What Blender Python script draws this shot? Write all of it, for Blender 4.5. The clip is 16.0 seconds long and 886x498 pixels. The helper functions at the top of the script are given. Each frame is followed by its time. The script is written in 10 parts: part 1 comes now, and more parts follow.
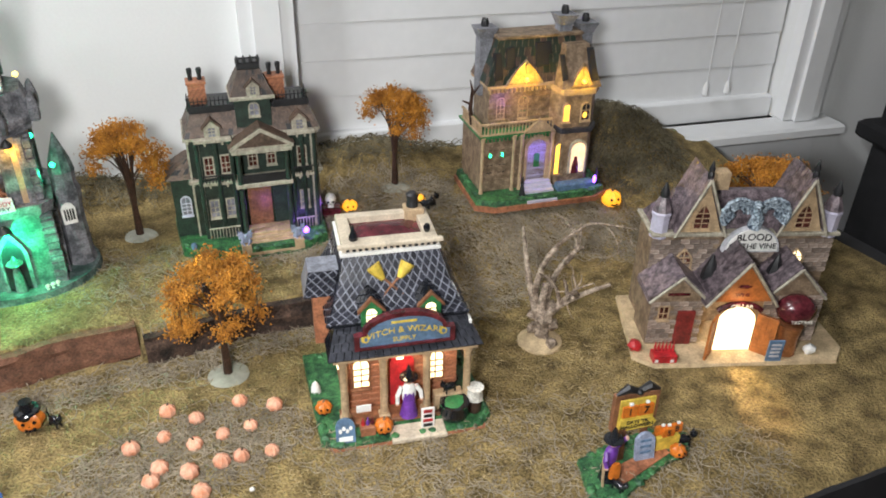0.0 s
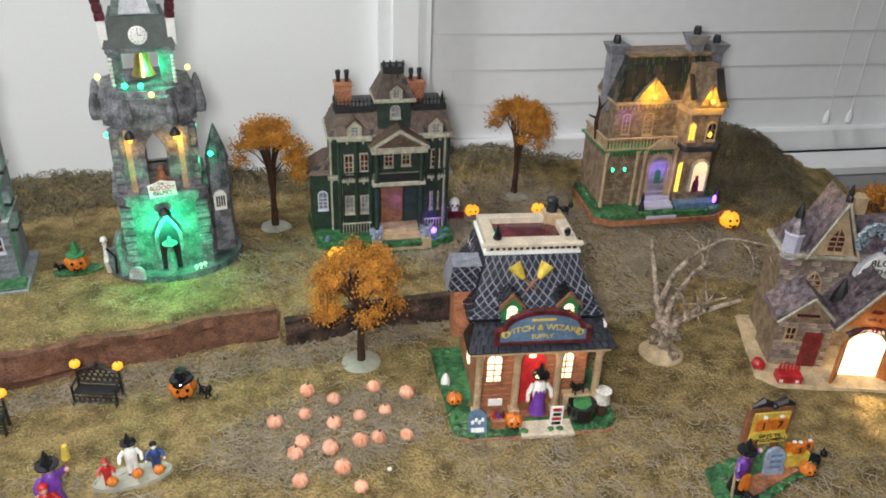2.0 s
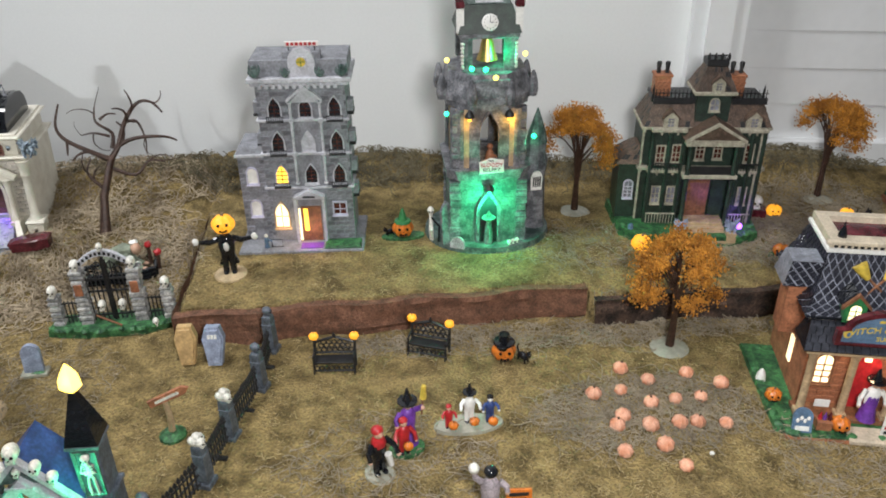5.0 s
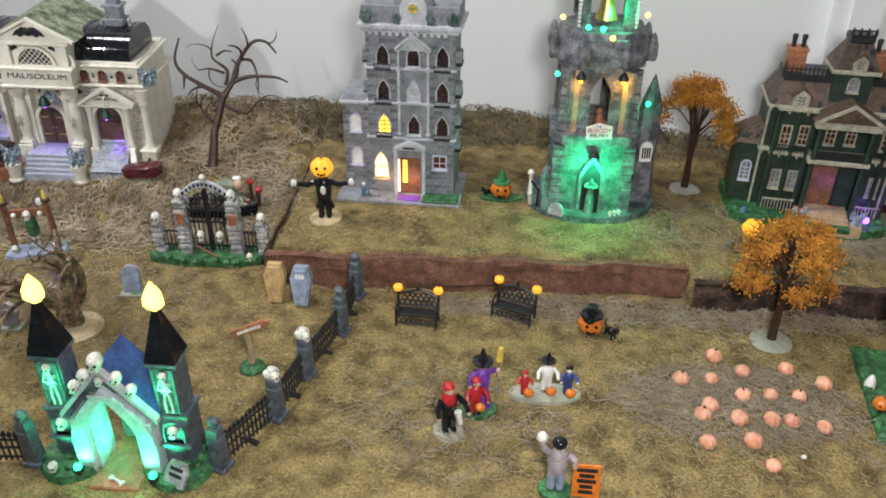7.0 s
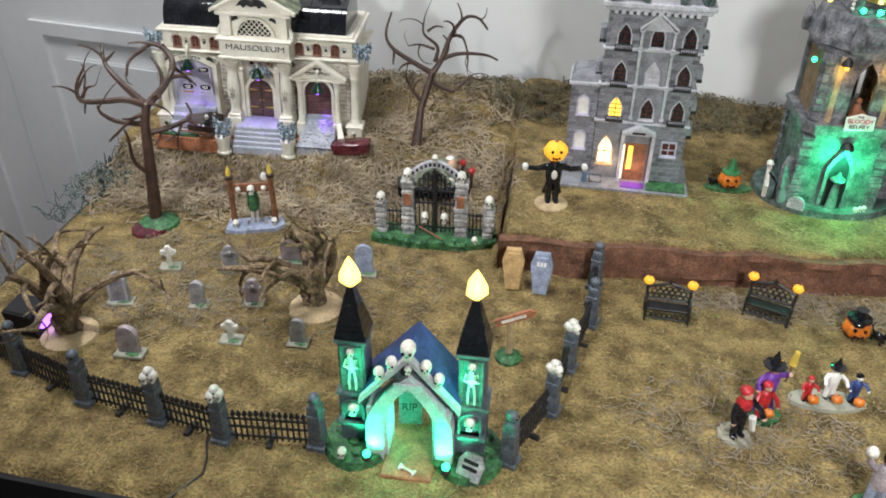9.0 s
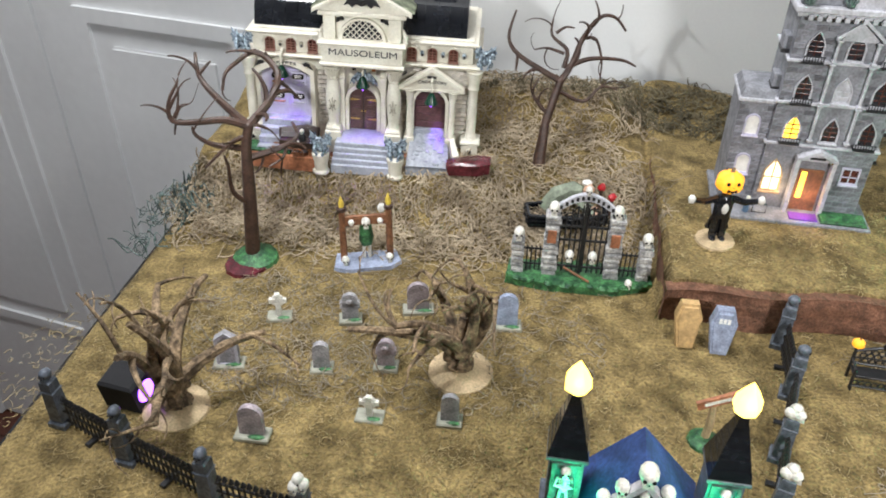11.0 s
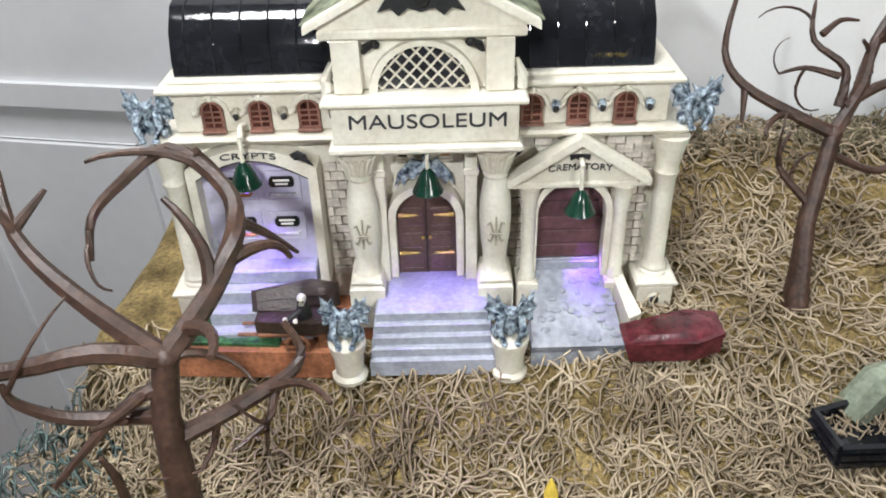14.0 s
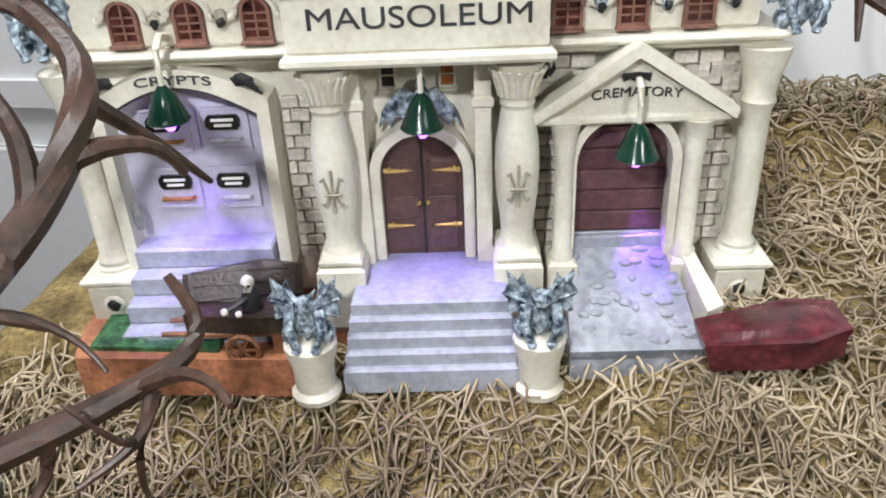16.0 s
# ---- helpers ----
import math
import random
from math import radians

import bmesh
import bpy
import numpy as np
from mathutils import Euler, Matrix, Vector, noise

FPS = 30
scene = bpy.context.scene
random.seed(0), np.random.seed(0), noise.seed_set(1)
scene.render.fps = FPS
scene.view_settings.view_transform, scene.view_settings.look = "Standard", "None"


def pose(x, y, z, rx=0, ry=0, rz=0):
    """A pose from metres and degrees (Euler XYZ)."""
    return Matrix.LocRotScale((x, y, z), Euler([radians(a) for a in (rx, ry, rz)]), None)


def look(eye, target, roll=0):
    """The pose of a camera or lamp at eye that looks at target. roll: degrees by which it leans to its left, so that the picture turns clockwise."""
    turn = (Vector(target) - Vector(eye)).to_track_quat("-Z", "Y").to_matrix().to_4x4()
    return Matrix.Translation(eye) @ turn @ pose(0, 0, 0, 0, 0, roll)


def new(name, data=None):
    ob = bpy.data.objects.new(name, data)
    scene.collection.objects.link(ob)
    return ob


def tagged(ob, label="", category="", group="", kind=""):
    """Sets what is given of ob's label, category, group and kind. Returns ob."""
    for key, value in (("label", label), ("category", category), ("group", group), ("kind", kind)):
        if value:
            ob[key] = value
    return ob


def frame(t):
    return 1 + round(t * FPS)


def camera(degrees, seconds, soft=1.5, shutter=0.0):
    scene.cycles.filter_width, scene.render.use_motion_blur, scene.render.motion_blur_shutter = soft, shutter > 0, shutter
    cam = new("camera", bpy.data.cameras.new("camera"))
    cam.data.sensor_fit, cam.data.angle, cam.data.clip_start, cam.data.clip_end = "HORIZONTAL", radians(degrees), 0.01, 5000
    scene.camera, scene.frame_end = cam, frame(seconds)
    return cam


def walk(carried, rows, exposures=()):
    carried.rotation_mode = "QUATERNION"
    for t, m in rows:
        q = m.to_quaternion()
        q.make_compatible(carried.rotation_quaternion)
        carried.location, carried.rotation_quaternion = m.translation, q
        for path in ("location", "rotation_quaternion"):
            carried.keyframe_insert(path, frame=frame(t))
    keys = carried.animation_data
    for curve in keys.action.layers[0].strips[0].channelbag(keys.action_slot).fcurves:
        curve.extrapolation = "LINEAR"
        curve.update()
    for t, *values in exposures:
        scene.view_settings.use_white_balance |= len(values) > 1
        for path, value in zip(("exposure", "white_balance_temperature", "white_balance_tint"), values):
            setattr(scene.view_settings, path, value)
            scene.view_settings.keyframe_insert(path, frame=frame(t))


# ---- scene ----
cam = camera(58.7, 16.0, soft=1.85)
PATH = [
    (0, (0.097, -0.017, 0.46), (0.05, 1.706, -0.555), 1.2),
    (0.5, (0.087, -0.026, 0.46), (0.01, 1.702, -0.543), 1.7),
    (1, (0.072, -0.033, 0.459), (-0.055, 1.699, -0.533), 1.9),
    (1.5, (0.055, -0.042, 0.459), (-0.103, 1.694, -0.52), 2.3),
    (2, (0.037, -0.052, 0.458), (-0.177, 1.679, -0.521), 2.2),
    (2.5, (0.022, -0.061, 0.46), (-0.282, 1.669, -0.497), 1.8),
    (3, (0.001, -0.075, 0.461), (-0.357, 1.651, -0.482), 1.9),
    (3.5, (-0.03, -0.091, 0.458), (-0.489, 1.62, -0.471), 1.6),
    (4, (-0.06, -0.109, 0.453), (-0.623, 1.567, -0.481), 0.7),
    (4.2, (-0.066, -0.115, 0.455), (-0.671, 1.54, -0.49), 0.1),
    (6.3, (-0.064, -0.117, 0.445), (-0.849, 1.41, -0.58), 0.2),
    (6.5, (-0.065, -0.114, 0.442), (-0.887, 1.392, -0.586), 0.3),
    (7, (-0.058, -0.101, 0.435), (-0.968, 1.342, -0.608), 0.5),
    (7.5, (-0.071, -0.111, 0.428), (-1.068, 1.271, -0.62), -0.0),
    (8, (-0.122, -0.134, 0.428), (-1.153, 1.219, -0.624), -0.6),
    (8.5, (-0.171, -0.155, 0.428), (-1.174, 1.21, -0.636), -0.1),
    (9, (-0.219, -0.179, 0.427), (-1.216, 1.168, -0.664), 0.5),
    (9.2, (-0.24, -0.19, 0.425), (-1.238, 1.147, -0.678), 0.6),
    (11.3, (-0.43, -0.13, 0.418), (-1.399, 1.179, -0.743), 0.8),
    (11.5, (-0.456, -0.113, 0.409), (-1.431, 1.193, -0.752), 0.7),
    (12, (-0.535, -0.087, 0.399), (-1.517, 1.207, -0.767), -0.1),
    (12.5, (-0.618, -0.06, 0.384), (-1.529, 1.265, -0.806), -0.9),
    (13, (-0.663, -0.023, 0.348), (-1.519, 1.339, -0.841), -1.0),
    (13.5, (-0.682, 0.053, 0.322), (-1.571, 1.413, -0.845), -2.6),
    (14, (-0.701, 0.121, 0.275), (-1.656, 1.499, -0.815), -4.2),
    (14.5, (-0.715, 0.155, 0.244), (-1.729, 1.557, -0.759), -4.8),
    (15, (-0.729, 0.167, 0.218), (-1.768, 1.586, -0.734), -4.8),
    (15.5, (-0.737, 0.168, 0.201), (-1.769, 1.599, -0.741), -4.4),
    (16, (-0.736, 0.18, 0.196), (-1.773, 1.589, -0.774), -5.2),
]
walk(cam, [(t, look(eye, target, roll)) for t, eye, target, roll in PATH], exposures=[(0, 0.42), (1.5, 0.25), (3.5, -0.04), (7, -0.03), (9, 0.08), (11.5, 0.42), (12.5, 0.44), (13.5, 0.46), (15, 0.36), (16, 0.46)])

# ---- light ----
world = bpy.data.worlds.new("room_air")
world.use_nodes = True
world.node_tree.nodes["Background"].inputs[0].default_value = (0.82, 0.9, 1.0, 1)
world.node_tree.nodes["Background"].inputs[1].default_value = 0.025
scene.world = world


def lamp(name, kind, m, power, colour, size=0.0, radius=0.0):
    data = bpy.data.lights.new(name, kind)
    data.energy, data.color = power, colour
    if size:
        data.shape, data.size = "DISK", size
    if radius:
        data.shadow_soft_size = radius
    ob = new(name, data)
    ob.matrix_world = m
    return ob


# an added overhead fill, out of view, and the white light held beside the camera, standing at two places of its way
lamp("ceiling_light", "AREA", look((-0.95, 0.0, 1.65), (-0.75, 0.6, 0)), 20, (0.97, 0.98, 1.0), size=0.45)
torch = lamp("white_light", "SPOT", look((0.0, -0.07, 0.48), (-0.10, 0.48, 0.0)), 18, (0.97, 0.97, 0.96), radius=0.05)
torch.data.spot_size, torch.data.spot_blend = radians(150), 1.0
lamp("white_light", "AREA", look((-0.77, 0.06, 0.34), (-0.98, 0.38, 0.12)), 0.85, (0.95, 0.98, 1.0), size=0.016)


# ---- materials ----
def material(name, colour, rough=0.6, vary=0.25, grain=400.0, blotch=60.0, bump=0.3, metal=0.0, tint=None, emit=None, power=0.0, depth=0.0006, random_tone=0.0):
    m = bpy.data.materials.new(name)
    m.use_nodes = True
    tree = m.node_tree
    node, link = tree.nodes.new, tree.links.new
    b = tree.nodes["Principled BSDF"]
    b.inputs["Roughness"].default_value, b.inputs["Metallic"].default_value = rough, metal
    place = node("ShaderNodeTexCoord")
    large, fine = node("ShaderNodeTexNoise"), node("ShaderNodeTexNoise")
    for n, s, d in ((large, blotch, 4), (fine, grain, 3)):
        n.inputs["Scale"].default_value, n.inputs["Detail"].default_value = s, d
        link(place.outputs["Object"], n.inputs["Vector"])
    dark = tuple(c * (1 - vary) for c in colour)
    light = tint if tint else tuple(min(1, c * (1 + vary)) for c in colour)
    ramp = node("ShaderNodeValToRGB")
    ramp.color_ramp.elements[0].position, ramp.color_ramp.elements[1].position = 0.35, 0.65
    ramp.color_ramp.elements[0].color, ramp.color_ramp.elements[1].color = (*dark, 1), (*light, 1)
    link(large.outputs["Fac"], ramp.inputs["Fac"])
    speck = node("ShaderNodeMapRange")
    speck.inputs[1].default_value, speck.inputs[2].default_value = 0.3, 0.7
    speck.inputs[3].default_value, speck.inputs[4].default_value = 1 - vary, 1 + vary
    link(fine.outputs["Fac"], speck.inputs[0])
    times = node("ShaderNodeVectorMath")
    times.operation = "SCALE"
    link(ramp.outputs["Color"], times.inputs[0])
    if random_tone:
        info, span, both = node("ShaderNodeObjectInfo"), node("ShaderNodeMapRange"), node("ShaderNodeMath")
        span.inputs[3].default_value, span.inputs[4].default_value = 1 - random_tone, 1 + random_tone
        link(info.outputs["Random"], span.inputs[0])
        both.operation = "MULTIPLY"
        link(span.outputs[0], both.inputs[0])
        link(speck.outputs[0], both.inputs[1])
        link(both.outputs[0], times.inputs["Scale"])
    else:
        link(speck.outputs[0], times.inputs["Scale"])
    link(times.outputs[0], b.inputs["Base Color"])
    if bump:
        raised = node("ShaderNodeBump")
        raised.inputs["Strength"].default_value, raised.inputs["Distance"].default_value = bump, depth
        link(fine.outputs["Fac"], raised.inputs["Height"])
        link(raised.outputs["Normal"], b.inputs["Normal"])
    if emit:
        b.inputs["Emission Color"].default_value = (*emit, 1)
        b.inputs["Emission Strength"].default_value = power
    return m


FELT = material("felt_grass", (0.215, 0.150, 0.052), 0.95, 0.42, 420, 46, 1.0, tint=(0.36, 0.262, 0.105), depth=0.005)
EARTH = material("painted_earth", (0.16, 0.075, 0.045), 0.9, 0.35, 500, 90, 0.8, depth=0.002)
BLACK = material("black_cloth", (0.012, 0.012, 0.014), 0.9, 0.3, 900, 20)
WALL = material("white_wall", (0.78, 0.79, 0.79), 0.6, 0.015, 300, 3, 0.1)
GLOSSWHITE = material("white_trim_paint", (0.80, 0.81, 0.82), 0.35, 0.02, 60, 4, 0.05)
FLOORING = material("dark_red_wood", (0.10, 0.035, 0.022), 0.45, 0.3, 40, 8)
FIBRE = material("felt_fibre", (0.34, 0.25, 0.11), 0.9, 0.35, 300, 25, 0.2, tint=(0.50, 0.39, 0.20))
MOSS = material("dried_moss", (0.27, 0.205, 0.132), 0.85, 0.2, 300, 30, 0.3, tint=(0.50, 0.41, 0.29))
GREYMOSS = material("grey_moss", (0.30, 0.25, 0.18), 0.9, 0.2, 300, 30, 0.3)
DARKMOSS = material("green_moss", (0.165, 0.14, 0.085), 0.9, 0.35, 300, 30, 0.3)
STONE = material("cream_stone", (0.67, 0.625, 0.525), 0.5, 0.07, 500, 60, 0.3, tint=(0.74, 0.71, 0.62))
BRICKSTONE = material("pale_brick", (0.60, 0.55, 0.49), 0.7, 0.16, 600, 120, 0.6, random_tone=0.18)
GREY = material("grey_paint", (0.22, 0.225, 0.25), 0.6, 0.25, 500, 90, 0.5)
PALEGREY = material("pale_grey_paint", (0.48, 0.48, 0.52), 0.55, 0.18, 500, 90, 0.4)
LILAC = material("lilac_paint", (0.50, 0.48, 0.60), 0.5, 0.08, 400, 80, 0.2)
DARKSLATE = material("dark_slate", (0.036, 0.038, 0.048), 0.3, 0.4, 400, 90, 0.5, random_tone=0.35)
GLOSSBLACK = material("gloss_black", (0.010, 0.011, 0.014), 0.07, 0.3, 300, 60, 0.1)
IRON = material("black_iron", (0.014, 0.014, 0.016), 0.45, 0.3, 500, 90, 0.3)
GREENROOF = material("green_patina", (0.09, 0.115, 0.055), 0.5, 0.5, 300, 80, 0.4, tint=(0.30, 0.33, 0.22))
BLUEWHITE = material("blue_white_brushed", (0.015, 0.045, 0.095), 0.45, 0.5, 700, 380, 0.8, tint=(0.46, 0.55, 0.63), depth=0.0012)
SLATEGREY = material("slate_grey_step", (0.33, 0.35, 0.41), 0.55, 0.15, 400, 70, 0.4)
ENGRAVED = material("engraved_black", (0.03, 0.03, 0.035), 0.6, 0.3, 500, 90, 0.2)
WINEFRAME = material("red_brown_frame", (0.20, 0.095, 0.07), 0.5, 0.25, 500, 120, 0.3)
ROLLER = material("purple_brown_slats", (0.11, 0.05, 0.055), 0.5, 0.25, 400, 60, 0.3)
RAMPSTONE = material("ramp_grey_blue", (0.27, 0.29, 0.34), 0.5, 0.2, 350, 60, 0.5, tint=(0.36, 0.38, 0.43))
BROWNDOOR = material("brown_door", (0.10, 0.055, 0.05), 0.4, 0.2, 500, 90, 0.3)
BRASS = material("brass", (0.62, 0.42, 0.14), 0.35, 0.2, 400, 90, 0.2, metal=0.8)
BELLGREEN = material("dark_green_enamel", (0.004, 0.030, 0.018), 0.2, 0.2, 300, 60, 0.1)
MAROON = material("maroon_gloss", (0.085, 0.014, 0.02), 0.25, 0.4, 300, 90, 0.3)
BARK = material("brown_bark", (0.050, 0.026, 0.018), 0.45, 0.35, 500, 120, 0.6)
DRIFT = material("driftwood", (0.115, 0.075, 0.045), 0.9, 0.5, 500, 120, 0.8, tint=(0.30, 0.21, 0.125), depth=0.002)
PALEDRIFT = material("pale_driftwood", (0.22, 0.155, 0.11), 0.9, 0.45, 500, 150, 0.8, tint=(0.44, 0.35, 0.27), depth=0.002)
GREENBASE = material("green_painted_base", (0.02, 0.10, 0.045), 0.5, 0.5, 500, 150, 0.7, tint=(0.06, 0.20, 0.07), depth=0.0015)
TERRA = material("terracotta_paint", (0.33, 0.13, 0.065), 0.6, 0.3, 500, 120, 0.4)
BUFF = material("buff_paint", (0.42, 0.30, 0.18), 0.6, 0.2, 500, 90, 0.4)
TIMBER = material("brown_timber", (0.20, 0.085, 0.04), 0.6, 0.3, 500, 120, 0.4)
SAND = material("sandy_base", (0.50, 0.38, 0.23), 0.85, 0.2, 700, 90, 0.6)
CLEARBASE = material("milky_plastic", (0.34, 0.34, 0.28), 0.25, 0.1, 300, 60, 0.1)
ORANGE = material("pumpkin_orange", (0.62, 0.17, 0.02), 0.35, 0.2, 400, 90, 0.2)
PEACH = material("peach_pumpkin", (0.66, 0.25, 0.13), 0.8, 0.15, 600, 90, 0.4, tint=(0.80, 0.46, 0.33), random_tone=0.14)
LEAF = material("orange_foliage", (0.42, 0.15, 0.012), 0.8, 0.4, 500, 80, 0.4, tint=(0.60, 0.26, 0.03))
BONE = material("bone_white", (0.68, 0.66, 0.60), 0.5, 0.2, 600, 150, 0.4)
POST = material("blue_grey_post", (0.09, 0.105, 0.13), 0.45, 0.35, 500, 120, 0.4)
TOMB = material("tomb_grey", (0.30, 0.30, 0.31), 0.75, 0.3, 600, 120, 0.6, tint=(0.42, 0.40, 0.42))
TOMBLILAC = material("tomb_lilac", (0.33, 0.29, 0.31), 0.75, 0.3, 600, 120, 0.6, tint=(0.44, 0.37, 0.40))
TOMBBLUE = material("tomb_blue", (0.27, 0.31, 0.42), 0.7, 0.25, 600, 120, 0.5)
COFFINWOOD = material("pale_coffin_wood", (0.50, 0.33, 0.15), 0.5, 0.2, 400, 90, 0.3)
WHITE = material("white_enamel", (0.78, 0.77, 0.74), 0.5, 0.08, 400, 80, 0.2)
RED = material("red_enamel", (0.42, 0.02, 0.025), 0.4, 0.25, 400, 90, 0.2)
PURPLE = material("purple_enamel", (0.14, 0.04, 0.30), 0.5, 0.25, 400, 90, 0.2)
SKIN = material("flesh_enamel", (0.55, 0.34, 0.24), 0.5, 0.1, 400, 90, 0.1)
BLUE = material("navy_enamel", (0.03, 0.06, 0.20), 0.45, 0.3, 400, 90, 0.2)
SIGNBLUE = material("sign_blue", (0.10, 0.17, 0.27), 0.5, 0.25, 400, 90, 0.2)
YELLOW = material("yellow_enamel", (0.62, 0.45, 0.07), 0.45, 0.2, 400, 90, 0.2)
GREENPAINT = material("green_enamel", (0.03, 0.17, 0.055), 0.4, 0.25, 400, 90, 0.2)
MANSION = material("dark_green_wall", (0.016, 0.030, 0.022), 0.5, 0.35, 500, 120, 0.4)
TRIM = material("weathered_trim", (0.36, 0.33, 0.26), 0.6, 0.25, 500, 120, 0.4)
BROWNROOF = material("brown_shingle", (0.088, 0.056, 0.040), 0.5, 0.35, 500, 150, 0.7, random_tone=0.3)
TAN = material("tan_wall", (0.20, 0.135, 0.085), 0.55, 0.3, 500, 120, 0.5, tint=(0.31, 0.225, 0.15))
PURPLEROOF = material("purple_slate", (0.085, 0.066, 0.078), 0.35, 0.45, 500, 150, 0.7, tint=(0.19, 0.15, 0.165), random_tone=0.3)
REDDOOR = material("dark_red_door", (0.17, 0.02, 0.02), 0.4, 0.3, 400, 90, 0.2)
AMBERWOOD = material("amber_wood_door", (0.36, 0.12, 0.03), 0.5, 0.25, 400, 90, 0.3)
COPPER = material("copper", (0.45, 0.20, 0.09), 0.3, 0.2, 400, 90, 0.2, metal=0.7)
DARKGLASS = material("dark_pane", (0.025, 0.025, 0.03), 0.15, 0.3, 300, 90, 0.1)
GREYGLASS = material("grey_pane", (0.20, 0.20, 0.24), 0.2, 0.3, 300, 90, 0.1)
WINERED = material("wine_brown_pane", (0.085, 0.028, 0.022), 0.15, 0.5, 300, 200, 0.2)
TEAL = material("teal_stone", (0.05, 0.10, 0.09), 0.55, 0.4, 500, 110, 0.5, tint=(0.14, 0.19, 0.18))
LIT_WARM = material("lit_warm_pane", (0.8, 0.7, 0.5), 0.4, 0.05, 300, 90, 0, emit=(1.0, 0.80, 0.48), power=1.6)
LIT_DIM = material("lit_dim_pane", (0.8, 0.65, 0.45), 0.4, 0.2, 300, 90, 0, emit=(1.0, 0.76, 0.45), power=0.55)
LIT_AMBER = material("lit_amber_glow", (0.8, 0.5, 0.1), 0.5, 0.05, 300, 90, 0, emit=(1.0, 0.55, 0.05), power=2.2)
LIT_YELLOW = material("lit_flame", (0.9, 0.7, 0.2), 0.5, 0.05, 300, 90, 0, emit=(1.0, 0.72, 0.12), power=3.5)
LIT_GREEN = material("lit_green", (0.1, 0.7, 0.4), 0.5, 0.05, 300, 90, 0, emit=(0.02, 1.0, 0.42), power=5.0)
LIT_PURPLE = material("lit_purple", (0.3, 0.2, 0.9), 0.5, 0.05, 300, 90, 0, emit=(0.30, 0.08, 1.0), power=6.0)
LIT_ORANGE = material("lit_pumpkin", (0.7, 0.3, 0.03), 0.5, 0.1, 300, 90, 0, emit=(1.0, 0.42, 0.02), power=0.9)
LIT_BRIGHT = material("lit_doorway", (0.9, 0.8, 0.6), 0.5, 0.05, 300, 90, 0, emit=(1.0, 0.78, 0.45), power=3.0)


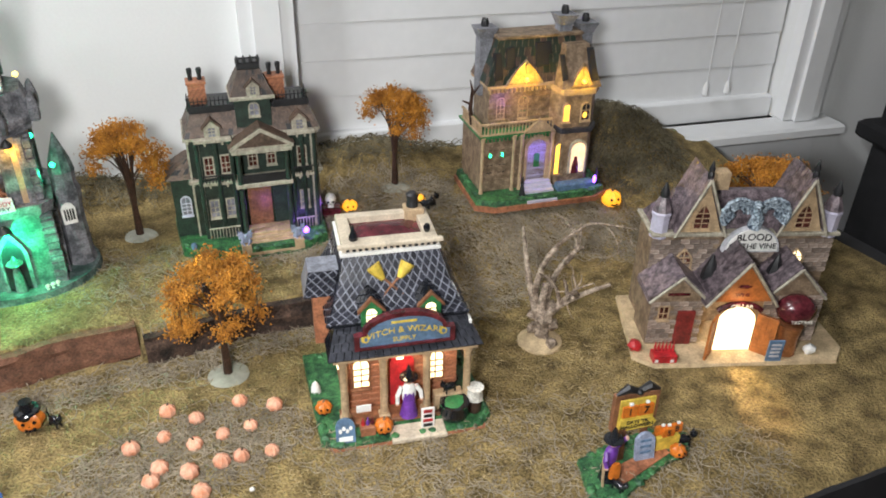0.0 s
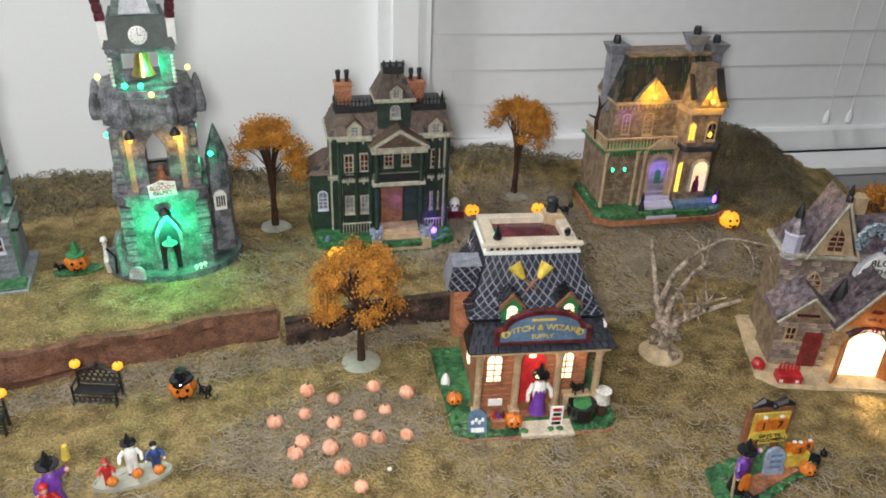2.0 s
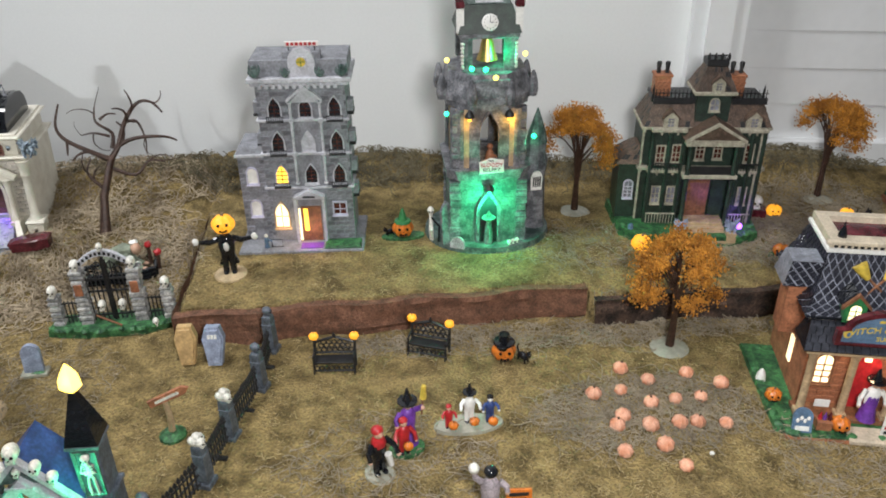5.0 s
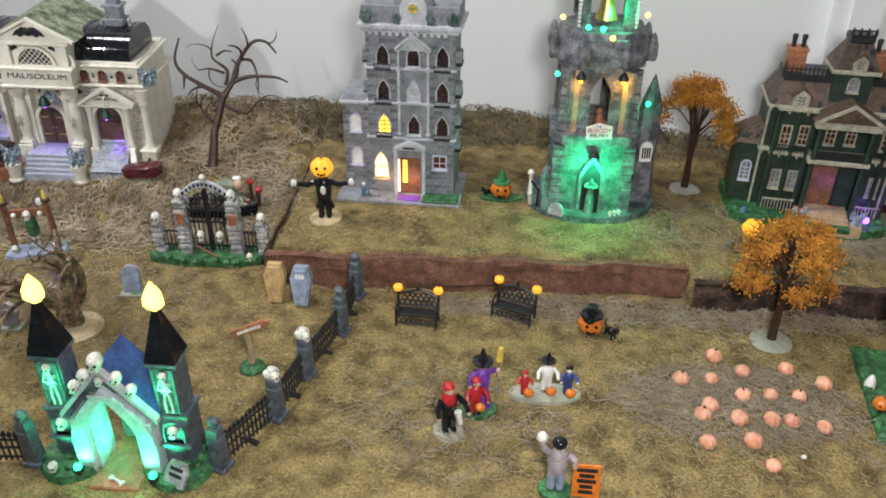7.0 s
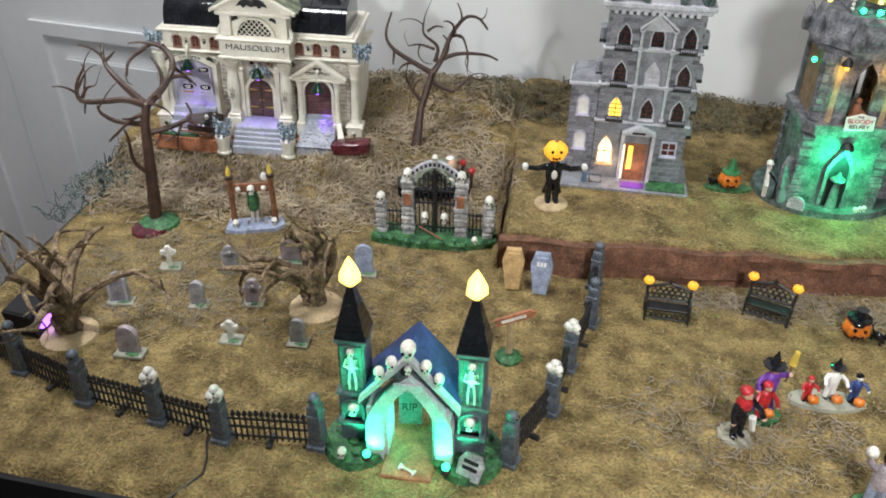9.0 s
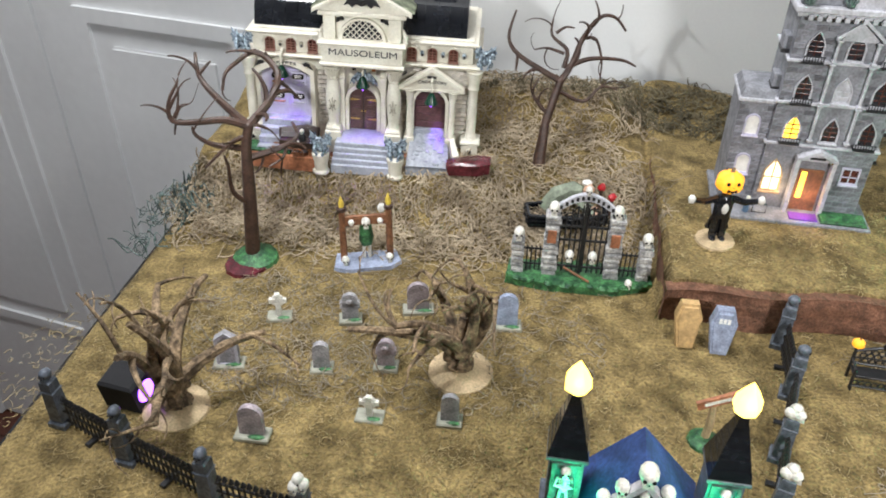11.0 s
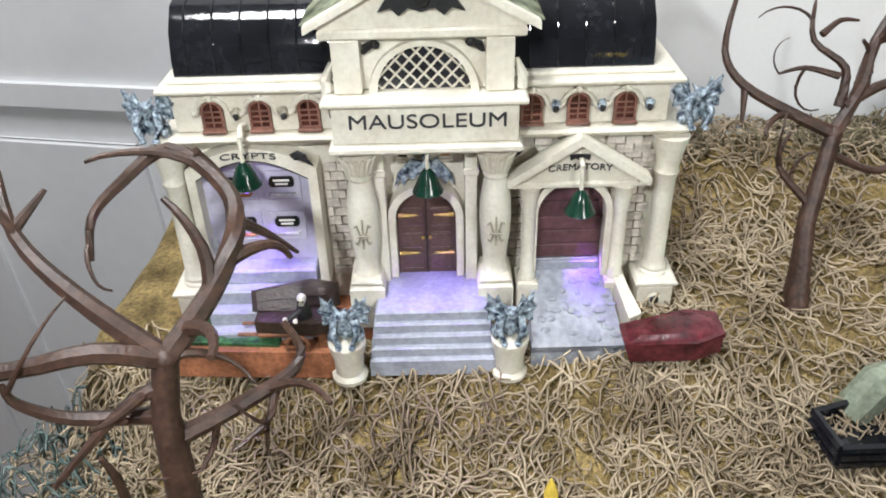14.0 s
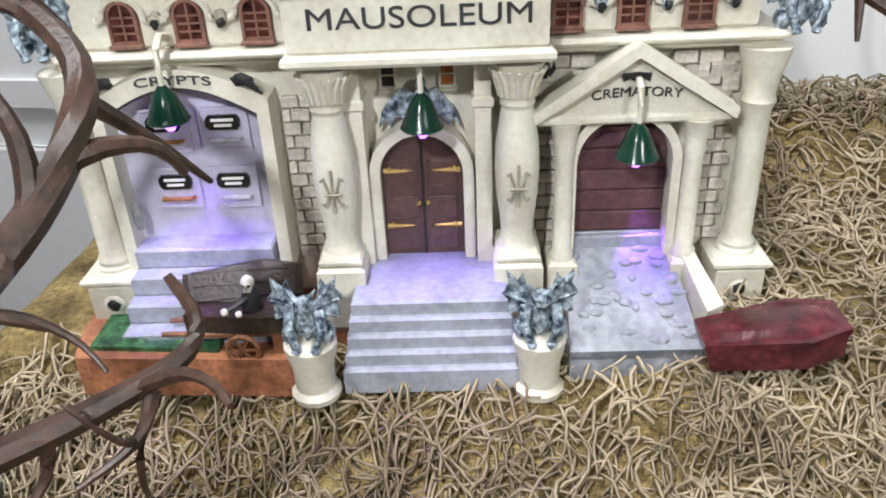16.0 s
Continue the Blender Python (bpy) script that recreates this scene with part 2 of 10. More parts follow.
# ---- shapes ----
class Shape:
    """Faces gathered for one mesh, each with a material."""

    def __init__(self, mat):
        self.verts, self.faces, self.slots, self.mats, self.now = [], [], [], [mat], 0
        self.m = Matrix.Identity(4)

    def use(self, mat):
        if mat not in self.mats:
            self.mats.append(mat)
        self.now = self.mats.index(mat)
        return self

    def put(self, points, faces):
        base = len(self.verts)
        self.verts += [tuple(self.m @ Vector(p)) for p in points]
        self.faces += [tuple(base + i for i in f) for f in faces]
        self.slots += [self.now] * len(faces)
        return self

    def box(self, x0, x1, y0, y1, z0, z1, taper=0.0, lip=None):
        b = min(x1 - x0, y1 - y0, z1 - z0) * 0.12 if lip is None else lip
        t = taper
        pts, fs = [], []
        rings = [(z0, 0.0, b), (z0 + b, 0.0, 0.0), (z1 - b, t, 0.0), (z1, t, b)]
        for z, s, c in rings:
            pts += [(x0 + s + c, y0 + s + c, z), (x1 - s - c, y0 + s + c, z), (x1 - s - c, y1 - s - c, z), (x0 + s + c, y1 - s - c, z)]
        for k in range(3):
            for i in range(4):
                j = (i + 1) % 4
                fs.append((4 * k + i, 4 * k + j, 4 * k + 4 + j, 4 * k + 4 + i))
        fs += [(3, 2, 1, 0), (12, 13, 14, 15)]
        return self.put(pts, fs)

    def tube(self, path, radii, n=7):
        """A round bar along points."""
        path = [Vector(p) for p in path]
        pts, fs = [], []
        for i, p in enumerate(path):
            d = (path[min(i + 1, len(path) - 1)] - path[max(i - 1, 0)]).normalized()
            a = d.cross(Vector((0.31, 0.2, 0.93)))
            a = a.normalized() if a.length > 1e-4 else d.orthogonal().normalized()
            c = d.cross(a)
            r = radii[i] if isinstance(radii, (list, tuple)) else radii
            pts += [p + (a * math.cos(q) + c * math.sin(q)) * r for q in (2 * math.pi * k / n for k in range(n))]
        for i in range(len(path) - 1):
            for k in range(n):
                j = (k + 1) % n
                fs.append((i * n + k, i * n + j, i * n + n + j, i * n + n + k))
        fs += [tuple(range(n - 1, -1, -1)), tuple(range((len(path) - 1) * n, len(path) * n))]
        return self.put(pts, fs)

    def lathe(self, c, profile, n=12, squash=1.0, ribs=0, rib=0.0):
        """A turned form: (radius, height) pairs upward from c."""
        pts, fs = [], []
        for r, z in profile:
            for k in range(n):
                q = 2 * math.pi * k / n
                rr = r * (1 + rib * math.cos(ribs * q)) if ribs else r
                pts.append((c[0] + rr * math.cos(q), c[1] + rr * math.sin(q) * squash, c[2] + z))
        for i in range(len(profile) - 1):
            for k in range(n):
                j = (k + 1) % n
                fs.append((i * n + k, i * n + j, i * n + n + j, i * n + n + k))
        fs += [tuple(range(n - 1, -1, -1)), tuple(range((len(profile) - 1) * n, len(profile) * n))]
        return self.put(pts, fs)

    def ball(self, c, r, n=10, rough=0.0, ribs=0, rib=0.0):
        rx, ry, rz = r if isinstance(r, (tuple, list)) else (r, r, r)
        rows = max(4, n // 2 + 1)
        pts, fs = [(c[0], c[1], c[2] - rz)], []
        for i in range(1, rows):
            e = -math.pi / 2 + math.pi * i / rows
            for k in range(n):
                q = 2 * math.pi * k / n
                w = 1 + (random.uniform(-rough, rough) if rough else 0) + (rib * math.cos(ribs * q) if ribs else 0)
                pts.append((c[0] + rx * w * math.cos(e) * math.cos(q), c[1] + ry * w * math.cos(e) * math.sin(q), c[2] + rz * w * math.sin(e)))
        pts.append((c[0], c[1], c[2] + rz))
        last = len(pts) - 1
        for k in range(n):
            j = (k + 1) % n
            fs.append((0, 1 + j, 1 + k))
            fs.append((last, last - n + k, last - n + j))
            for i in range(rows - 2):
                fs.append((1 + i * n + k, 1 + i * n + j, 1 + i * n + n + j, 1 + i * n + n + k))
        return self.put(pts, fs)

    def slab(self, poly, y0, y1):
        """A plate with the outline poly of (x, z), from y0 back to y1."""
        n = len(poly)
        pts = [(x, y0, z) for x, z in poly] + [(x, y1, z) for x, z in poly]
        fs = [tuple(range(n)), tuple(range(2 * n - 1, n - 1, -1))]
        fs += [(i, n + i, n + (i + 1) % n, (i + 1) % n) for i in range(n)]
        return self.put(pts, fs)

    def plate(self, poly, z0, z1, inset=0.0):
        """A plate with the plan poly of (x, y), from z0 up to z1."""
        n = len(poly)
        cx, cy = sum(p[0] for p in poly) / n, sum(p[1] for p in poly) / n
        pts = [(x, y, z0) for x, y in poly] + [(cx + (x - cx) * (1 - inset), cy + (y - cy) * (1 - inset), z1) for x, y in poly]
        fs = [tuple(range(n - 1, -1, -1)), tuple(range(n, 2 * n))]
        fs += [(i, (i + 1) % n, n + (i + 1) % n, n + i) for i in range(n)]
        return self.put(pts, fs)

    def ring(self, outer, inner, y0, y1):
        """A frame between two outlines of (x, z) with equally many corners."""
        n = len(outer)
        pts = [(x, y0, z) for x, z in outer] + [(x, y0, z) for x, z in inner] + [(x, y1, z) for x, z in outer] + [(x, y1, z) for x, z in inner]
        fs = []
        for i in range(n):
            j = (i + 1) % n
            fs += [(i, j, n + j, n + i), (2 * n + i, 3 * n + i, 3 * n + j, 2 * n + j), (i, 2 * n + i, 2 * n + j, j), (n + i, n + j, 3 * n + j, 3 * n + i)]
        return self.put(pts, fs)

    def frustum(self, x0, x1, y0, y1, z0, X0, X1, Y0, Y1, z1):
        pts = [(x0, y0, z0), (x1, y0, z0), (x1, y1, z0), (x0, y1, z0), (X0, Y0, z1), (X1, Y0, z1), (X1, Y1, z1), (X0, Y1, z1)]
        return self.put(pts, [(3, 2, 1, 0), (4, 5, 6, 7), (0, 1, 5, 4), (1, 2, 6, 5), (2, 3, 7, 6), (3, 0, 4, 7)])

    def mesh(self, name, smooth=True):
        me = bpy.data.meshes.new(name)
        me.from_pydata(self.verts, [], self.faces)
        for m in self.mats:
            me.materials.append(m)
        me.polygons.foreach_set("material_index", self.slots)
        bm = bmesh.new()
        bm.from_mesh(me)
        bmesh.ops.recalc_face_normals(bm, faces=bm.faces)
        bm.to_mesh(me)
        bm.free()
        if smooth:
            me.shade_smooth()
            me.set_sharp_from_angle(angle=radians(38))
        return me


def part(name, shape, parent, label="", smooth=True):
    ob = new(name, shape.mesh(name, smooth))
    ob.parent = parent
    return tagged(ob, label)


def thing(name, m, label, category, group="", kind=""):
    ob = new(name)
    ob.empty_display_size = 0.02
    ob.matrix_world = m
    return tagged(ob, label, category, group, kind)


def solid(name, shape, m, label, category, group="", kind="", smooth=True):
    ob = new(name, shape.mesh(name, smooth))
    ob.matrix_world = m
    return tagged(ob, label, category, group, kind)


def arch(cx, z0, w, h, pointed=False, n=8):
    """The outline of an opening with a round or pointed head."""
    r = w / 2
    out = [(cx - r, z0), (cx + r, z0)]
    if pointed:
        rise = min(w * 0.95, h * 0.6)
        for k in range(n + 1):
            s = k / n
            out.append((cx + r * (1 - s ** 1.7), z0 + h - rise + rise * s))
        for k in range(1, n + 1):
            s = 1 - k / n
            out.append((cx - r * (1 - s ** 1.7), z0 + h - rise + rise * s))
    else:
        rise = min(r, h)
        for k in range(2 * n + 1):
            q = math.pi * k / (2 * n)
            out.append((cx + r * math.cos(q), z0 + h - rise + rise * math.sin(q)))
    return out


def rect(cx, z0, w, h):
    return [(cx - w / 2, z0), (cx + w / 2, z0), (cx + w / 2, z0 + h), (cx - w / 2, z0 + h)]


def window(parent, cx, z0, w, h, y, frame, pane, bars=(1, 2), head="round", rim=0.0012, name="window", glow_label="", sill=True, bar=None):
    """A window on the wall face at y: a frame proud of the wall, bars, and a pane set into it."""
    outline = rect if head == "flat" else (lambda a, b, c, d: arch(a, b, c, d, head == "pointed"))
    s = Shape(frame)
    s.ring(outline(cx, z0 - rim, w + 2 * rim, h + 2 * rim), outline(cx, z0, w, h), y - 0.0016, y + 0.001)
    t = rim * 0.28
    s.use(bar or frame)
    for i in range(bars[0]):
        x = cx - w / 2 + w * (i + 1) / (bars[0] + 1)
        s.box(x - t, x + t, y - 0.0011, y - 0.0003, z0, z0 + h * (0.97 if bars[0] == 1 else 0.8), lip=0)
    for i in range(bars[1]):
        z = z0 + h * 0.85 * (i + 1) / (bars[1] + 1)
        s.box(cx - w / 2, cx + w / 2, y - 0.0011, y - 0.0003, z - t, z + t, lip=0)
    s.use(frame)
    if sill:
        s.box(cx - w / 2 - rim * 1.4, cx + w / 2 + rim * 1.4, y - 0.003, y, z0 - rim * 2, z0 - rim * 0.9)
    ob = part(name, s, parent)
    part("pane", Shape(pane).slab(outline(cx, z0, w, h), y - 0.0005, y + 0.0004), ob, glow_label)
    return ob


def text_mesh(name, words, size, m, mat, parent, bow=0.0, label="", wide=1.0):
    """Raised letters that read along +x and stand up along +z, centred."""
    cu = bpy.data.curves.new(name, "FONT")
    cu.body, cu.size, cu.extrude, cu.align_x, cu.align_y = words, size, 0.0003, "CENTER", "CENTER"
    ob = new(name, cu)
    me = bpy.data.meshes.new_from_object(ob.evaluated_get(bpy.context.evaluated_depsgraph_get()))
    bpy.data.objects.remove(ob)
    bpy.data.curves.remove(cu)
    for v in me.vertices:
        x, y, z = v.co
        x *= wide
        v.co = m @ Vector((x, -z, y - bow * x * x))
    me.materials.clear()
    me.materials.append(mat)
    got = new(name, me)
    got.parent = parent
    return tagged(got, label)


def pumpkin(s, c, r, mat=ORANGE, stem=True, face=True, front=(0, -1)):
    s.use(mat).ball((c[0], c[1], c[2] + r * 0.85), (r, r, r * 0.85), 16, ribs=8, rib=0.05)
    if stem:
        s.use(DRIFT).tube([(c[0], c[1], c[2] + r * 1.6), (c[0] + r * 0.1, c[1], c[2] + r * 2.0)], [r * 0.16, r * 0.1], 6)
    if face:
        s.use(GLOSSBLACK)
        for dx, dz, w in ((-0.36, 1.1, 0.15), (0.36, 1.1, 0.15), (0, 0.9, 0.08), (-0.25, 0.55, 0.13), (0, 0.5, 0.15), (0.25, 0.55, 0.13)):
            k = math.sqrt(max(0.05, 1 - dx * dx - (dz - 0.85) ** 2)) * 0.97
            s.ball((c[0] + dx * r * -front[1] + front[0] * k * r, c[1] + front[1] * k * r + dx * r * front[0], c[2] + dz * r), w * r, 6)
    return s


def skull(s, c, r, mat=BONE):
    s.use(mat).ball((c[0], c[1], c[2] + r * 1.1), (r * 0.85, r, r * 0.95), 12)
    s.box(c[0] - r * 0.45, c[0] + r * 0.45, c[1] - r * 0.85, c[1] + r * 0.1, c[2], c[2] + r * 0.6)
    s.use(GLOSSBLACK)
    for dx in (-0.36, 0.36):
        s.ball((c[0] + dx * r, c[1] - r * 0.86, c[2] + r * 1.0), r * 0.2, 6)
    s.ball((c[0], c[1] - r * 0.93, c[2] + r * 0.65), r * 0.1, 5)
    return s

# ---- the table top landscape ----
TURN = 28.0
CU, SU = math.cos(radians(TURN)), math.sin(radians(TURN))
LAND = pose(0, 0, 0, 0, 0, TURN)


def uv(x, y):
    return x * CU + y * SU, -x * SU + y * CU


def xy(u, v):
    return u * CU - v * SU, u * SU + v * CU


def smooth(a, b, x):
    t = min(1.0, max(0.0, (x - a) / (b - a)))
    return t * t * (3 - 2 * t)


def edge_v(u):
    """The front line of the raised bank."""
    if u < 0.09:
        return 0.572 + 0.035 * (u + 0.27) + 0.003 * math.sin(u * 60)
    return 0.566 + 0.003 * math.sin(u * 45)


def front_v(u):
    return 0.2295 - 0.0624 * u


def back_v(u):
    """The back edge of the mat: at the wall, but short of it behind the mausoleum."""
    full = 0.9 - 0.176 * u
    return full + (0.883 - full) * (1 - smooth(-0.37, -0.29, u))


def height(u, v):
    z = 0.0015 * noise.noise((u * 14, v * 14, 0)) + 0.0012 * noise.noise((u * 45, v * 45, 3))
    soft = 0.006 + 0.12 * smooth(0.36, 0.50, u)
    bank = smooth(edge_v(u) - soft * 0.15, edge_v(u) + soft, v) * smooth(-0.325, -0.312, u)
    z += bank * (0.035 - 0.004 * smooth(0.08, 0.1, u))
    rise = (1 - smooth(-0.33, -0.31, u)) * smooth(0.655, 0.735, v)
    z += rise * (0.041 - 0.012 * smooth(-0.50, -0.40, u) * (1 - smooth(0.74, 0.82, v)))
    back = smooth(back_v(u) - 0.085, back_v(u) - 0.02, v)
    heap = 0.012 + 0.012 * noise.noise((u * 9, v * 9, 7))
    heap += 0.012 * math.exp(-((u + 0.42) / 0.10) ** 2) + 0.016 * math.exp(-((u - 0.40) / 0.10) ** 2) + 0.028 * math.exp(-((u - 0.73) / 0.08) ** 2)
    z += back * heap
    z += 0.028 * math.exp(-((u - 0.745) / 0.055) ** 2 - ((v - 0.69) / 0.07) ** 2)
    return z


def at(x, y, up=0.0):
    return height(*uv(x, y)) + up


def build_ground():
    us = np.arange(-0.773, 0.8701, 0.0055)
    n = 150
    pts, fs = [], []
    for u in us:
        f = front_v(u)
        for k in range(n + 1):
            v = f + (back_v(u) - f) * k / n
            z = height(u, v)
            d = min(v - f, u + 0.773)
            z -= 0.006 * (1 - smooth(0, 0.012, d)) ** 2
            pts.append((u, v, z))
    w = n + 1
    for i in range(len(us) - 1):
        for k in range(n):
            fs.append((i * w + k, (i + 1) * w + k, (i + 1) * w + k + 1, i * w + k + 1))
    s = Shape(FELT)
    s.verts, s.faces, s.slots = pts, fs, [0] * len(fs)
    return solid("ground", s, LAND, "tan and olive felt grass mat over a stepped table top", "ground", kind="structure")


GROUND = build_ground()


def ledge(name, u0, u1, top, mat, label):
    """The cut face of the raised bank, with rough layers."""
    pts, fs, cols, rows = [], [], int((u1 - u0) / 0.004), 7
    for i in range(cols + 1):
        u = u0 + (u1 - u0) * i / cols
        for k in range(rows + 1):
            bulge = 0.0025 * noise.noise((u * 30, k * 1.7, 5)) + 0.0018 * noise.noise((u * 8, k * 3.1, 9))
            pts.append((u, edge_v(u) - 0.004 - bulge - 0.001 * (rows - k) / rows, -0.001 + (top + 0.001) * k / rows))
    w = rows + 1
    for i in range(cols):
        for k in range(rows):
            fs.append((i * w + k, (i + 1) * w + k, (i + 1) * w + k + 1, i * w + k + 1))
    for i in range(cols + 1):
        u = u0 + (u1 - u0) * i / cols
        pts.append((u, edge_v(u) + 0.008, top - 0.001))
    b = (cols + 1) * w
    for i in range(cols):
        fs.append((i * w + rows, (i + 1) * w + rows, b + i + 1, b + i))
    s = Shape(mat)
    s.verts, s.faces, s.slots = pts, fs, [0] * len(fs)
    solid(name, s, LAND, label, "bank", kind="structure")


# the right-hand bank lies in shadow; that shade is put into this earth's colour
SHADEDEARTH = material("shaded_earth", (0.035, 0.022, 0.017), 0.9, 0.6, 400, 70, 0.9, tint=(0.085, 0.05, 0.035), depth=0.002)
ledge("bank_face", -0.318, 0.086, 0.0335, EARTH, "layered brown cut face of the raised bank")
ledge("bank_face", 0.09, 0.37, 0.0295, SHADEDEARTH, "earthen cut face of the raised bank, shade put into its colour")

s = Shape(EARTH)
pts, fs = [], []
for i in range(60):
    v = 0.566 + 0.0042 * i
    for k in range(6):
        pts.append((-0.3185 - 0.003 * noise.noise((v * 30, k * 1.7, 2)), v, -0.001 + 0.0345 * k / 5))
        if i and k:
            b = len(pts) - 1
            fs.append((b, b - 1, b - 7, b - 6))
s.put(pts, fs)
solid("bank_side", s, LAND, "layered brown side of the raised bank", "bank", kind="structure")

# ---- the room ----
s = Shape(BLACK)
pts = [(-0.775, front_v(-0.775) - 0.004), (0.9, front_v(0.9) - 0.004), (0.9, back_v(0.9)), (-0.29, back_v(-0.29)), (-0.37, back_v(-0.37)), (-0.775, back_v(-0.775))]
s.plate(pts, -1.0, -0.006)
solid("table", s, LAND, "table draped to the floor in black cloth", "table")
s = Shape(FLOORING)
for k in range(44):
    s.box(-3.6, 3.6, -4.2 + k * 0.14, -4.2 + k * 0.14 + 0.138, -1.03, -1.001, lip=0.002)
solid("floor", s, LAND, "dark red-brown wooden floor boards", "floor", kind="structure")
WALLF = pose(0, 0.938, 0, 0, 0, 18)
WV = 0.0
WIN = (-0.115, 0.585, 0.04, 1.30)
s = Shape(WALL)
s.box(-2.6, WIN[0], WV, WV + 0.12, -1.0, 1.9, lip=0)
s.box(WIN[1], 2.6, WV, WV + 0.12, -1.0, 1.9, lip=0)
s.box(WIN[0], WIN[1], WV, WV + 0.12, -1.0, WIN[2], lip=0)
s.box(WIN[0], WIN[1], WV, WV + 0.12, WIN[3], 1.9, lip=0)
solid("wall_north", s, WALLF, "plain white painted wall behind the table", "wall", kind="structure")
for nm, b in (("wall_west", (-2.62, -2.6, -4.2, 0.12)), ("wall_east", (2.6, 2.62, -4.2, 0.12)), ("wall_south", (-2.6, 2.6, -4.22, -4.2))):
    solid(nm, Shape(WALL).box(*b, -1.0, 1.9, lip=0), WALLF, "plain white painted wall of the room", "wall", kind="structure")
solid("ceiling", Shape(WALL).box(-2.62, 2.62, -4.22, 0.12, 1.9, 1.95, lip=0), WALLF, "plain white ceiling", "ceiling", kind="structure")


def build_window():
    w = thing("window_1", WALLF, "white cased window with closed white slatted blind", "window", kind="structure")
    u0, u1, z0, z1 = WIN
    s = Shape(GLOSSWHITE)
    for a, b in ((u0 - 0.062, u0), (u1, u1 + 0.062)):
        s.box(a, b, WV - 0.022, WV, z0, z1 + 0.07, lip=0.004)
        s.box(a + 0.016, b - 0.016, WV - 0.028, WV - 0.02, z0, z1 + 0.05, lip=0.003)
    s.box(u0 - 0.062, u1 + 0.062, WV - 0.024, WV, z1, z1 + 0.075, lip=0.004)
    part("window_frame", s, w)
    s = Shape(GLOSSWHITE)
    s.box(u0 - 0.09, u1 + 0.09, WV - 0.05, WV + 0.02, z0 - 0.018, z0, lip=0.004)
    s.box(u0 - 0.07, u1 + 0.07, WV - 0.016, WV, z0 - 0.075, z0 - 0.018, lip=0.004)
    part("window_sill", s, w)
    part("pane", Shape(DARKGLASS).box(u0, u1, WV + 0.06, WV + 0.064, z0, z1, lip=0), w)
    slat = Shape(GLOSSWHITE)
    slat.m = pose(0, 0, 0, 87.5, 0, 0)
    slat.box(u0 + 0.004, u1 - 0.004, -0.025, 0.025, -0.0012, 0.0012, lip=0.0005)
    me = slat.mesh("slat")
    z = z0 + 0.055
    while z < z1:
        ob = new("slat", me)
        ob.parent, ob.location = w, (0, WV + 0.022, z)
        z += 0.0465
    part("bottom_rail", Shape(GLOSSWHITE).box(u0 + 0.004, u1 - 0.004, WV + 0.008, WV + 0.03, z0 - 0.002, z0 + 0.032, lip=0.002), w)
    cord = Shape(GLOSSWHITE)
    for u in (0.455, 0.49):
        cord.tube([(u, WV - 0.006, z0 + 0.06), (u, WV - 0.006, z1)], 0.0005, 6)
        cord.lathe((u, WV - 0.006, z0 + 0.045), [(0.0015, 0.02), (0.004, 0.013), (0.0045, 0.003), (0.002, 0)], 8)
    part("blind_cord", cord, w)


build_window()


def build_door():
    u0, seam, u1 = -2.115, -1.67, -1.225
    d = thing("door_1", WALLF, "pair of white panelled closet doors, closed", "door", kind="structure")
    s = Shape(GLOSSWHITE)
    for a, b in ((u0 - 0.07, u0), (u1, u1 + 0.05)):
        s.box(a, b, WV - 0.018, WV, -1.0, 1.33, lip=0.004)
    s.box(u0 - 0.07, u1 + 0.05, WV - 0.02, WV, 1.30, 1.37, lip=0.004)
    part("door_frame", s, d)
    for a, b in ((u0, seam), (seam, u1)):
        leaf = part("door_leaf", Shape(GLOSSWHITE).box(a + 0.003, b - 0.003, WV - 0.008, WV, -0.99, 1.297, lip=0.001), d)
        for za, zb in ((-0.66, 0.04), (0.16, 1.18)):
            s = Shape(GLOSSWHITE)
            mid, w = (a + b) / 2, b - a - 0.16
            s.ring(rect(mid, za, w, zb - za), rect(mid, za + 0.022, w - 0.044, zb - za - 0.044), WV - 0.014, WV - 0.0075)
            s.box(mid - w / 2 + 0.055, mid + w / 2 - 0.055, WV - 0.013, WV - 0.0078, za + 0.055, zb - 0.055, lip=0.004)
            part("door_panel", s, leaf)


build_door()
s = Shape(BLACK)
s.box(0.745, 0.87, -0.30, -0.02, -1.0, 0.15, taper=0.012, lip=0.01)
s.box(0.735, 0.88, -0.31, -0.01, 0.0, 0.03, lip=0.006)
solid("tall_black_cabinet", s, WALLF, "tall black turned stand against the wall", "stand")


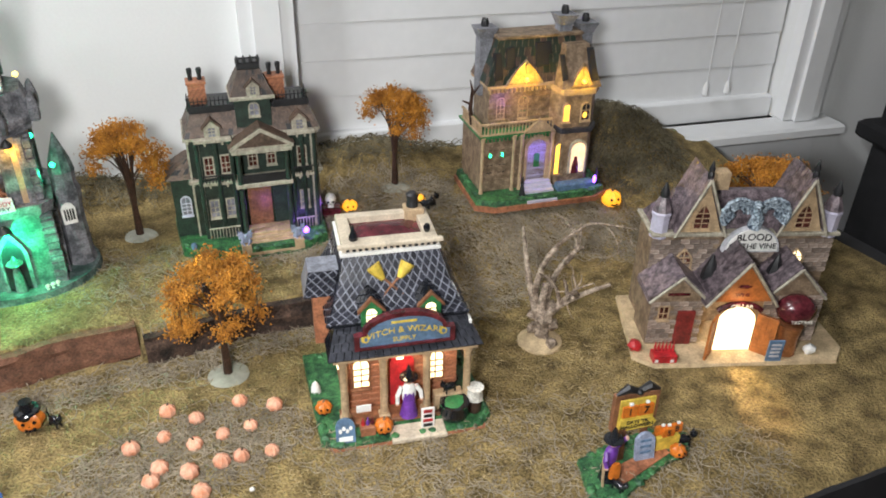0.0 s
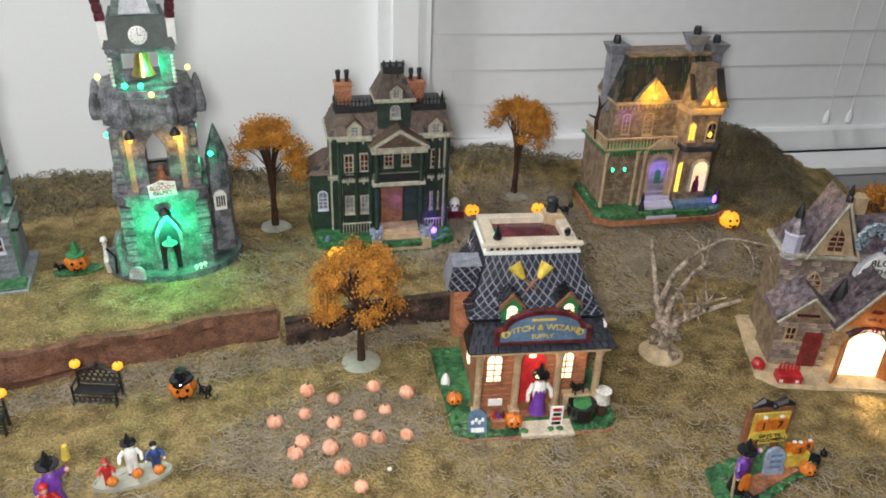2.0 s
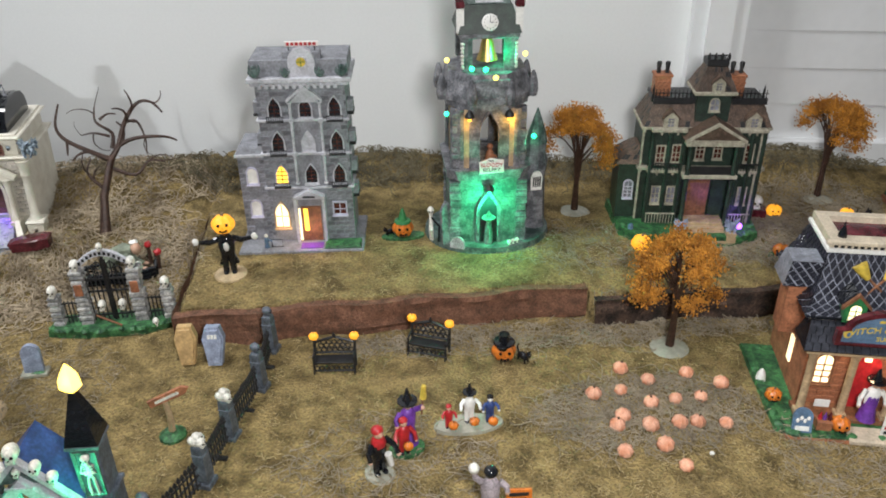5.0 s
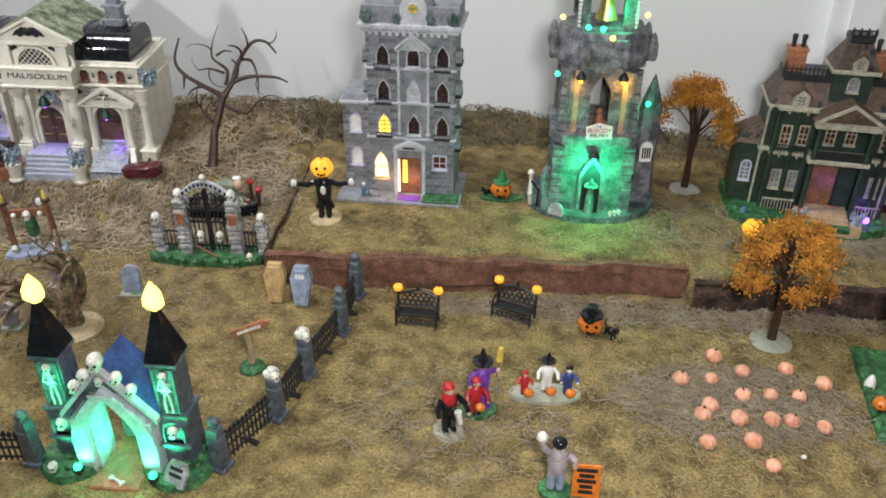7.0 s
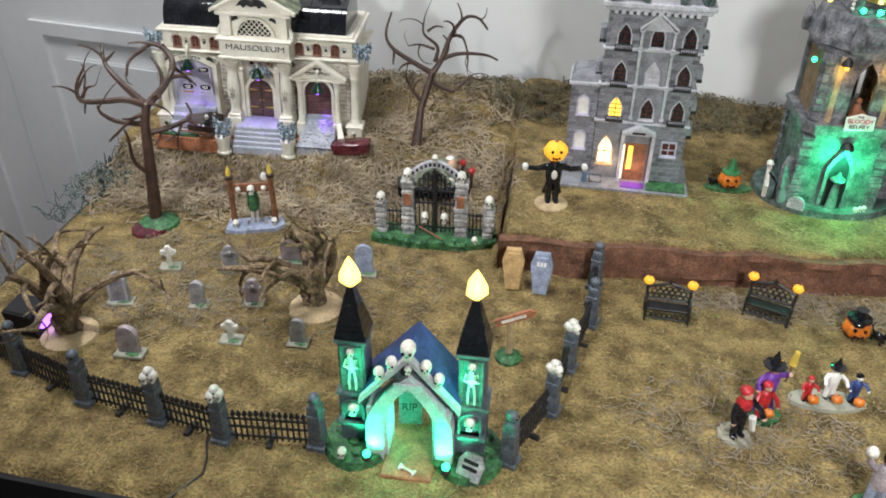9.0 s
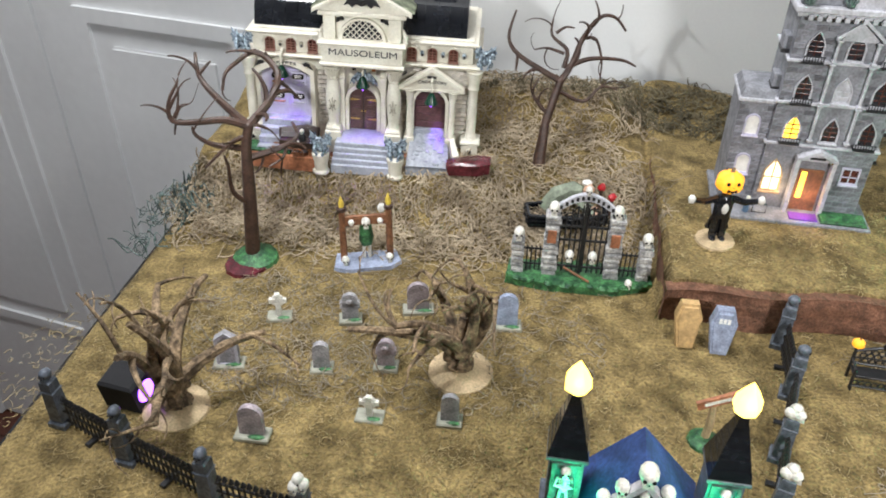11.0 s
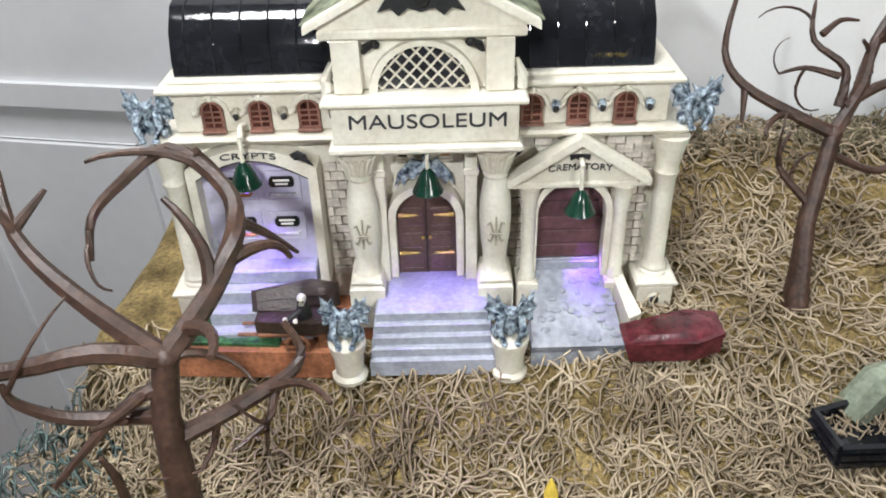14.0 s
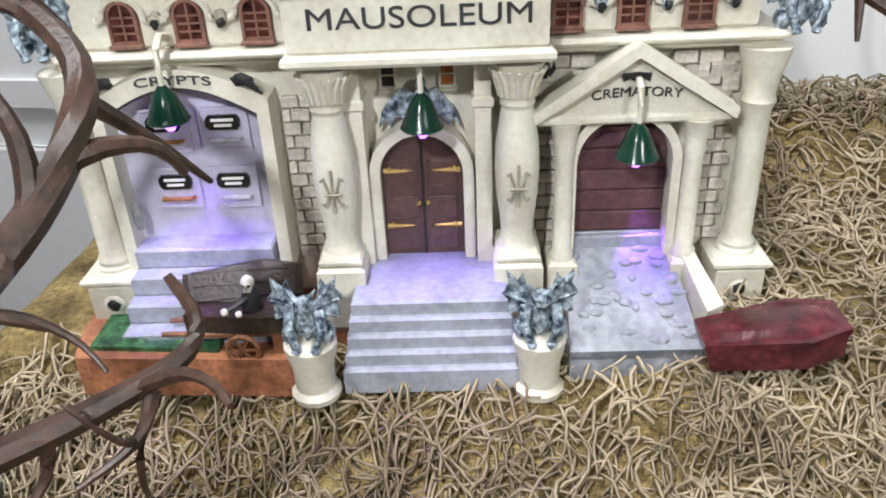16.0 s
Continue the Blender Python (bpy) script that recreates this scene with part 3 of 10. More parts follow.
# ---- moss ----
def strands(name, places, mat, label, length=0.03, width=0.0006, curl=1.0, lift=0.004, seed=1, group=""):
    """Curled dry strands lying on the ground round the given (u, v, radius_u, radius_v, count) places."""
    rng = random.Random(seed)
    pts, fs = [], []
    for cu, cv, ru, rv, count in places:
        for _ in range(count):
            while True:
                a, b = rng.uniform(-1, 1), rng.uniform(-1, 1)
                if a * a + b * b < 1:
                    break
            u, v = cu + a * ru, cv + b * rv
            q, bend = rng.uniform(0, 6.283), rng.gauss(0, 1.0) * curl
            n, step = 7, length * rng.uniform(0.4, 1.3) / 7
            w = width * rng.uniform(0.6, 1.4)
            top, ph = lift * rng.uniform(0.1, 1.0), rng.uniform(0, 6.283)
            for k in range(n + 1):
                if u < -0.775 or v < front_v(u):
                    zz = -0.002
                elif v > back_v(u):
                    zz = height(u, back_v(u)) - 0.3 * (v - back_v(u))
                else:
                    zz = height(u, v)
                z = zz + 0.0004 + top * (0.55 + 0.45 * math.sin(ph + k * 1.1))
                du, dv = math.cos(q), math.sin(q)
                b0 = len(pts)
                pts += [(u - dv * w, v + du * w, z), (u + dv * w, v - du * w, z), (u, v, z + w * 1.3)]
                if k:
                    p = b0 - 3
                    fs += [(p, p + 1, b0 + 1, b0), (p + 1, p + 2, b0 + 2, b0 + 1), (p + 2, p, b0, b0 + 2)]
                u, v, q = u + du * step, v + dv * step, q + bend * 0.55 + rng.gauss(0, 0.25)
    me = bpy.data.meshes.new(name)
    me.from_pydata(pts, [], fs)
    me.materials.append(mat)
    me.shade_smooth()
    ob = new(name, me)
    ob.matrix_world = LAND
    return tagged(ob, label, "moss", group, "stuff")


strands("dried_moss", [(-0.60, 0.675, 0.19, 0.045, 1100), (-0.42, 0.72, 0.10, 0.09, 750), (-0.45, 0.85, 0.13, 0.07, 700), (-0.735, 0.66, 0.05, 0.05, 250), (-0.60, 0.63, 0.15, 0.02, 260)], MOSS, "tan curled dried moss heaped on the slope", 0.034, 0.00056, 1.0, 0.008, 3)
strands("grey_moss", [(0.30, 0.66, 0.07, 0.06, 900), (0.42, 0.60, 0.12, 0.10, 2000), (0.56, 0.62, 0.08, 0.06, 1000), (0.38, 0.73, 0.10, 0.05, 1100), (0.62, 0.58, 0.06, 0.05, 500), (0.36, 0.32, 0.10, 0.06, 350), (0.10, 0.43, 0.10, 0.045, 700), (0.10, 0.43, 0.085, 0.05, 450), (0.33, 0.50, 0.06, 0.05, 600), (-0.12, 0.39, 0.09, 0.06, 320), (-0.62, 0.50, 0.10, 0.08, 380),
                      (0.05, 0.545, 0.22, 0.02, 900), (-0.50, 0.52, 0.14, 0.09, 420), (0.44, 0.24, 0.10, 0.05, 380), (0.12, 0.66, 0.12, 0.05, 350), (0.24, 0.36, 0.05, 0.06, 260), (-0.36, 0.68, 0.05, 0.08, 300)], GREYMOSS, "thin grey moss strewn over the felt", 0.026, 0.00034, 1.3, 0.005, 5)
strands("green_moss", [(-0.20, 0.88, 0.20, 0.05, 1100), (0.18, 0.87, 0.2, 0.05, 900), (0.42, 0.86, 0.14, 0.07, 1300), (0.72, 0.72, 0.08, 0.10, 1500), (0.72, 0.86, 0.12, 0.06, 900)], DARKMOSS, "brown-green moss heaped along the wall", 0.03, 0.0005, 1.2, 0.010, 7)
strands("felt_fibres", [(-0.1, 0.45, 0.72, 0.22, 10500), (-0.1, 0.68, 0.62, 0.08, 3600), (-0.55, 0.42, 0.2, 0.14, 2500), (0.2, 0.36, 0.3, 0.12, 2500)], FIBRE, "short fuzzy fibres of the felt grass", 0.008, 0.00024, 0.8, 0.0010, 9)


# ---- mausoleum ----
def brickwork(parent, x0, x1, z0, z1, y, bw=0.0085, bh=0.0046, depth=0.0016, keep=None, mat=BRICKSTONE):
    """Single bricks laid on a wall face, with open joints."""
    meshes = {}
    row, z = 0, z0
    while z + bh <= z1 + 1e-6:
        x = x0 - (bw / 2 if row % 2 else 0)
        while x < x1 - 0.001:
            a, b = max(x, x0), min(x + bw - 0.0007, x1)
            if b - a > 0.0018 and (keep is None or keep((a + b) / 2, z + bh / 2)):
                w = round(b - a, 4)
                if w not in meshes:
                    meshes[w] = Shape(mat).box(-w / 2, w / 2, -depth, depth * 0.4, 0, bh - 0.0006, lip=0.0004).mesh("brick")
                ob = new("brick", meshes[w])
                ob.parent, ob.location = parent, ((a + b) / 2, y + random.uniform(-0.0004, 0.0003), z)
            x += bw
        z += bh
        row += 1


def clump(s, c, r, n, mat=BLUEWHITE, spike=1.0):
    """A rough winged carved figure: a body with spread pointed wings and horns."""
    s.use(mat).ball((c[0], c[1], c[2] + r * 0.8), (r * 0.5, r * 0.45, r * 0.8), 10, rough=0.15)
    s.ball((c[0], c[1] - r * 0.3, c[2] + r * 1.65), r * 0.32, 8, rough=0.12)
    for k in range(n):
        q = 6.283 * k / n + random.uniform(-0.2, 0.2)
        h = random.uniform(1.2, 2.1) * r * spike
        x, y = c[0] + math.cos(q) * r * 0.35, c[1] + math.sin(q) * r * 0.3
        s.tube([(x, y, c[2] + r * 0.3), (c[0] + math.cos(q) * r * 0.85, c[1] + math.sin(q) * r * 0.6, c[2] + h * 0.6), (c[0] + math.cos(q) * r * 0.8, c[1] + math.sin(q) * r * 0.5, c[2] + h)], [r * 0.26, r * 0.2, r * 0.04], 5)
    return s


def gargoyle(s, c, r, mat=None):
    """A crouching winged carved beast that faces -y: arms to the ground, horned head, scalloped raised wings."""
    x, y, z = c
    s.use(mat or BLUEWHITE)
    s.ball((x, y + r * 0.15, z + r * 0.75), (r * 0.42, r * 0.40, r * 0.75), 10, rough=0.14)
    s.ball((x, y - r * 0.25, z + r * 1.45), (r * 0.30, r * 0.32, r * 0.30), 9, rough=0.12)
    for sx in (-1, 1):
        s.tube([(x + sx * r * 0.2, y - r * 0.25, z + r * 1.65), (x + sx * r * 0.42, y - r * 0.2, z + r * 1.95)], [r * 0.10, r * 0.02], 5)
        s.tube([(x + sx * r * 0.40, y - r * 0.1, z + r * 1.15), (x + sx * r * 0.52, y - r * 0.45, z + r * 0.7), (x + sx * r * 0.26, y - r * 0.6, z + r * 0.05)], [r * 0.2, r * 0.15, r * 0.13], 7)
        s.ball((x + sx * r * 0.55, y + r * 0.05, z + r * 0.28), (r * 0.26, r * 0.42, r * 0.30), 8, rough=0.16)
        s.ball((x + sx * r * 0.28, y - r * 0.62, z + r * 0.08), (r * 0.17, r * 0.22, r * 0.10), 7, rough=0.2)
        wing = [(0.15, 0.9), (0.55, 0.55), (0.70, 0.95), (0.98, 0.75), (0.95, 1.25), (1.12, 1.45), (0.92, 1.7), (0.98, 2.15), (0.66, 1.8), (0.50, 2.05), (0.34, 1.5)]
        wing = [(x + sx * a * r, z + b * r) for a, b in wing]
        s.slab(wing, y + r * 0.10, y + r * 0.26)
        for a, b in ((0.95, 2.1), (1.05, 1.45), (0.9, 0.8)):
            s.tube([(x + sx * 0.2 * r, y + r * 0.08, z + r * 1.1), (x + sx * a * r, y + r * 0.06, z + b * r)], [r * 0.09, r * 0.03], 5)
    return s


def bell_lamp(parent, x, y, z, glow):
    """A hanging enamel bell lamp on a bent cream bracket; z is its lower rim."""
    s = Shape(BELLGREEN)
    s.lathe((x, y, z), [(0.0064, 0), (0.0068, 0.0005), (0.0062, 0.0015), (0.0044, 0.0060), (0.0031, 0.0090), (0.0017, 0.0104), (0.0012, 0.0112)], 16)
    ob = part("lamp_shade", s, parent, "dark green enamel bell shade")
    part("bracket", Shape(STONE).tube([(x, y, z + 0.0108), (x, y + 0.0002, z + 0.0165), (x, y + 0.0012, z + 0.0215), (x, y + 0.006, z + 0.0242), (x, y + 0.012, z + 0.0225)], [0.0009, 0.0009, 0.0011, 0.0012, 0.0014], 7), ob, "cream bracket")
    part("bulb", Shape(glow).ball((x, y, z - 0.0016), 0.0017, 8), ob, "glowing violet bulb")


def build_mausoleum():
    Z = 0.041
    t = thing("mausoleum", pose(-0.888, 0.3645, Z, 0, 2.2, 33.0), "cream stone mausoleum model with glossy black domed roofs and violet lights", "model house", "lighted model houses")
    X0, X1 = -0.101, 0.113
    cx, dx, bx, qx = 0.0080, 0.0062, -0.0685, 0.0730
    part("wall", Shape(STONE).box(X0, X1, 0.010, 0.105, 0.0, 0.092, lip=0.001), t)
    part("cornice", Shape(STONE).box(X0 - 0.004, X1 + 0.004, 0.001, 0.107, 0.0900, 0.0925, lip=0.0008), t)
    part("cornice_lip", Shape(STONE).box(X0 - 0.0055, X1 + 0.0058, -0.003, 0.108, 0.0925, 0.0950, lip=0.0010), t)
    part("frieze", Shape(STONE).box(X0 + 0.003, X1 - 0.003, 0.004, 0.102, 0.0950, 0.1135, lip=0.001), t)
    part("upper_cornice", Shape(STONE).box(X0 - 0.002, X1 + 0.002, -0.001, 0.105, 0.1135, 0.1165, lip=0.0010), t)
    part("roof_curb", Shape(STONE).box(X0 + 0.002, X1 - 0.002, 0.004, 0.102, 0.1165, 0.1185, lip=0.0006), t)
    base = Shape(TERRA)
    base.plate([(-0.110, -0.030), (-0.034, -0.034), (-0.030, -0.016), (0.118, -0.016), (0.122, -0.010), (0.124, 0.10), (-0.112, 0.10), (-0.114, -0.012)], -0.012, 0.003)
    part("base", base, t, "terracotta painted ground base")
    s = Shape(GREENBASE).plate([(-0.106, -0.026), (-0.062, -0.029), (-0.060, -0.006), (-0.106, 0.0)], 0.003, 0.0048)
    for k in range(14):
        s.ball((random.uniform(-0.104, -0.064), random.uniform(-0.025, -0.008), 0.0048), (0.004, 0.003, 0.0016), 7, rough=0.25)
    part("lawn", s, t, "dark green painted lawn")
    # black domed roofs
    for a, b in ((-0.096, -0.027), (0.034, 0.103)):
        s = Shape(GLOSSBLACK)
        prof = [(0.008, 0.118), (0.0085, 0.126), (0.012, 0.136), (0.020, 0.1445), (0.034, 0.148), (0.06, 0.148), (0.074, 0.1445), (0.084, 0.136), (0.088, 0.126), (0.0885, 0.118)]
        pts = [(a, y, z) for y, z in prof] + [(b, y, z) for y, z in prof]
        n = len(prof)
        s.put(pts, [(i, i + 1, n + i + 1, n + i) for i in range(n - 1)] + [tuple(range(n)), tuple(range(2 * n - 1, n - 1, -1))])
        roof = part("dome_roof", s, t, "glossy black ribbed curved roof")
        k = a + 0.006
        while k < b - 0.003:
            part("rib", Shape(GLOSSBLACK).tube([(k, y - 0.0002, z + 0.0002) for y, z in prof], 0.0004, 6), roof)
            k += 0.0115
    # centre block with sign, grille and gable
    part("sign_block", Shape(STONE).box(cx - 0.0375, cx + 0.0375, -0.0145, 0.02, 0.0960, 0.1130, lip=0.0010), t)
    part("sign_sill", Shape(STONE).box(cx - 0.0395, cx + 0.0395, -0.0170, 0.02, 0.0922, 0.0962, lip=0.0012), t)
    part("sign_cap", Shape(STONE).box(cx - 0.0410, cx + 0.0410, -0.0180, 0.02, 0.1130, 0.1162, lip=0.0010), t)
    part("centre_block", Shape(STONE).box(cx - 0.034, cx + 0.034, -0.006, 0.09, 0.1160, 0.142, lip=0.001), t)
    for sx in (-1, 1):
        part("upper_pilaster", Shape(STONE).box(cx + sx * 0.030 - 0.0055, cx + sx * 0.030 + 0.0055, -0.011, 0.02, 0.1160, 0.139, lip=0.0012), t)
        part("scroll", Shape(STONE).tube([(cx + sx * 0.0385, -0.006, 0.1165), (cx + sx * 0.0395, -0.006, 0.121), (cx + sx * 0.0365, -0.006, 0.128)], [0.0030, 0.0024, 0.0012], 8), t)
    part("gable_sill", Shape(STONE).box(cx - 0.040, cx + 0.040, -0.012, 0.02, 0.1385, 0.1425, lip=0.0008), t)
    part("gable", Shape(STONE).slab([(cx - 0.043, 0.1425), (cx + 0.043, 0.1425), (cx, 0.1655)], -0.010, 0.01), t)
    s = Shape(STONE)
    for sx in (-1, 1):
        s.slab([(cx + sx * 0.045, 0.1415), (cx + sx * 0.045, 0.1445), (cx, 0.1685), (cx, 0.1655)], -0.014, -0.007)
    part("pediment", s, t)
    s = Shape(GREENROOF)
    s.put([(cx - 0.047, -0.008, 0.1435), (cx, -0.008, 0.1690), (cx + 0.047, -0.008, 0.1435), (cx - 0.047, 0.095, 0.1435), (cx, 0.095, 0.1760), (cx + 0.047, 0.095, 0.1435)], [(0, 1, 4, 3), (1, 2, 5, 4), (0, 3, 5, 2), (3, 4, 5), (0, 2, 1)])
    part("gable_roof", s, t, "mottled green patina gable roof")
    s = Shape(IRON).ball((cx, -0.0135, 0.1545), (0.0034, 0.002, 0.0036), 9, rough=0.12)
    for sx in (-1, 1):
        s.slab([(cx, 0.1575), (cx + sx * 0.006, 0.1585), (cx + sx * 0.0125, 0.1545), (cx + sx * 0.0165, 0.1490), (cx + sx * 0.0115, 0.1505), (cx + sx * 0.0085, 0.1475), (cx + sx * 0.0050, 0.1505), (cx, 0.1490)], -0.0125, -0.0095)
    part("bat_ornament", s, t, "dark spread-winged bat")
    for sx in (-1, 1):
        s = Shape(IRON).tube([(cx + sx * 0.0180, -0.008, 0.1365), (cx + sx * 0.022, -0.008, 0.1345), (cx + sx * 0.0235, -0.008, 0.132)], [0.0012, 0.0020, 0.0007], 6)
        s.ball((cx + sx * 0.0185, -0.0085, 0.1360), 0.0019, 7, rough=0.25)
        part("corner_bat", s, t, "dark carved corner bat")
    g = part("grille_window", Shape(STONE).ring(arch(cx, 0.1150, 0.044, 0.0225), arch(cx, 0.1170, 0.037, 0.0183), -0.0105, -0.0055), t)
    part("pane", Shape(DARKGLASS).slab(arch(cx, 0.1165, 0.038, 0.0195), -0.0068, -0.0064), g, "dark pane")
    s = Shape(STONE)
    for k in range(-9, 10):
        for sg in (-1, 1):
            pts = []
            for q in range(12):
                z = 0.1173 + 0.018 * q / 11
                x = k * 0.0056 + sg * (z - 0.1173) * 0.95
                if (x / 0.0185) ** 2 + ((z - 0.1173) / 0.0183) ** 2 < 1.0:
                    pts.append((cx + x, -0.0074 - 0.0002 * sg, z))
            if len(pts) > 1:
                s.tube([pts[0], pts[-1]], 0.00050, 5)
    part("lattice", s, g, "cream diagonal lattice")
    text_mesh("lettering", "MAUSOLEUM", 0.0086, pose(cx + 0.001, -0.0148, 0.1058), ENGRAVED, t, label="engraved dark capitals", wide=1.27)
    for x in (-0.076, 0.079):
        s = Shape(GREY)
        for h0, h1, w in ((0.140, 0.153, 0.009), (0.153, 0.156, 0.0115), (0.156, 0.168, 0.008), (0.168, 0.171, 0.0105), (0.171, 0.181, 0.006)):
            s.box(x - w, x + w, 0.050 - w, 0.050 + w, h0, h1, lip=0.0006)
        part("chimney", s, t, "grey stepped chimney")
        for ox in (-0.015, 0.0175):
            part("finial", Shape(GREY).lathe((x + ox, 0.045, 0.144), [(0.003, 0), (0.0032, 0.003), (0.0016, 0.006), (0.0003, 0.014)], 6), t)
    # frieze windows under curled hoods, with carved knobs between
    for x in (-0.0815, -0.0615, -0.0410, 0.0525, 0.0720, 0.0917):
        window(t, x, 0.0980, 0.0072, 0.0112, 0.003, WINEFRAME, WINERED, (1, 3), "round", 0.0010)
        s = Shape(STONE)
        s.tube([(x + 0.0064 * math.cos(q), 0.0022, 0.1048 + 0.0062 * math.sin(q)) for q in (math.pi * k / 10 for k in range(11))], 0.0011, 6)
        for sx in (-1, 1):
            s.tube([(x + sx * 0.0064, 0.0022, 0.1048), (x + sx * 0.0080, 0.0020, 0.1040), (x + sx * 0.0080, 0.0020, 0.1055)], [0.0011, 0.0012, 0.0006], 6)
        s.ball((x, 0.0015, 0.1115), (0.0016, 0.0014, 0.0017), 7)
        part("window_hood", s, t, "curled cream window hood")
        kx = x + 0.0100
        s = Shape(BLUEWHITE if x > 0 else TRIM)
        s.ball((kx, 0.0025, 0.1040), (0.0022, 0.0018, 0.0028), 8, rough=0.14)
        s.use(IRON).ball((kx, 0.0012, 0.1030), (0.0014, 0.0012, 0.0018), 6, rough=0.2)
        part("carved_knob", s, t, "dark carved head")
    # columns: pedestal, swelling shaft, leafy capital
    for x in (-0.0212, 0.0372):
        part("pedestal", Shape(STONE).box(x - 0.0080, x + 0.0080, -0.016, 0.005, 0.0, 0.0255, lip=0.0012), t)
        part("pedestal_cap", Shape(STONE).box(x - 0.0072, x + 0.0072, -0.0148, 0.005, 0.0255, 0.0285, lip=0.0010), t)
        s = Shape(STONE)
        s.lathe((x, -0.0055, 0.0285), [(0.0066, 0), (0.0060, 0.0015), (0.0052, 0.0035), (0.0056, 0.010), (0.0066, 0.018), (0.0071, 0.027), (0.0068, 0.036), (0.0054, 0.0455), (0.0048, 0.0475), (0.0056, 0.0490), (0.0050, 0.0505), (0.0060, 0.0560), (0.0080, 0.0605), (0.0088, 0.0620)], 16)
        c = part("column", s, t)
        s = Shape(STONE)
        for k in range(9):
            q = radians(190 + 20 * k)
            s.tube([(x + 0.0052 * math.cos(q), -0.0055 + 0.0052 * math.sin(q), 0.0800), (x + 0.0064 * math.cos(q), -0.0055 + 0.0064 * math.sin(q), 0.0855), (x + 0.0088 * math.cos(q), -0.0055 + 0.0088 * math.sin(q), 0.0885)], [0.0011, 0.0013, 0.0005], 6)
        part("capital", s, c, "carved leafy capital")
        s = Shape(TRIM)
        y = -0.0130
        for sx in (-1, 0, 1):
            s.tube([(x + sx * 0.0012, y, 0.0520), (x + sx * 0.0026, y, 0.0570 + (0.0018 if sx == 0 else 0)), (x + sx * 0.0036, y, 0.0560)] if sx else [(x, y, 0.0525), (x, y, 0.0595)], 0.0005, 6)
            s.tube([(x + sx * 0.0012, y, 0.0505), (x + sx * 0.0026, y, 0.0470), (x + sx * 0.0034, y, 0.0482)] if sx else [(x, y, 0.0500), (x, y, 0.0450)], 0.0005, 6)
        s.tube([(x - 0.0026, y, 0.0513), (x + 0.0026, y, 0.0513)], 0.0006, 6)
        part("lily_relief", s, c, "carved lily emblem")
    # doorway
    for sx, x in ((-1, dx - 0.0200), (1, dx + 0.0205)):
        part("door_pilaster", Shape(STONE).box(x - 0.0026, x + 0.0026, -0.002, 0.011, 0.015, 0.0905, lip=0.0008), t)
        part("pilaster_cap", Shape(STONE).box(x - 0.0034, x + 0.0034, -0.003, 0.011, 0.0745, 0.0785, lip=0.0008), t)
    part("door_surround", Shape(STONE).ring(arch(dx, 0.015, 0.0345, 0.0535), arch(dx, 0.015, 0.0275, 0.0500), 0.001, 0.011), t)
    d = part("door", Shape(BROWNDOOR).slab(arch(dx, 0.018, 0.0272, 0.0468), 0.0055, 0.0105), t, "dark brown double door with brass hinges")
    for x in (dx - 0.0066, dx + 0.0066):
        for z, h in ((0.0215, 0.0090), (0.0330, 0.0090), (0.0450, 0.0100)):
            part("door_panel", Shape(BROWNDOOR).box(x - 0.0046, x + 0.0046, 0.0046, 0.0058, z, z + h, lip=0.0009), d)
    for z in (0.0310, 0.0515):
        for sx in (-1, 1):
            s = Shape(BRASS).tube([(dx + sx * 0.0128, 0.0042, z), (dx + sx * 0.0080, 0.0040, z), (dx + sx * 0.0036, 0.0042, z)], [0.0010, 0.0007, 0.0003], 6)
            s.ball((dx + sx * 0.0108, 0.0040, z + 0.0008), 0.0007, 6)
            part("hinge", s, d, "brass strap hinge")
    for sx in (-1, 1):
        part("door_knob", Shape(BRASS).ball((dx + sx * 0.0016, 0.0040, 0.0395), 0.0009, 8), d, "brass knob")
    part("door_gap", Shape(IRON).box(dx - 0.0003, dx + 0.0003, 0.0044, 0.0057, 0.0185, 0.0640, lip=0), d)
    for x in (dx - 0.0095, dx + 0.0095):
        window(t, x, 0.0790, 0.0040, 0.0085, 0.0098, STONE, AMBERWOOD if x > dx else DARKGLASS, (0, 1), "round", 0.0008)
    s = Shape(BLUEWHITE)
    s.ball((dx + 0.001, 0.005, 0.0765), (0.0026, 0.002, 0.0040), 9, rough=0.15).ball((dx + 0.001, 0.0035, 0.0815), 0.0020, 8, rough=0.12)
    for sx in (-1, 1):
        s.slab([(dx + sx * 0.001, 0.0775), (dx + sx * 0.0060, 0.0790), (dx + sx * 0.0120, 0.0715), (dx + sx * 0.0135, 0.0655), (dx + sx * 0.0110, 0.0690), (dx + sx * 0.0095, 0.0660), (dx + sx * 0.0075, 0.0700), (dx + sx * 0.0050, 0.0690), (dx + sx * 0.002, 0.0715)], 0.006, 0.0075)
    part("winged_ornament", s, t, "blue-white brushed winged ornament")
    bell_lamp(t, dx + 0.0018, -0.0100, 0.0715, LIT_PURPLE)
    bell_lamp(t, -0.0690, -0.0100, 0.0765, LIT_PURPLE)
    bell_lamp(t, qx + 0.0005, -0.0110, 0.0600, LIT_PURPLE)
    # crypts bay: a recessed lilac wall under a segmental arch
    n = 14
    outer = [(bx - 0.0285, 0.018), (bx + 0.0285, 0.018)] + [(bx + 0.0285 - 0.057 * k / n, 0.0800 + 0.0100 * math.sin(math.pi * k / n)) for k in range(n + 1)]
    inner = [(bx - 0.0245, 0.018), (bx + 0.0245, 0.018)] + [(bx + 0.0245 - 0.049 * k / n, 0.0755 + 0.0090 * math.sin(math.pi * k / n)) for k in range(n + 1)]
    part("crypt_arch", Shape(STONE).ring(outer, inner, -0.0025, 0.011), t)
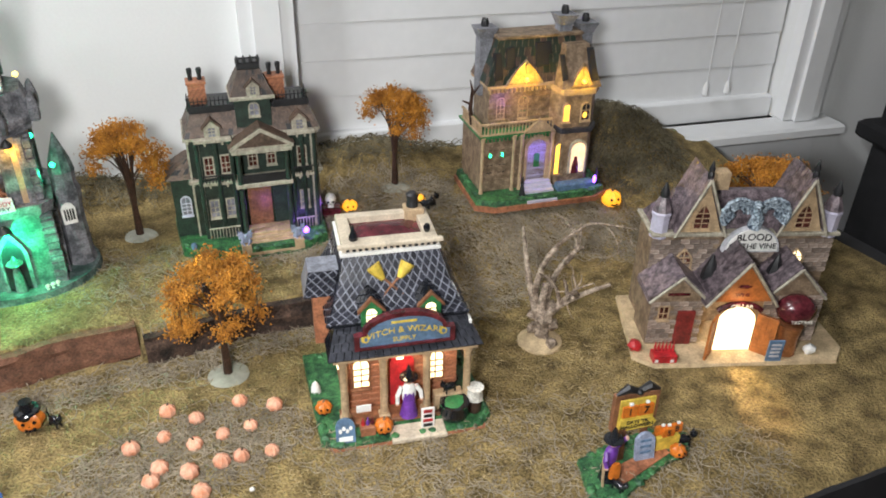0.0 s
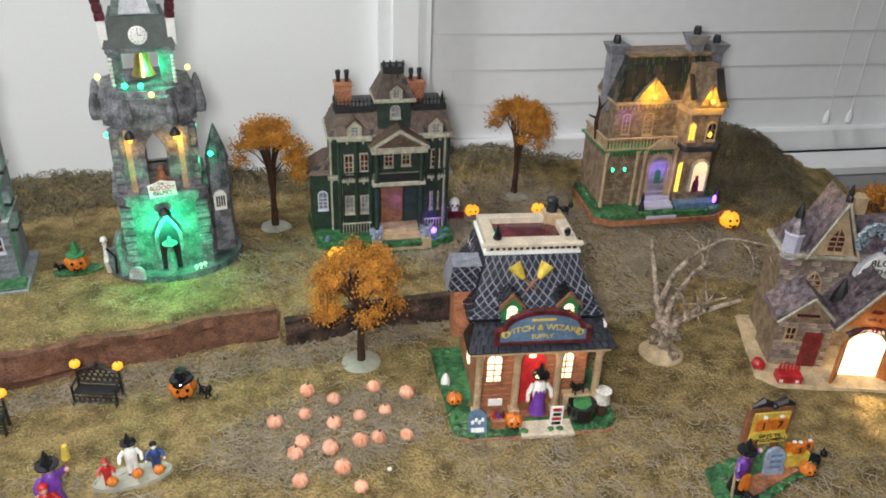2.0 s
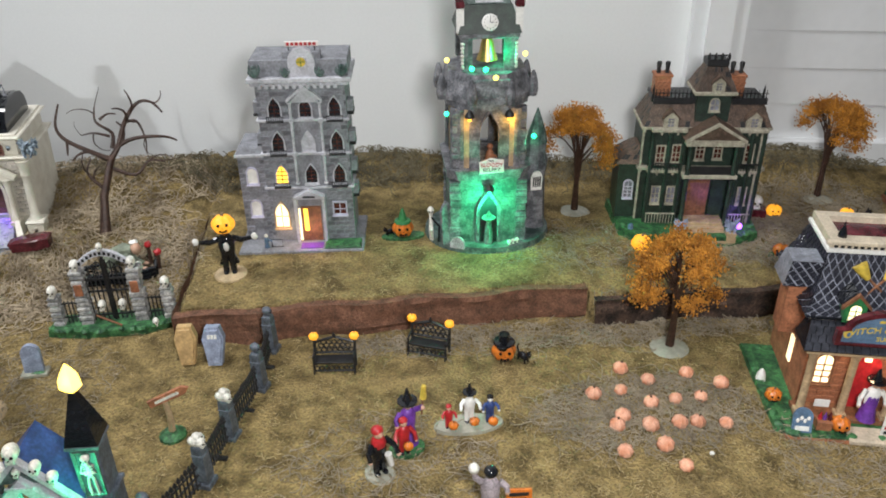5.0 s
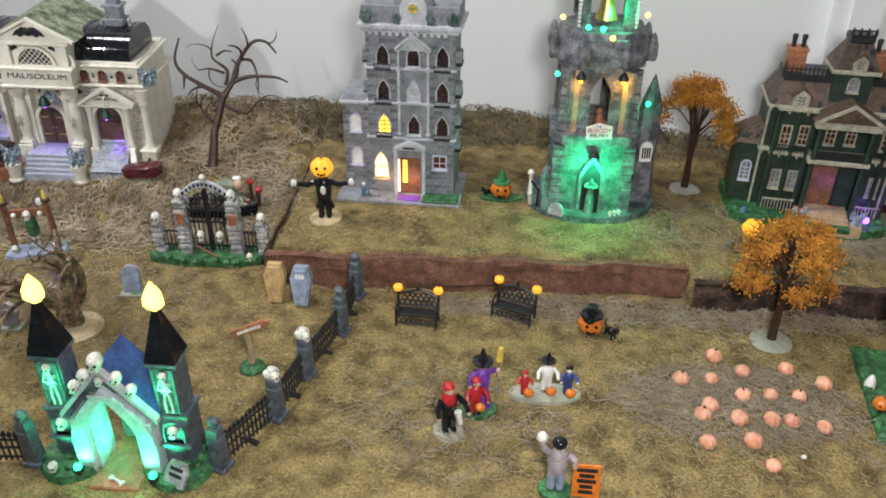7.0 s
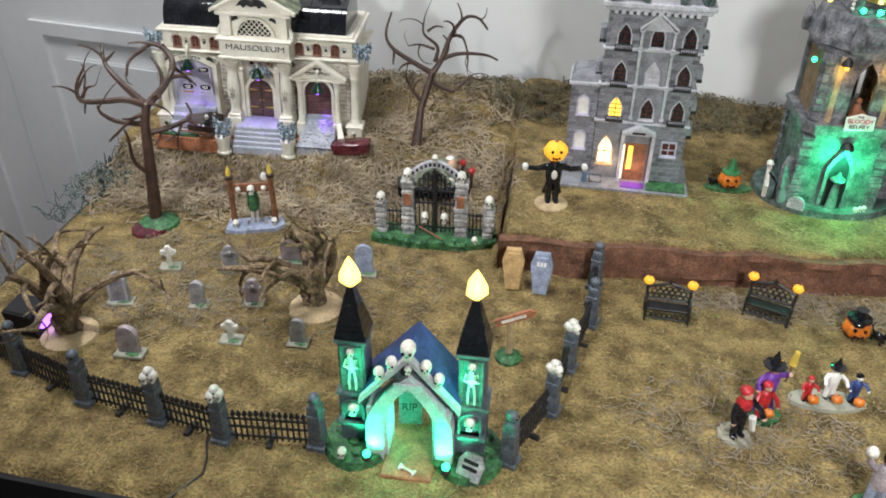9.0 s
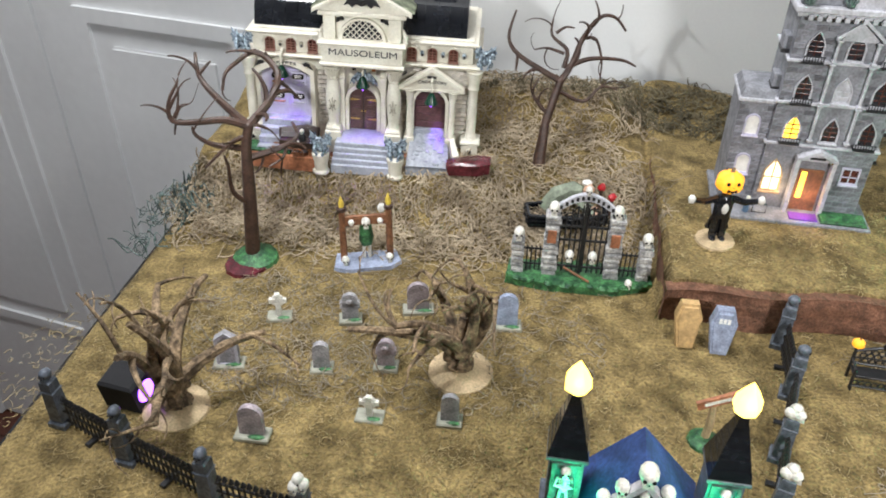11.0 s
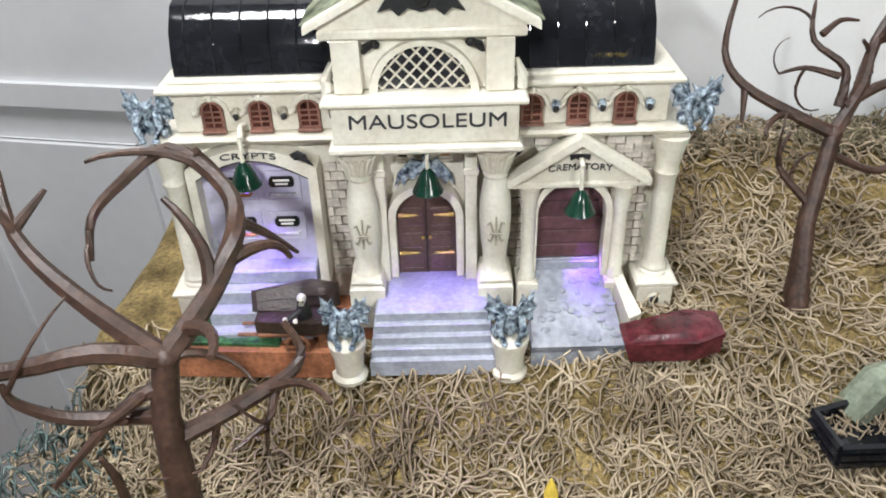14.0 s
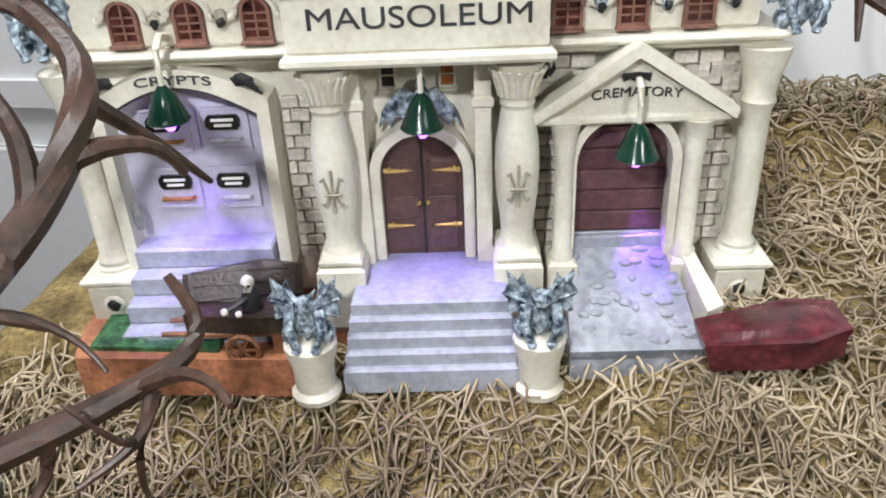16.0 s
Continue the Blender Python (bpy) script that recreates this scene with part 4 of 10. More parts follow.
    part("crypt_wall", Shape(LILAC).slab(inner, 0.0060, 0.0100), t, "pale lilac crypt wall")
    s = Shape(IRON).tube([(p[0], -0.0022, p[1] - 0.0004) for p in inner[2:]], 0.0004, 5)
    part("arch_line", s, t)
    for x in (bx - 0.0085, bx + 0.0112):
        for z in (0.0400, 0.0605):
            s = Shape(LILAC)
            s.ring(rect(x, z, 0.0162, 0.0150), rect(x, z + 0.0010, 0.0142, 0.0130), 0.0042, 0.0062)
            s.box(x - 0.0071, x + 0.0071, 0.0048, 0.0062, z + 0.0010, z + 0.0140, lip=0.0004)
            c = part("crypt_panel", s, t)
            s = Shape(GLOSSBLACK)
            s.slab([(x - 0.0056, z + 0.0090), (x - 0.0046, z + 0.0076), (x + 0.0046, z + 0.0076), (x + 0.0056, z + 0.0090), (x + 0.0056, z + 0.0112), (x + 0.0046, z + 0.0126), (x - 0.0046, z + 0.0126), (x - 0.0056, z + 0.0112)], 0.0036, 0.0050)
            s.use(WHITE).box(x - 0.0036, x + 0.0036, 0.0032, 0.0037, z + 0.0106, z + 0.0115, lip=0)
            s.box(x - 0.0028, x + 0.0028, 0.0032, 0.0037, z + 0.0088, z + 0.0097, lip=0)
            part("name_plate", s, c, "black plate with white bars")
            part("handle", Shape(COPPER if x < bx else PALEGREY).tube([(x - 0.0052, 0.0048, z + 0.0040), (x - 0.0050, 0.0026, z + 0.0044), (x + 0.0050, 0.0026, z + 0.0044), (x + 0.0052, 0.0048, z + 0.0040)], 0.0008, 7), c)
    text_mesh("lettering", "CRYPTS", 0.0040, pose(bx, -0.0028, 0.0868), ENGRAVED, t, 5.0, "small worn black capitals", wide=1.75)
    for k in range(4):
        part("crypt_step", Shape(SLATEGREY).box(bx - 0.0245 - 0.0008 * (3 - k), bx + 0.0230, -0.0235 + 0.0062 * k, 0.0062, 0.0 + 0.0072 * k, 0.0072 * (k + 1) + 0.0002, lip=0.0008), t, "blue-grey stone step")
    for sx in (-1, 1):
        s = Shape(IRON).ball((bx + sx * 0.0215, -0.0030, 0.0865), (0.0036, 0.0012, 0.0020), 8, rough=0.3)
        for k in range(3):
            s.tube([(bx + sx * 0.0215, -0.003, 0.0865), (bx + sx * (0.0255 + 0.001 * k), -0.003, 0.0850 - 0.0016 * k)], [0.0011, 0.0004], 5)
        part("leaf_ornament", s, t, "dark carved leaf spray")
    # corner pilasters on plinths
    for x in (-0.1035, 0.1128):
        s = Shape(STONE)
        s.lathe((x, 0.002, 0.0200), [(0.0066, 0), (0.0066, 0.001), (0.0056, 0.002), (0.0060, 0.0035), (0.0047, 0.006), (0.0045, 0.050), (0.0056, 0.0530), (0.0049, 0.0550), (0.0058, 0.0610), (0.0076, 0.0680), (0.0080, 0.0700)], 14)
        p = part("pilaster", s, t)
        part("plinth", Shape(STONE).box(x - 0.0082, x + 0.0082, -0.0070, 0.012, 0.0, 0.0165, lip=0.0012), p)
        part("plinth_cap", Shape(STONE).box(x - 0.0098, x + 0.0098, -0.0086, 0.013, 0.0165, 0.0200, lip=0.0012), p)
        s = Shape(STONE).ball((x, -0.0072, 0.0092), (0.0038, 0.0010, 0.0034), 12)
        s.use(IRON).ball((x, -0.0080, 0.0092), (0.0024, 0.0010, 0.0024), 10, rough=0.15)
        part("plinth_skull", s, p, "dark carved medallion")
    # crematory bay
    part("porch_arch", Shape(STONE).ring(arch(qx - 0.0012, 0.018, 0.0365, 0.0550), arch(qx - 0.0012, 0.018, 0.0305, 0.0520), -0.003, 0.010), t)
    for sx in (-1, 1):
        x = qx + sx * 0.0205
        s = Shape(STONE).lathe((x, -0.003, 0.0210), [(0.0042, 0), (0.0042, 0.002), (0.0032, 0.0035), (0.0030, 0.036), (0.0036, 0.0385), (0.0032, 0.040), (0.0046, 0.0465), (0.0054, 0.0485)], 10)
        part("porch_column", s, t)
        part("column_base", Shape(STONE).box(x - 0.0050, x + 0.0050, -0.0085, 0.006, 0.002, 0.0210, lip=0.0010), t)
    part("porch_gable", Shape(STONE).slab([(qx - 0.0275, 0.0715), (qx + 0.0275, 0.0715), (qx, 0.0900)], -0.0045, 0.010), t)
    part("porch_sill", Shape(STONE).box(qx - 0.0295, qx + 0.0298, -0.0062, 0.010, 0.0690, 0.0720, lip=0.0008), t)
    for sx in (-1, 1):
        part("porch_coping", Shape(STONE).slab([(qx + sx * 0.0305, 0.0705), (qx + sx * 0.0312, 0.0738), (qx, 0.0945), (qx, 0.0902)], -0.0085, 0.0), t)
    d = part("roller_door", Shape(ROLLER).slab(arch(qx - 0.0012, 0.0270, 0.0300, 0.0425), 0.0045, 0.0085), t, "brown ribbed roller door")
    for k in range(5):
        z = 0.0272 + 0.0076 * k
        w = 0.0148 if k < 4 else 0.0118
        part("slat", Shape(ROLLER).box(qx - 0.0012 - w, qx - 0.0012 + w, 0.0034, 0.0047, z, z + 0.0072, lip=0.0006), d)
    part("threshold", Shape(SLATEGREY).box(qx - 0.0165, qx + 0.0140, 0.0005, 0.0085, 0.0190, 0.0265, lip=0.0005), t)
    part("door_rail", Shape(PALEGREY).tube([(qx - 0.0160, 0.0025, 0.0270), (qx + 0.0135, 0.0025, 0.0270)], 0.0004, 6), t)
    text_mesh("lettering", "CREMATORY", 0.0042, pose(qx + 0.0005, -0.0048, 0.0788), ENGRAVED, t, 5.0, "small black capitals", wide=1.12)
    s = Shape(IRON).ball((qx + 0.0005, -0.0058, 0.0835), (0.0014, 0.0012, 0.0020), 8, rough=0.2)
    for sx in (-1, 1):
        s.slab([(qx, 0.0850), (qx + sx * 0.0044, 0.0846), (qx + sx * 0.0040, 0.0822), (qx + sx * 0.0020, 0.0832), (qx, 0.0822)], -0.0056, -0.0044)
    part("bat_ornament", s, t, "dark spread-winged bat")
    s = Shape(RAMPSTONE)
    s.frustum(qx - 0.0205, qx + 0.0215, -0.0335, 0.004, -0.012, qx - 0.0205, qx + 0.0215, -0.0335, 0.004, 0.0030)
    s.put([(qx - 0.0185, 0.004, 0.0240), (qx + 0.0165, 0.004, 0.0240), (qx + 0.0215, -0.0335, 0.0032), (qx - 0.0205, -0.0335, 0.0032), (qx - 0.0185, 0.004, 0.0), (qx + 0.0165, 0.004, 0.0), (qx + 0.0215, -0.0335, 0.0), (qx - 0.0205, -0.0335, 0.0)], [(0, 1, 2, 3), (0, 3, 7, 4), (1, 5, 6, 2), (3, 2, 6, 7), (0, 4, 5, 1)])
    ramp = part("ramp", s, t, "blue-grey cobbled ramp")
    for k in range(34):
        f, g = random.uniform(0.05, 0.95), random.uniform(0.04, 0.96)
        y = 0.004 - 0.0375 * f
        x = (qx - 0.0185 - 0.002 * f) * (1 - g) + (qx + 0.0165 + 0.005 * f) * g
        part("cobble", Shape(RAMPSTONE).ball((x, y, 0.0240 - 0.0208 * f - 0.0006), (random.uniform(0.0016, 0.0034), random.uniform(0.0014, 0.0028), 0.0013), 9, rough=0.12), ramp)
    s = Shape(STONE)
    s.put([(qx + 0.0175, 0.000, 0.0265), (qx + 0.0215, 0.000, 0.0265), (qx + 0.0305, -0.0215, 0.0120), (qx + 0.0245, -0.0240, 0.0110), (qx + 0.0175, 0.000, 0.0), (qx + 0.0215, 0.000, 0.0), (qx + 0.0305, -0.0215, 0.0), (qx + 0.0245, -0.0240, 0.0)], [(0, 1, 2, 3), (7, 6, 5, 4), (0, 3, 7, 4), (3, 2, 6, 7), (2, 1, 5, 6), (1, 0, 4, 5)])
    part("ramp_curb", s, t, "mossy cream curb beside the ramp")
    for k in range(5):
        top = 0.0195 - 0.0050 * k
        part("front_step", Shape(SLATEGREY).box(dx - 0.0235 - 0.0008 * k, dx + 0.0275 + 0.0006 * k, -0.0265 - 0.0023 * k, 0.0060 - 0.006 * k, -0.0105, top, lip=0.0009), t, "worn blue-grey front step")
    for x in (-0.0300, 0.0425):
        u = part("urn", Shape(STONE).lathe((x, -0.0345, -0.010), [(0.0080, 0), (0.0083, 0.002), (0.0066, 0.004), (0.0068, 0.012), (0.0082, 0.0175), (0.0086, 0.0205), (0.0078, 0.0215)], 14), t)
        part("winged_statue", gargoyle(Shape(BLUEWHITE), (x, -0.0345, 0.0110), 0.0104), u, "blue and white brushed winged statue")
    for x in (-0.1080, 0.1215):
        part("winged_statue", gargoyle(Shape(BLUEWHITE), (x, 0.002, 0.0945), 0.0098), t, "blue and white brushed winged statue")
    part("carved_head", clump(Shape(IRON), (0.0455, -0.002, 0.0830), 0.0036, 5, IRON), t, "dark carved head")
    part("urn_relief", Shape(GREY).ball((-0.0905, -0.0005, 0.0400), (0.0020, 0.0012, 0.0055), 8, rough=0.12), t, "grey carved relief")
    brickwork(t, 0.0950, 0.1082, 0.021, 0.0880, 0.0092, 0.0080, 0.0046)
    brickwork(t, 0.0415, 0.0520, 0.021, 0.0680, 0.0092, 0.0068, 0.0046)
    brickwork(t, 0.043, 0.1082, 0.0695, 0.0890, 0.0092, 0.0080, 0.0046, keep=lambda x, z: z > 0.0955 - abs(x - qx) * 0.70 or abs(x - qx) > 0.0325)
    brickwork(t, -0.0385, -0.0285, 0.018, 0.0790, 0.0092, 0.0062, 0.0046)
    for x, y, z, p, ty in ((dx + 0.0018, -0.0100, 0.0690, 0.20, -0.020), (-0.0690, -0.0100, 0.0740, 0.22, -0.010), (qx + 0.006, 0.0005, 0.0400, 0.05, -0.004)):
        q = t.matrix_world @ Vector((x, y, z))
        down = t.matrix_world @ Vector((x + (0.002 if z > 0.05 else 0.003), ty, 0.018))
        cone = lamp("violet_light", "SPOT", look(tuple(q), tuple(down)), p, (0.27, 0.08, 1.0), radius=0.002)
        cone.data.spot_size, cone.data.spot_blend = radians(72), 0.8


build_mausoleum()


def coffin_outline(w, l):
    return [(-w * 0.3, -l / 2), (w * 0.3, -l / 2), (w * 0.5, l * 0.2), (w * 0.32, l / 2), (-w * 0.32, l / 2), (-w * 0.5, l * 0.2)]


DARKPLANK = material("dark_plank", (0.035, 0.022, 0.017), 0.35, 0.4, 500, 60, 0.6)


def build_coffin_cart():
    t = thing("coffin_cart", pose(-0.9185, 0.3155, 0.0445, 0, 0, 30) @ Matrix.Scale(0.8, 4), "wooden hand cart carrying an open dark coffin with a skeleton figure", "cart")
    s = Shape(TIMBER)
    s.box(-0.022, 0.024, -0.007, 0.007, 0.010, 0.0125, lip=0.0006)
    s.tube([(-0.034, -0.005, 0.0115), (0.0, -0.005, 0.0115)], 0.0011, 6)
    s.tube([(-0.034, 0.005, 0.0115), (0.0, 0.005, 0.0115)], 0.0011, 6)
    part("cart_bed", s, t)
    for y in (-0.009,):
        s = Shape(TIMBER)
        ring = [(math.cos(q) * 0.0065, y, 0.0055 + math.sin(q) * 0.0065) for q in (6.283 * k / 16 for k in range(17))]
        s.tube(ring, 0.0011, 6)
        for k in range(3):
            q = k * math.pi / 3
            s.tube([(math.cos(q) * 0.006, y, 0.0055 + math.sin(q) * 0.006), (-math.cos(q) * 0.006, y, 0.0055 - math.sin(q) * 0.006)], 0.0007, 5)
        part("wheel", s, t)
    part("cart_leg", Shape(TIMBER).box(0.012, 0.016, -0.006, 0.006, -0.002, 0.0105, lip=0.0005), t)
    s = Shape(DARKPLANK)
    s.m = pose(0.001, 0, 0, 0, 0, -90)
    s.plate(coffin_outline(0.018, 0.048), 0.0126, 0.0205)
    part("coffin", s, t, "dark brown plank coffin")
    s = Shape(DARKPLANK)
    s.m = pose(-0.002, 0.010, 0.0255, 55, 0, 6) @ pose(0, 0, 0, 0, 0, -90)
    s.plate(coffin_outline(0.020, 0.050), -0.0016, 0.0016, 0.12)
    for k in range(3):
        s.tube([(-0.006 + 0.006 * k, -0.020, 0.0018), (-0.005 + 0.005 * k, 0.020, 0.0018)], 0.0003, 5)
    part("coffin_lid", s, t, "open dark plank coffin lid")
    s = Shape(IRON)
    s.use(IRON).lathe((0.005, -0.001, 0.0205), [(0.0045, 0), (0.0040, 0.005), (0.0026, 0.009)], 8)
    s.tube([(0.005, -0.003, 0.027), (-0.003, -0.007, 0.0235)], 0.0014, 6)
    s.use(BONE).ball((-0.0045, -0.0075, 0.023), 0.0016, 6).ball((0.001, -0.007, 0.0215), 0.0015, 6)
    skull(s, (0.005, -0.001, 0.0292), 0.0032)
    part("skeleton_figure", s, t, "small skeleton in a black coat")


build_coffin_cart()
s = Shape(MAROON)
s.plate(coffin_outline(0.025, 0.047), 0.0, 0.0105, -0.06)
s.plate(coffin_outline(0.029, 0.051), 0.0105, 0.0130, 0.0)
s.plate(coffin_outline(0.024, 0.045), 0.0130, 0.0155, 0.25)
solid("closed_coffin", s, pose(-0.7725, 0.3975, 0.0395, 6, 0, -58) @ Matrix.Scale(0.84, 4), "closed glossy maroon wooden coffin on dried moss", "coffin")


# ---- narrow grey hotel ----
GREYSTONE = material("grey_block", (0.19, 0.19, 0.215), 0.6, 0.25, 500, 120, 0.6, random_tone=0.4)


def build_hotel():
    t = thing("hotel", pose(-0.51, 0.523, 0.034, 0, 0, 25), "tall narrow grey stone hotel model with white trim", "model house", "lighted model houses")
    z = lambda a: a - 0.034
    x0, x1 = -0.0295, 0.060
    s = Shape(GREY)
    s.box(x0, x1, 0.0, 0.055, 0.0, z(0.216), lip=0.001)
    s.box(-0.058, x0 + 0.002, 0.004, 0.052, 0.0, z(0.136), lip=0.001)
    part("wall", s, t)
    part("base", Shape(GREY).box(-0.064, 0.070, -0.024, 0.058, -0.003, 0.004, lip=0.001), t)
    part("grass", Shape(GREENBASE).box(0.028, 0.067, -0.022, -0.002, 0.0035, 0.0065, lip=0.001), t, "dark green painted verge")
    s = Shape(PALEGREY)
    for zz in (0.102, 0.1405, 0.177):
        s.box(x0 - 0.0025, x1 + 0.0025, -0.0025, 0.056, z(zz) - 0.0012, z(zz) + 0.0012, lip=0.0004)
    s.box(x0 - 0.004, x1 + 0.004, -0.004, 0.057, z(0.2135), z(0.2175), lip=0.0006)
    s.box(x0 - 0.0065, x1 + 0.007, -0.007, 0.06, z(0.2175), z(0.2225), lip=0.0008)
    for k in range(12):
        s.box(x0 + 0.004 + k * 0.0068, x0 + 0.0076 + k * 0.0068, -0.0062, -0.003, z(0.2115), z(0.2160), lip=0.0003)
    part("cornice", s, t, "pale grey moulded cornice")
    s = Shape(GREY)
    s.box(x0 - 0.003, x1 + 0.004, -0.001, 0.05, z(0.2225), z(0.2395), lip=0.0008)
    s.use(PALEGREY).slab(arch(0.0195, z(0.2225), 0.0265, 0.0285), -0.004, 0.004)
    s.use(GREY).box(0.001, 0.038, 0.0, 0.012, z(0.2385), z(0.2470), lip=0.0008)
    part("parapet", s, t)
    c = part("clock", Shape(PALEGREY).lathe((0, 0, 0), [(0.0055, 0), (0.0052, 0.0014)], 20), t)
    c.matrix_local = pose(0.0195, -0.004, z(0.2380), 90, 0, 0)
    s = Shape(YELLOW).lathe((0, 0, 0.0014), [(0.0046, 0), (0.0045, 0.0003)], 20)
    s.use(GREENPAINT).box(-0.0003, 0.0003, -0.0045, 0.0045, 0.0016, 0.0019, lip=0).box(-0.0045, 0.0045, -0.0003, 0.0003, 0.0016, 0.0019, lip=0)
    part("clock_face", s, c, "yellow-green clock face")
    for x in (x0 + 0.002, 0.003, 0.0365, x1 - 0.002):
        part("carved_figure", clump(Shape(GREY), (x, -0.004, z(0.2225)), 0.0052 if x in (0.003, 0.0365) else 0.0066, 7, TEAL), t, "dark weathered carved figure")
    s = Shape(IRON)
    for x in (0.0075, 0.033):
        s.tube([(x, 0.004, z(0.245)), (x, 0.004, z(0.2525))], 0.0005, 5)
    s.use(WHITE).box(0.004, 0.037, 0.003, 0.0045, z(0.2510), z(0.2560), lip=0.0004)
    s.use(RED)
    for k in range(7):
        s.box(0.0058 + k * 0.0043, 0.0088 + k * 0.0043, 0.0024, 0.0031, z(0.2520), z(0.2550), lip=0)
    part("roof_sign", s, t, "white roof sign with unreadable red letters")
    # centre bay
    s = Shape(PALEGREY)
    for x in (0.0035, 0.0335):
        s.tube([(x, -0.0025, z(0.106)), (x, -0.0025, z(0.196))], 0.0014, 8)
        for zz in (0.108, 0.1395, 0.142, 0.176, 0.179, 0.196):
            s.box(x - 0.0022, x + 0.0022, -0.0046, 0, z(zz) - 0.0009, z(zz) + 0.0009, lip=0.0003)
    for sx in (-1, 1):
        s.slab([(0.0185 + sx * 0.0180, z(0.1965)), (0.0185 + sx * 0.0180, z(0.1995)), (0.0185, z(0.2145)), (0.0185, z(0.2115))], -0.005, 0.0)
    s.slab([(0.003, z(0.196)), (0.034, z(0.196)), (0.0185, z(0.2115))], -0.002, 0.0)
    part("centre_bay", s, t)
    rows = (0.1815, 0.1450, 0.1085)
    for k, zz in enumerate(rows):
        for x in (-0.0125, 0.0185, 0.0480):
            lit = (k == 2 and x < 0)
            white = (k == 1 and x == 0.0185)
            window(t, x, z(zz) - 0.001, 0.0116, 0.0205, 0.0, PALEGREY, LIT_AMBER if lit else (PALEGREY if white else DARKGLASS), (1, 3), "pointed", 0.0014, bar=PALEGREY if white else WINERED)
            if x != 0.0185:
                s = Shape(IRON)
                s.box(x - 0.0085, x + 0.0085, -0.006, 0, z(zz) - 0.0055, z(zz) - 0.0042, lip=0.0003)
                s.box(x - 0.0085, x + 0.0085, -0.006, -0.0052, z(zz) + 0.0005, z(zz) + 0.0014, lip=0.0002)
                for j in range(8):
                    s.box(x - 0.0082 + j * 0.0022, x - 0.0074 + j * 0.0022, -0.0059, -0.0053, z(zz) - 0.005, z(zz) + 0.001, lip=0)
                part("balcony", s, t, "dark grey balcony")
    for zz in (0.1865, 0.153, 0.120, 0.093):
        for xa in ((x1, x1 + 0.006), (x0 - 0.006, x0)) if zz > 0.14 else ((x1, x1 + 0.006),):
            s = Shape(GREY).box(xa[0], xa[1], 0.010, 0.024, z(zz) - 0.007, z(zz) + 0.007, lip=0.0008)
            s.use(IRON).box(xa[0] - 0.0005, xa[1] + 0.0005, 0.009, 0.025, z(zz) - 0.008, z(zz) - 0.0045, lip=0.0005)
            part("side_balcony", s, t, "dark side balcony")
    keep = lambda x, zz: all(not (abs(x - wx) < 0.0088 and z(wz) - 0.008 < zz < z(wz) + 0.021) for wz in rows for wx in (-0.0125, 0.0185, 0.0480)) and not (0.001 < x < 0.036)
    brickwork(t, x0, x1, z(0.1035), z(0.212), 0.0006, 0.0092, 0.0052, 0.0010, keep=keep, mat=GREYSTONE)
    brickwork(t, x0, x1, 0.006, z(0.100), 0.0006, 0.0092, 0.0052, 0.0010, keep=lambda x, zz: not (-0.0275 < x < 0.031) and not (0.037 < x < 0.054 and z(0.067) < zz < z(0.086)), mat=GREYSTONE)
    brickwork(t, -0.058, x0, 0.006, z(0.134), 0.0044, 0.0092, 0.0052, 0.0010, keep=lambda x, zz: abs(x + 0.0445) > 0.008, mat=GREYSTONE)
    # ground storey
    s = Shape(PALEGREY)
    for sx in (-1, 1):
        s.slab([(0.0140 + sx * 0.0165, z(0.0905)), (0.0140 + sx * 0.0165, z(0.0935)), (0.014, z(0.1015)), (0.014, z(0.0985))], -0.010, 0)
        s.box(0.014 + sx * 0.0150 - 0.0016, 0.014 + sx * 0.0150 + 0.0016, -0.008, 0, 0.004, z(0.091), lip=0.0005)
    s.slab([(-0.0005, z(0.0905)), (0.0285, z(0.0905)), (0.014, z(0.0985))], -0.007, 0)
    part("porch", s, t)
    part("lettering_bars", Shape(IRON).box(0.0075, 0.0205, -0.0079, -0.0072, z(0.0925), z(0.0945), lip=0), t)
    d = part("door", Shape(TIMBER).box(0.0035, 0.0245, -0.0012, 0.0006, 0.004, z(0.0795), lip=0.0004), t, "red-brown entrance door")
    part("pane", Shape(LIT_AMBER).box(0.006, 0.0105, -0.0020, -0.0008, z(0.051), z(0.077), lip=0), d, "amber lit glass")
    part("pane", Shape(LIT_WARM).box(-0.0005, 0.0025, -0.0014, 0.0002, 0.005, z(0.077), lip=0), d, "warm lit side light")
    window(t, -0.0175, z(0.0560), 0.0135, 0.0290, 0.0, BUFF, LIT_WARM, (1, 1), "pointed", 0.0018)
    window(t, 0.0455, z(0.0700), 0.0125, 0.0130, 0.0, LILAC, WINERED, (1, 1), "flat", 0.0016)
    s = Shape(PALEGREY).box(-0.0605, x0, 0.0015, 0.054, z(0.136), z(0.1395), lip=0.0006)
    s.use(GREY).frustum(-0.059, x0, 0.003, 0.052, z(0.1395), -0.056, x0, 0.008, 0.047, z(0.1465))
    part("annex_roof", s, t)
    for zz in (0.068, 0.106):
        window(t, -0.0445, z(zz), 0.0105, 0.0175, 0.004, LILAC, WHITE, (0, 0), "round", 0.0013)
    s = Shape(SIGNBLUE).lathe((-0.035, -0.014, 0.004), [(0.003, 0), (0.0022, 0.006), (0.0026, 0.010), (0.001, 0.012)], 8)
    s.use(BONE).ball((-0.035, -0.014, 0.0178), 0.0022, 8)
    s.use(SIGNBLUE).tube([(-0.035, -0.014, 0.014), (-0.029, -0.015, 0.012)], 0.0009, 6)
    part("porter_figure", s, t, "small pale blue figure at the door")
